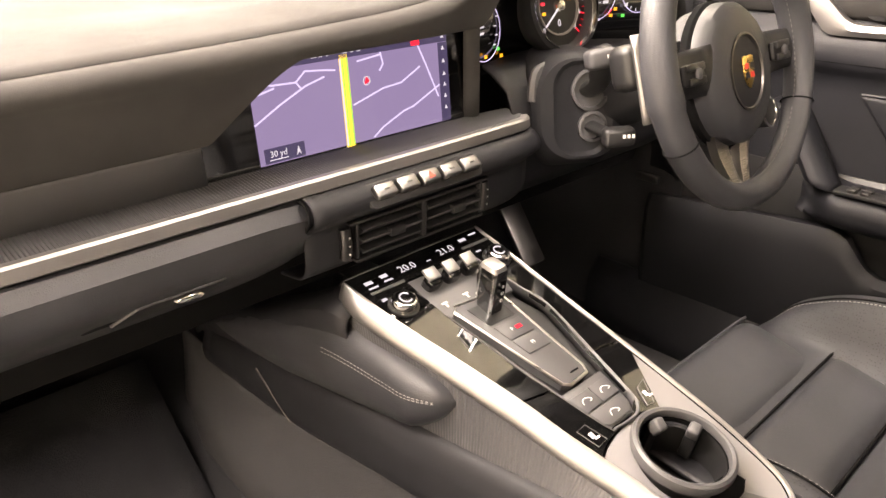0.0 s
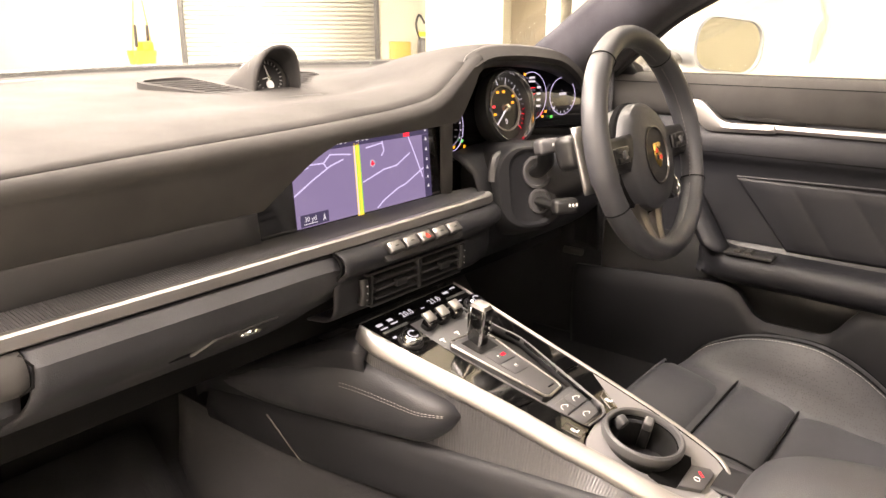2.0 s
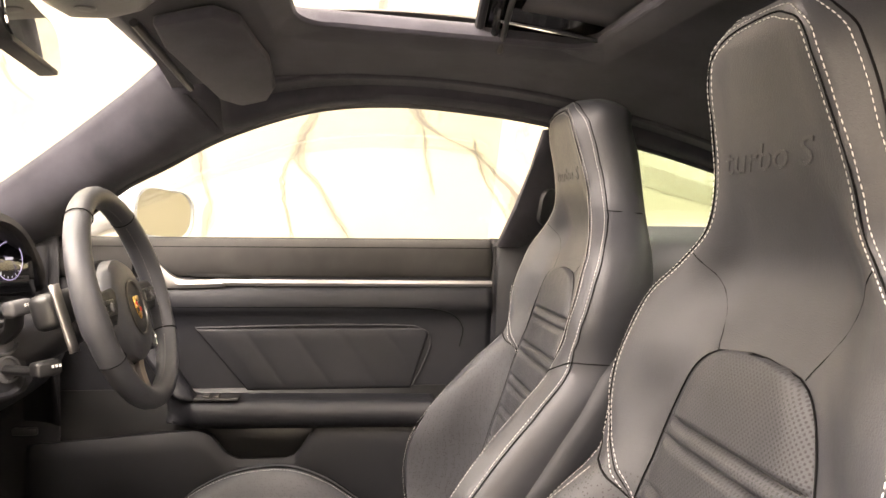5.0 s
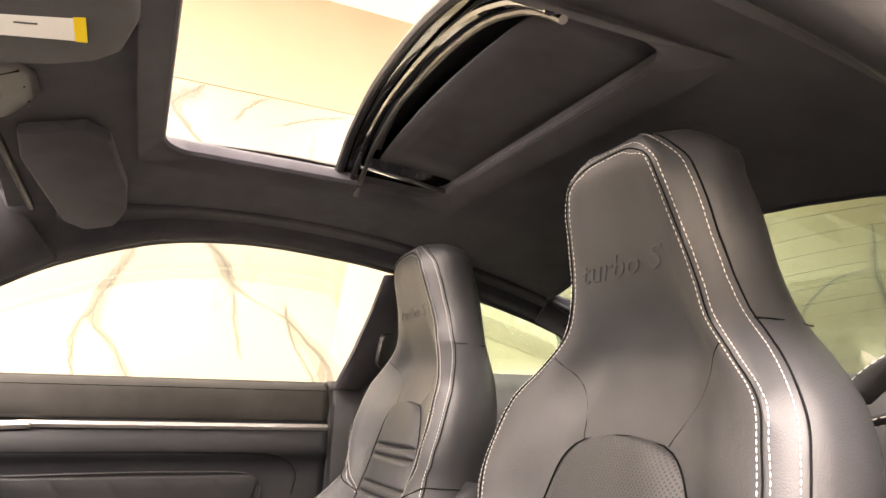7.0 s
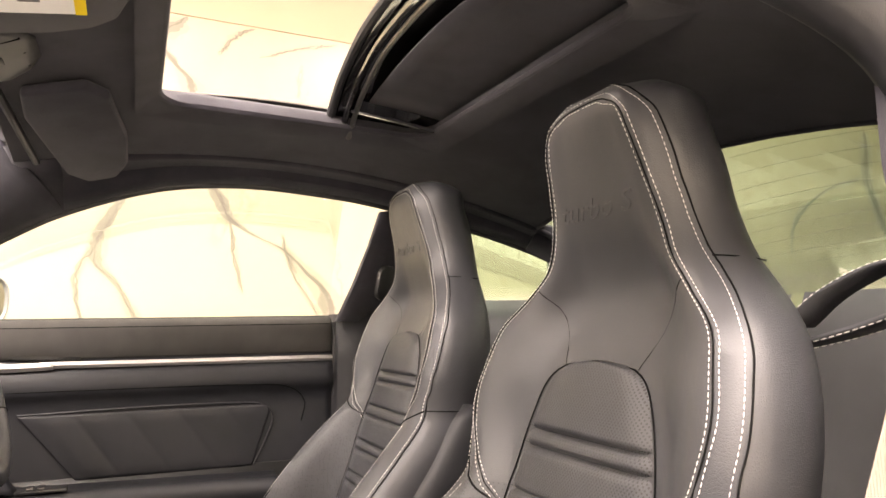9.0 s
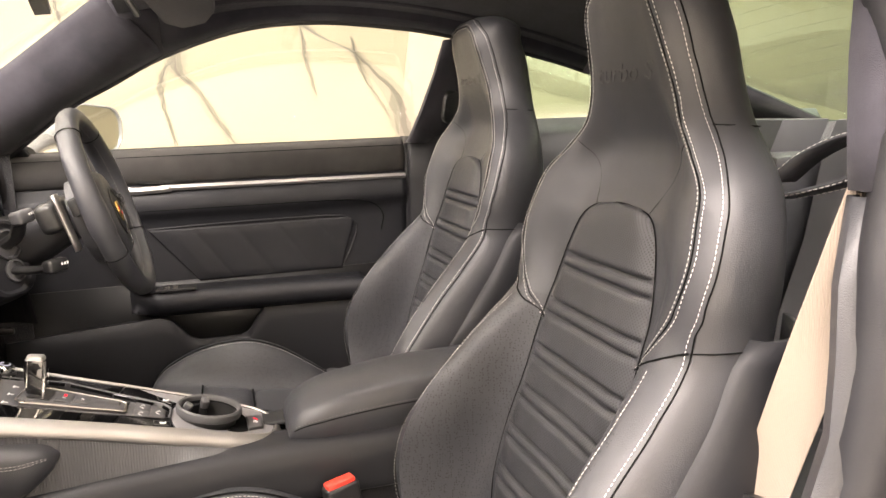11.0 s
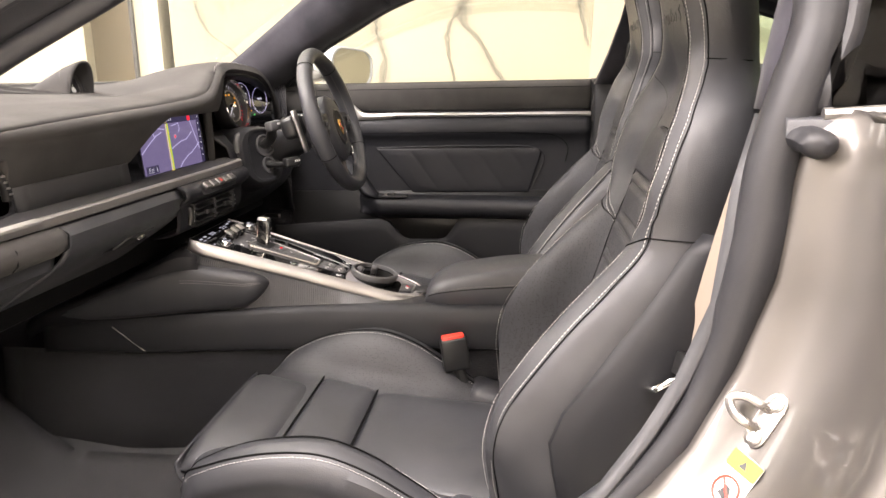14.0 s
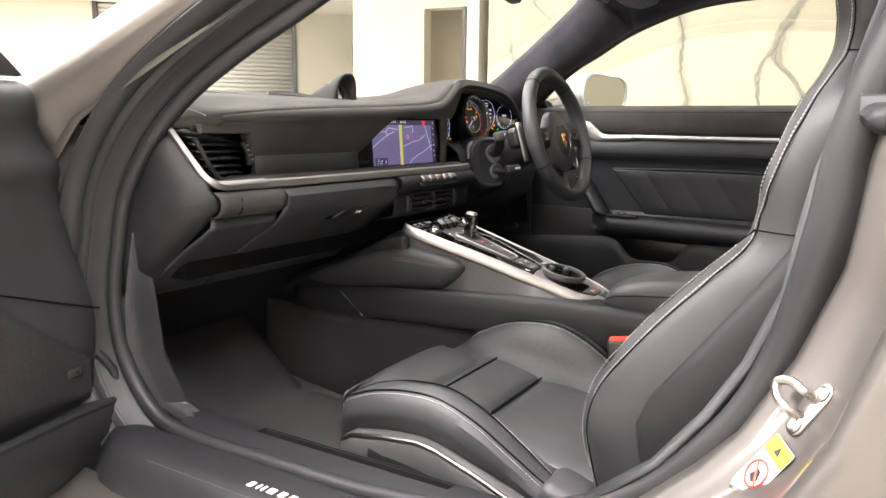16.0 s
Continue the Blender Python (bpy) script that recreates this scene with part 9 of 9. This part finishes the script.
# rear seats
for s in (-1, 1):
    rs = thing("occasional_chair", "small black leather bench place behind the front seats", "seat", (s * 0.28, -1.2, 0.3), group="rear seats")
    rows = []
    for z, y in ((0.40, -1.20), (0.5, -1.23), (0.62, -1.27), (0.72, -1.305), (0.86, -1.335), (0.915, -1.36)):
        rows.append(cr([(s * 0.04, y - 0.02, z), (s * 0.06, y + 0.008, z), (s * 0.28, y - 0.02, z), (s * 0.50, y + 0.012, z), (s * 0.545, y - 0.01, z), (s * 0.55, y - 0.08, z), (s * 0.28, y - 0.10, z), (s * 0.045, y - 0.08, z)], 30, closed=True))
    part("backrest", sheet(rows, closed_u=True, caps=True), M_LEATHER, rs, "upright black leather backrest")
    part("cushion", obox(Matrix.Translation((s * 0.29, -1.10, 0.385)) @ Matrix.Rotation(radians(-8), 4, "X"), (0.44, 0.30, 0.09), 0.035, 4), M_LEATHER, rs)
    part("backrest_stitching", thread([(s * 0.07, -1.243 - (z - 0.5) * 0.30 + 0.008, z) for z in np.linspace(0.45, 0.82, 30)], [(0, 1, 0.2)] * 30, 0.0042, 0.0062, 0.0007), M_THREAD, rs)
part("rear_centre_panel", box((-0.045, -1.42, 0.30), (0.045, -1.25, 0.86), 0.012), M_LEATHER, car)
buck = thing("belt_buckle", "black rear belt buckle with a red release button", "belt buckle", (-0.365, -0.955, 0.45))
part("casing", obox(Matrix.Translation((-0.365, -0.955, 0.580)) @ Matrix.Rotation(radians(10), 4, "Y"), (0.032, 0.030, 0.070), 0.008, 3), M_HARD, buck)
part("release_button", obox(Matrix.Translation((-0.359, -0.954, 0.615)) @ Matrix.Rotation(radians(10), 4, "Y"), (0.026, 0.024, 0.014), 0.003), M_RED, buck, "red release button")
part("stalk", tube([(-0.370, -0.956, 0.55), (-0.375, -0.965, 0.42)], 0.01, 8), M_HARD, buck)

# driver's belt guide on the far pillar
part("far_pillar_trim", sheet([cr([(0.70, y0 + 0.06, z), (0.655, y0 + 0.05, z), (0.640, y0 + 0.02, z), (0.636, y0 - 0.05, z), (0.650, y0 - 0.12, z)], 10) for z, y0 in ((0.40, -0.84), (0.60, -0.84), (0.80, -0.845), (0.90, -0.85))]), M_PLASTIC, car, "black trim behind the driver's door", solid=0.006)
part("far_pillar_upper", sheet([cr([(x0 + 0.03, y0 + 0.03, z), (x0, y0 + 0.035, z), (x0 - 0.006, y0, z), (x0 + 0.01, y0 - 0.06 - wd, z)], 10) for z, y0, x0, wd in ((0.885, -0.83, 0.645, 0.03), (0.96, -0.86, 0.62, 0.02), (1.04, -0.885, 0.585, 0.01), (1.11, -0.90, 0.548, 0.0))]), M_SUEDE, car, "black suede far pillar trim", solid=0.008)
part("far_belt_guide", prism(rounded(0.045, 0.075, 0.02), axes(Vector((0.605, -0.885, 0.965)), (0.35, -0.93, 0), (-0.3, 0, 1)), 0.012, 0.003), M_HARD, car, "black belt guide on the far pillar")

# sun visors and roof console
for s in (1, -1):
    vis = thing("sun_visor", "black fabric sun visor folded up under the header", "sun visor", (s * 0.33, -0.30, 1.17))
    rows = []
    outline = [(0.035, -0.256), (0.037, -0.308), (0.053, -0.347), (0.086, -0.373), (0.175, -0.39), (0.39, -0.388), (0.425, -0.365), (0.43, -0.26), (0.40, -0.235), (0.10, -0.228)]
    if s > 0:
        outline = [(0.159, -0.250), (0.143, -0.328), (0.179, -0.357), (0.326, -0.377), (0.407, -0.378), (0.452, -0.36), (0.463, -0.317), (0.43, -0.285), (0.237, -0.246)]
    bm = bmesh.new()
    lo = [bm.verts.new((s * x, y, zroof(x, y) - 0.026 - 0.02 * (x / 0.5) ** 2)) for x, y in outline]
    hi = [bm.verts.new((s * x, y, zroof(x, y) - 0.010 - 0.02 * (x / 0.5) ** 2)) for x, y in outline]
    bm.faces.new(lo)
    bm.faces.new(list(reversed(hi)))
    for i in range(len(lo)):
        k = (i + 1) % len(lo)
        bm.faces.new((lo[i], hi[i], hi[k], lo[k]))
    bmesh.ops.bevel(bm, geom=list(bm.edges), offset=0.006, segments=3, affect="EDGES", profile=0.5)
    part("flap", bm, M_SUEDE, vis, "padded suede flap")
    part("pivot", tube([(s * 0.18, -0.222, zroof(0.18, -0.222) - 0.012), (s * 0.42, -0.242, zroof(0.42, -0.242) - 0.02)], 0.006, 8), M_HARD, vis)
    if s < 0:
        lm = Matrix.Rotation(radians(7), 4, "Y") @ Matrix.Rotation(radians(-7), 4, "X")
        lm.translation = (-0.218, -0.309, zroof(0.218, -0.309) - 0.0315)
        lab = part("airbag_label", obox(lm, (0.125, 0.078, 0.0008)), M_WHITE, vis, "white warning label with a yellow strip", smooth=False)
        part("label_strip", obox(lm @ Matrix.Translation((0, -0.034, -0.0008)), (0.125, 0.010, 0.0008)), M_YELLOW, lab, smooth=False)
        for k in range(5):
            part("print_bar", obox(lm @ Matrix.Translation((-0.048 + 0.022 * k, 0.008 + 0.003 * (k % 2), -0.0008)), (0.0018, 0.038 - 0.005 * k, 0.0008)), M_RED if k in (1, 3) else M_GREY, lab, smooth=False)
ov = thing("roof_console", "black overhead console with reading lamps", "roof console", (0, -0.30, 1.2))
OX = 0.068
rows = []
for y, w, h in ((-0.145, 0.05, 0.004), (-0.16, 0.082, 0.014), (-0.20, 0.092, 0.020), (-0.24, 0.085, 0.018), (-0.265, 0.062, 0.012), (-0.28, 0.03, 0.002)):
    rows.append(cr([(OX - w, y, zroof(w, y) - 0.001), (OX - w * 0.9, y, zroof(w, y) - h * 0.8), (OX, y, zroof(0, y) - h), (OX + w * 0.9, y, zroof(w, y) - h * 0.8), (OX + w, y, zroof(w, y) - 0.001)], 14))
part("housing", sheet(rows), M_GREY, ov, "dark grey housing", solid=0.003)
for k in range(3):
    part("console_groove", tube([(OX - 0.052 + 0.045 * k, y, zroof(0, y) - h) for y, h in ((-0.16, 0.0135), (-0.20, 0.0195), (-0.24, 0.0175), (-0.268, 0.0105))], 0.0022, 6), M_SEAM, ov)
for x in (-0.03, 0.03):
    part("reading_lamp", lathe([(0.0, -0.004), (0.012, -0.003), (0.015, 0.004)], Matrix.Translation((OX + x, -0.19, zroof(0, -0.19) - 0.019)), 24, False), M_GREY, ov, "round reading lamp")
part("roof_button", box((OX - 0.012, -0.245, zroof(0, -0.24) - 0.0205), (OX + 0.012, -0.225, zroof(0, -0.23) - 0.014), 0.002), M_HARD, ov)
rvm = thing("rear_view_mirror", "black framed interior rear view mirror", "mirror", (0, -0.13, 1.17))
part("stem", tube([(0, -0.12, 1.205), (0, -0.15, 1.16)], 0.012, 10), M_HARD, rvm)
m = axes(Vector((0.02, -0.165, 1.135)), (1, 0.15, 0), (0, 0.1, 1))
part("mirror_shell", prism(rounded(0.23, 0.062, 0.025), m @ Matrix.Translation((0, 0, -0.02)), 0.02, 0.006), M_HARD, rvm)
part("mirror_pane", prism(rounded(0.22, 0.054, 0.022), m, 0.002), M_MIRROR, rvm, smooth=False)

# ---- open passenger door ----
HG = Vector((-0.745, 0.235, 0))
dirv = Vector((-0.965, -0.26, 0)).normalized()
pd_m = Matrix(((dirv.x, dirv.y, 0, HG.x), (dirv.y, -dirv.x, 0, HG.y), (0, 0, 1, 0), (0, 0, 0, 1)))  # x along the door, y to its outside


def pdp(u, w, z):
    return pd_m @ Vector((u, -w, z))


IN_S = 1 if (pdp(0.5, 0.1, 0) - pdp(0.5, 0, 0)).y < 0 else -1
pdoor = thing("passenger_door", "open passenger door with black leather panel and speaker grille", "car door", pdp(0.5, 0, 0.4))


def pdq(u, w, z):
    return pdp(u, w * IN_S, z)


EDGE_U = [(0.27, 0.045), (0.30, 0.005), (0.335, -0.03), (0.37, -0.045), (0.44, -0.055), (0.52, -0.055), (0.60, -0.042), (0.68, -0.024), (0.73, -0.012), (0.80, 0.012), (0.86, 0.034), (0.90, 0.036)]


def front_u(z):
    """Where the panel begins along the door at a height."""
    return float(np.interp(z, [a for a, _ in EDGE_U], [b for _, b in EDGE_U]))


prof = cr([(-0.03, 0.886, 0), (-0.01, 0.893, 0), (0.012, 0.890, 0), (0.028, 0.876, 0), (0.030, 0.85, 0), (0.022, 0.83, 0), (0.020, 0.80, 0), (0.03, 0.78, 0), (0.03, 0.76, 0), (0.016, 0.72, 0), (0.020, 0.62, 0), (0.030, 0.56, 0), (0.034, 0.50, 0), (0.030, 0.42, 0), (0.030, 0.36, 0)], 44)
rows = [[pdq(front_u(z) + (1.05 - front_u(z)) * k, w - 0.02 * max(0.0, 1 - k / 0.03), z) for w, z, _ in prof] for k in [0, 0.004, 0.012, 0.03] + list(np.linspace(0.06, 1, 22))]
part("upper_panel", sheet(rows), M_LEATHER, pdoor, "black leather door panel", solid=0.004)
part("panel_crease", tube([pdq(u, 0.0345, 0.545 + 0.33 * u) for u in np.linspace(-0.04, 0.4, 12)], 0.0016, 5), M_SEAM, pdoor)
rows = []
for k in [0, 0.004, 0.012, 0.03] + list(np.linspace(0.06, 1, 26)):
    rows.append([pdq(front_u(zz) - 0.004 + (1.05 - front_u(zz)) * k, w - 0.03 * max(0.0, 1 - k / 0.03), zz) for w, zz in ((0.030, 0.378), (0.062, 0.386), (0.074, 0.378), (0.080, 0.350), (0.076, 0.315), (0.060, 0.285), (0.02, 0.272))])
part("pocket_front", sheet([cr(r, 16) for r in rows]), M_PLASTIC, pdoor, "black door pocket", solid=0.005)
rows = []
for k in range(61):
    u = -0.012 + 0.36 * k / 60
    zt = min(0.455 + 0.72 * (u + 0.012), 0.575)
    rows.append([pdq(u, 0.0375, zt + (0.392 - zt) * v) for v in np.linspace(0, 1, 7)])
part("speaker_panel", sheet(rows), M_SPEAKER, pdoor, "dark perforated speaker cover", solid=0.002)
part("speaker_badge", obox(axes(pdq(0.030, 0.042, 0.444), dirv, (0, 0, 1)), (0.026, 0.013, 0.002), 0.0006), M_STEEL, pdoor, "small bare metal badge plate")
part("door_edge_rubber", tube(cr([pdq(front_u(z) + 0.004, w, z) for w, z in ((-0.02, 0.885), (-0.02, 0.80), (-0.012, 0.70), (-0.005, 0.60), (0.0, 0.50), (0.0, 0.40), (0.0, 0.33), (0.0, 0.285))] + [pdq(0.5, 0.0, 0.265)], 50), 0.010, 8), M_RUBBER, pdoor)
part("inner_frame", sheet([[pdq(u, w, z) for w, z in ((0.0, 0.87), (-0.06, 0.86), (-0.10, 0.70), (-0.11, 0.45), (-0.06, 0.27), (0.0, 0.28))] for u in (0.02, 0.025)]), M_PAINT, pdoor, solid=0.006)
part("outer_skin", sheet([[pdq(u, w, z) for w, z in ((-0.03, 0.885), (-0.09, 0.83), (-0.13, 0.70), (-0.14, 0.5), (-0.11, 0.3))] for u in np.linspace(0.03, 1.05, 8)]), M_PAINT, pdoor, "silver painted door skin", solid=0.004)
part("mirror_sail", sheet([[pdq(0.06, 0.01, 0.90), pdq(0.26, 0.01, 0.90)], [pdq(0.16, -0.005, 1.0), pdq(0.22, -0.005, 1.0)], [pdq(0.20, -0.015, 1.06), pdq(0.22, -0.015, 1.06)]]), M_PLASTIC, pdoor, "black mirror triangle", solid=0.012)
part("pocket_lip", tube(cr([pdq(-0.030, 0.034, 0.458), pdq(-0.040, 0.052, 0.43), pdq(-0.040, 0.062, 0.40), pdq(-0.020, 0.068, 0.382), pdq(0.10, 0.066, 0.386), pdq(0.6, 0.064, 0.392)], 40), 0.008, 8), M_PLASTIC, pdoor, "rounded lip of the door pocket")
part("window_lip", tube([pdq(u, -0.02, 0.893) for u in np.linspace(0.05, 1.05, 6)], 0.005, 6), M_RUBBER, pdoor)

# left door mirror beyond the open door
pm = thing("door_mirror", "silver painted mirror of the open passenger door", "mirror", pdq(0.28, -0.15, 0.95))
rows = []
for d, w, h in ((0.10, 0.03, 0.02), (0.09, 0.07, 0.045), (0.05, 0.10, 0.06), (0.0, 0.105, 0.068)):
    rows.append([pdq(0.22 - d, -0.17 + x, 0.955 + z) for x, z in rounded(2 * w, 2 * h, min(w, h) * 0.8, 6)])
part("housing", sheet(rows, closed_u=True, caps=True), M_PAINT, pm)

# carpeted kick panel beside the door seal
kick_rows = [[(-0.672, 0.150, 0.66), (-0.640, 0.170, 0.66), (-0.632, 0.32, 0.66)], [(-0.670, 0.182, 0.54), (-0.634, 0.152, 0.54), (-0.622, 0.32, 0.54)], [(-0.670, 0.182, 0.45), (-0.630, 0.140, 0.45), (-0.616, 0.32, 0.45)], [(-0.672, 0.130, 0.375), (-0.622, 0.100, 0.37), (-0.604, 0.30, 0.37)], [(-0.655, 0.060, 0.348), (-0.606, 0.055, 0.335), (-0.598, 0.28, 0.30)], [(-0.62, 0.045, 0.325), (-0.60, 0.05, 0.25), (-0.595, 0.28, 0.235)]]
part("kick_panel", sheet([cr(r, 12) for r in kick_rows]), M_CARPET, car, "dark carpeted kick panel", solid=0.006)

# floor mat in the passenger footwell
mat = sheet([[(x, y, 0.224 + max(0, y - 0.25) * 0.9) for x in np.linspace(-0.52, -0.18, 8)] for y in np.linspace(-0.14, 0.42, 10)])
single("floor_mat", mat, M_CARPET, "black carpet floor mat in the passenger footwell", "floor mat", solid=0.008)
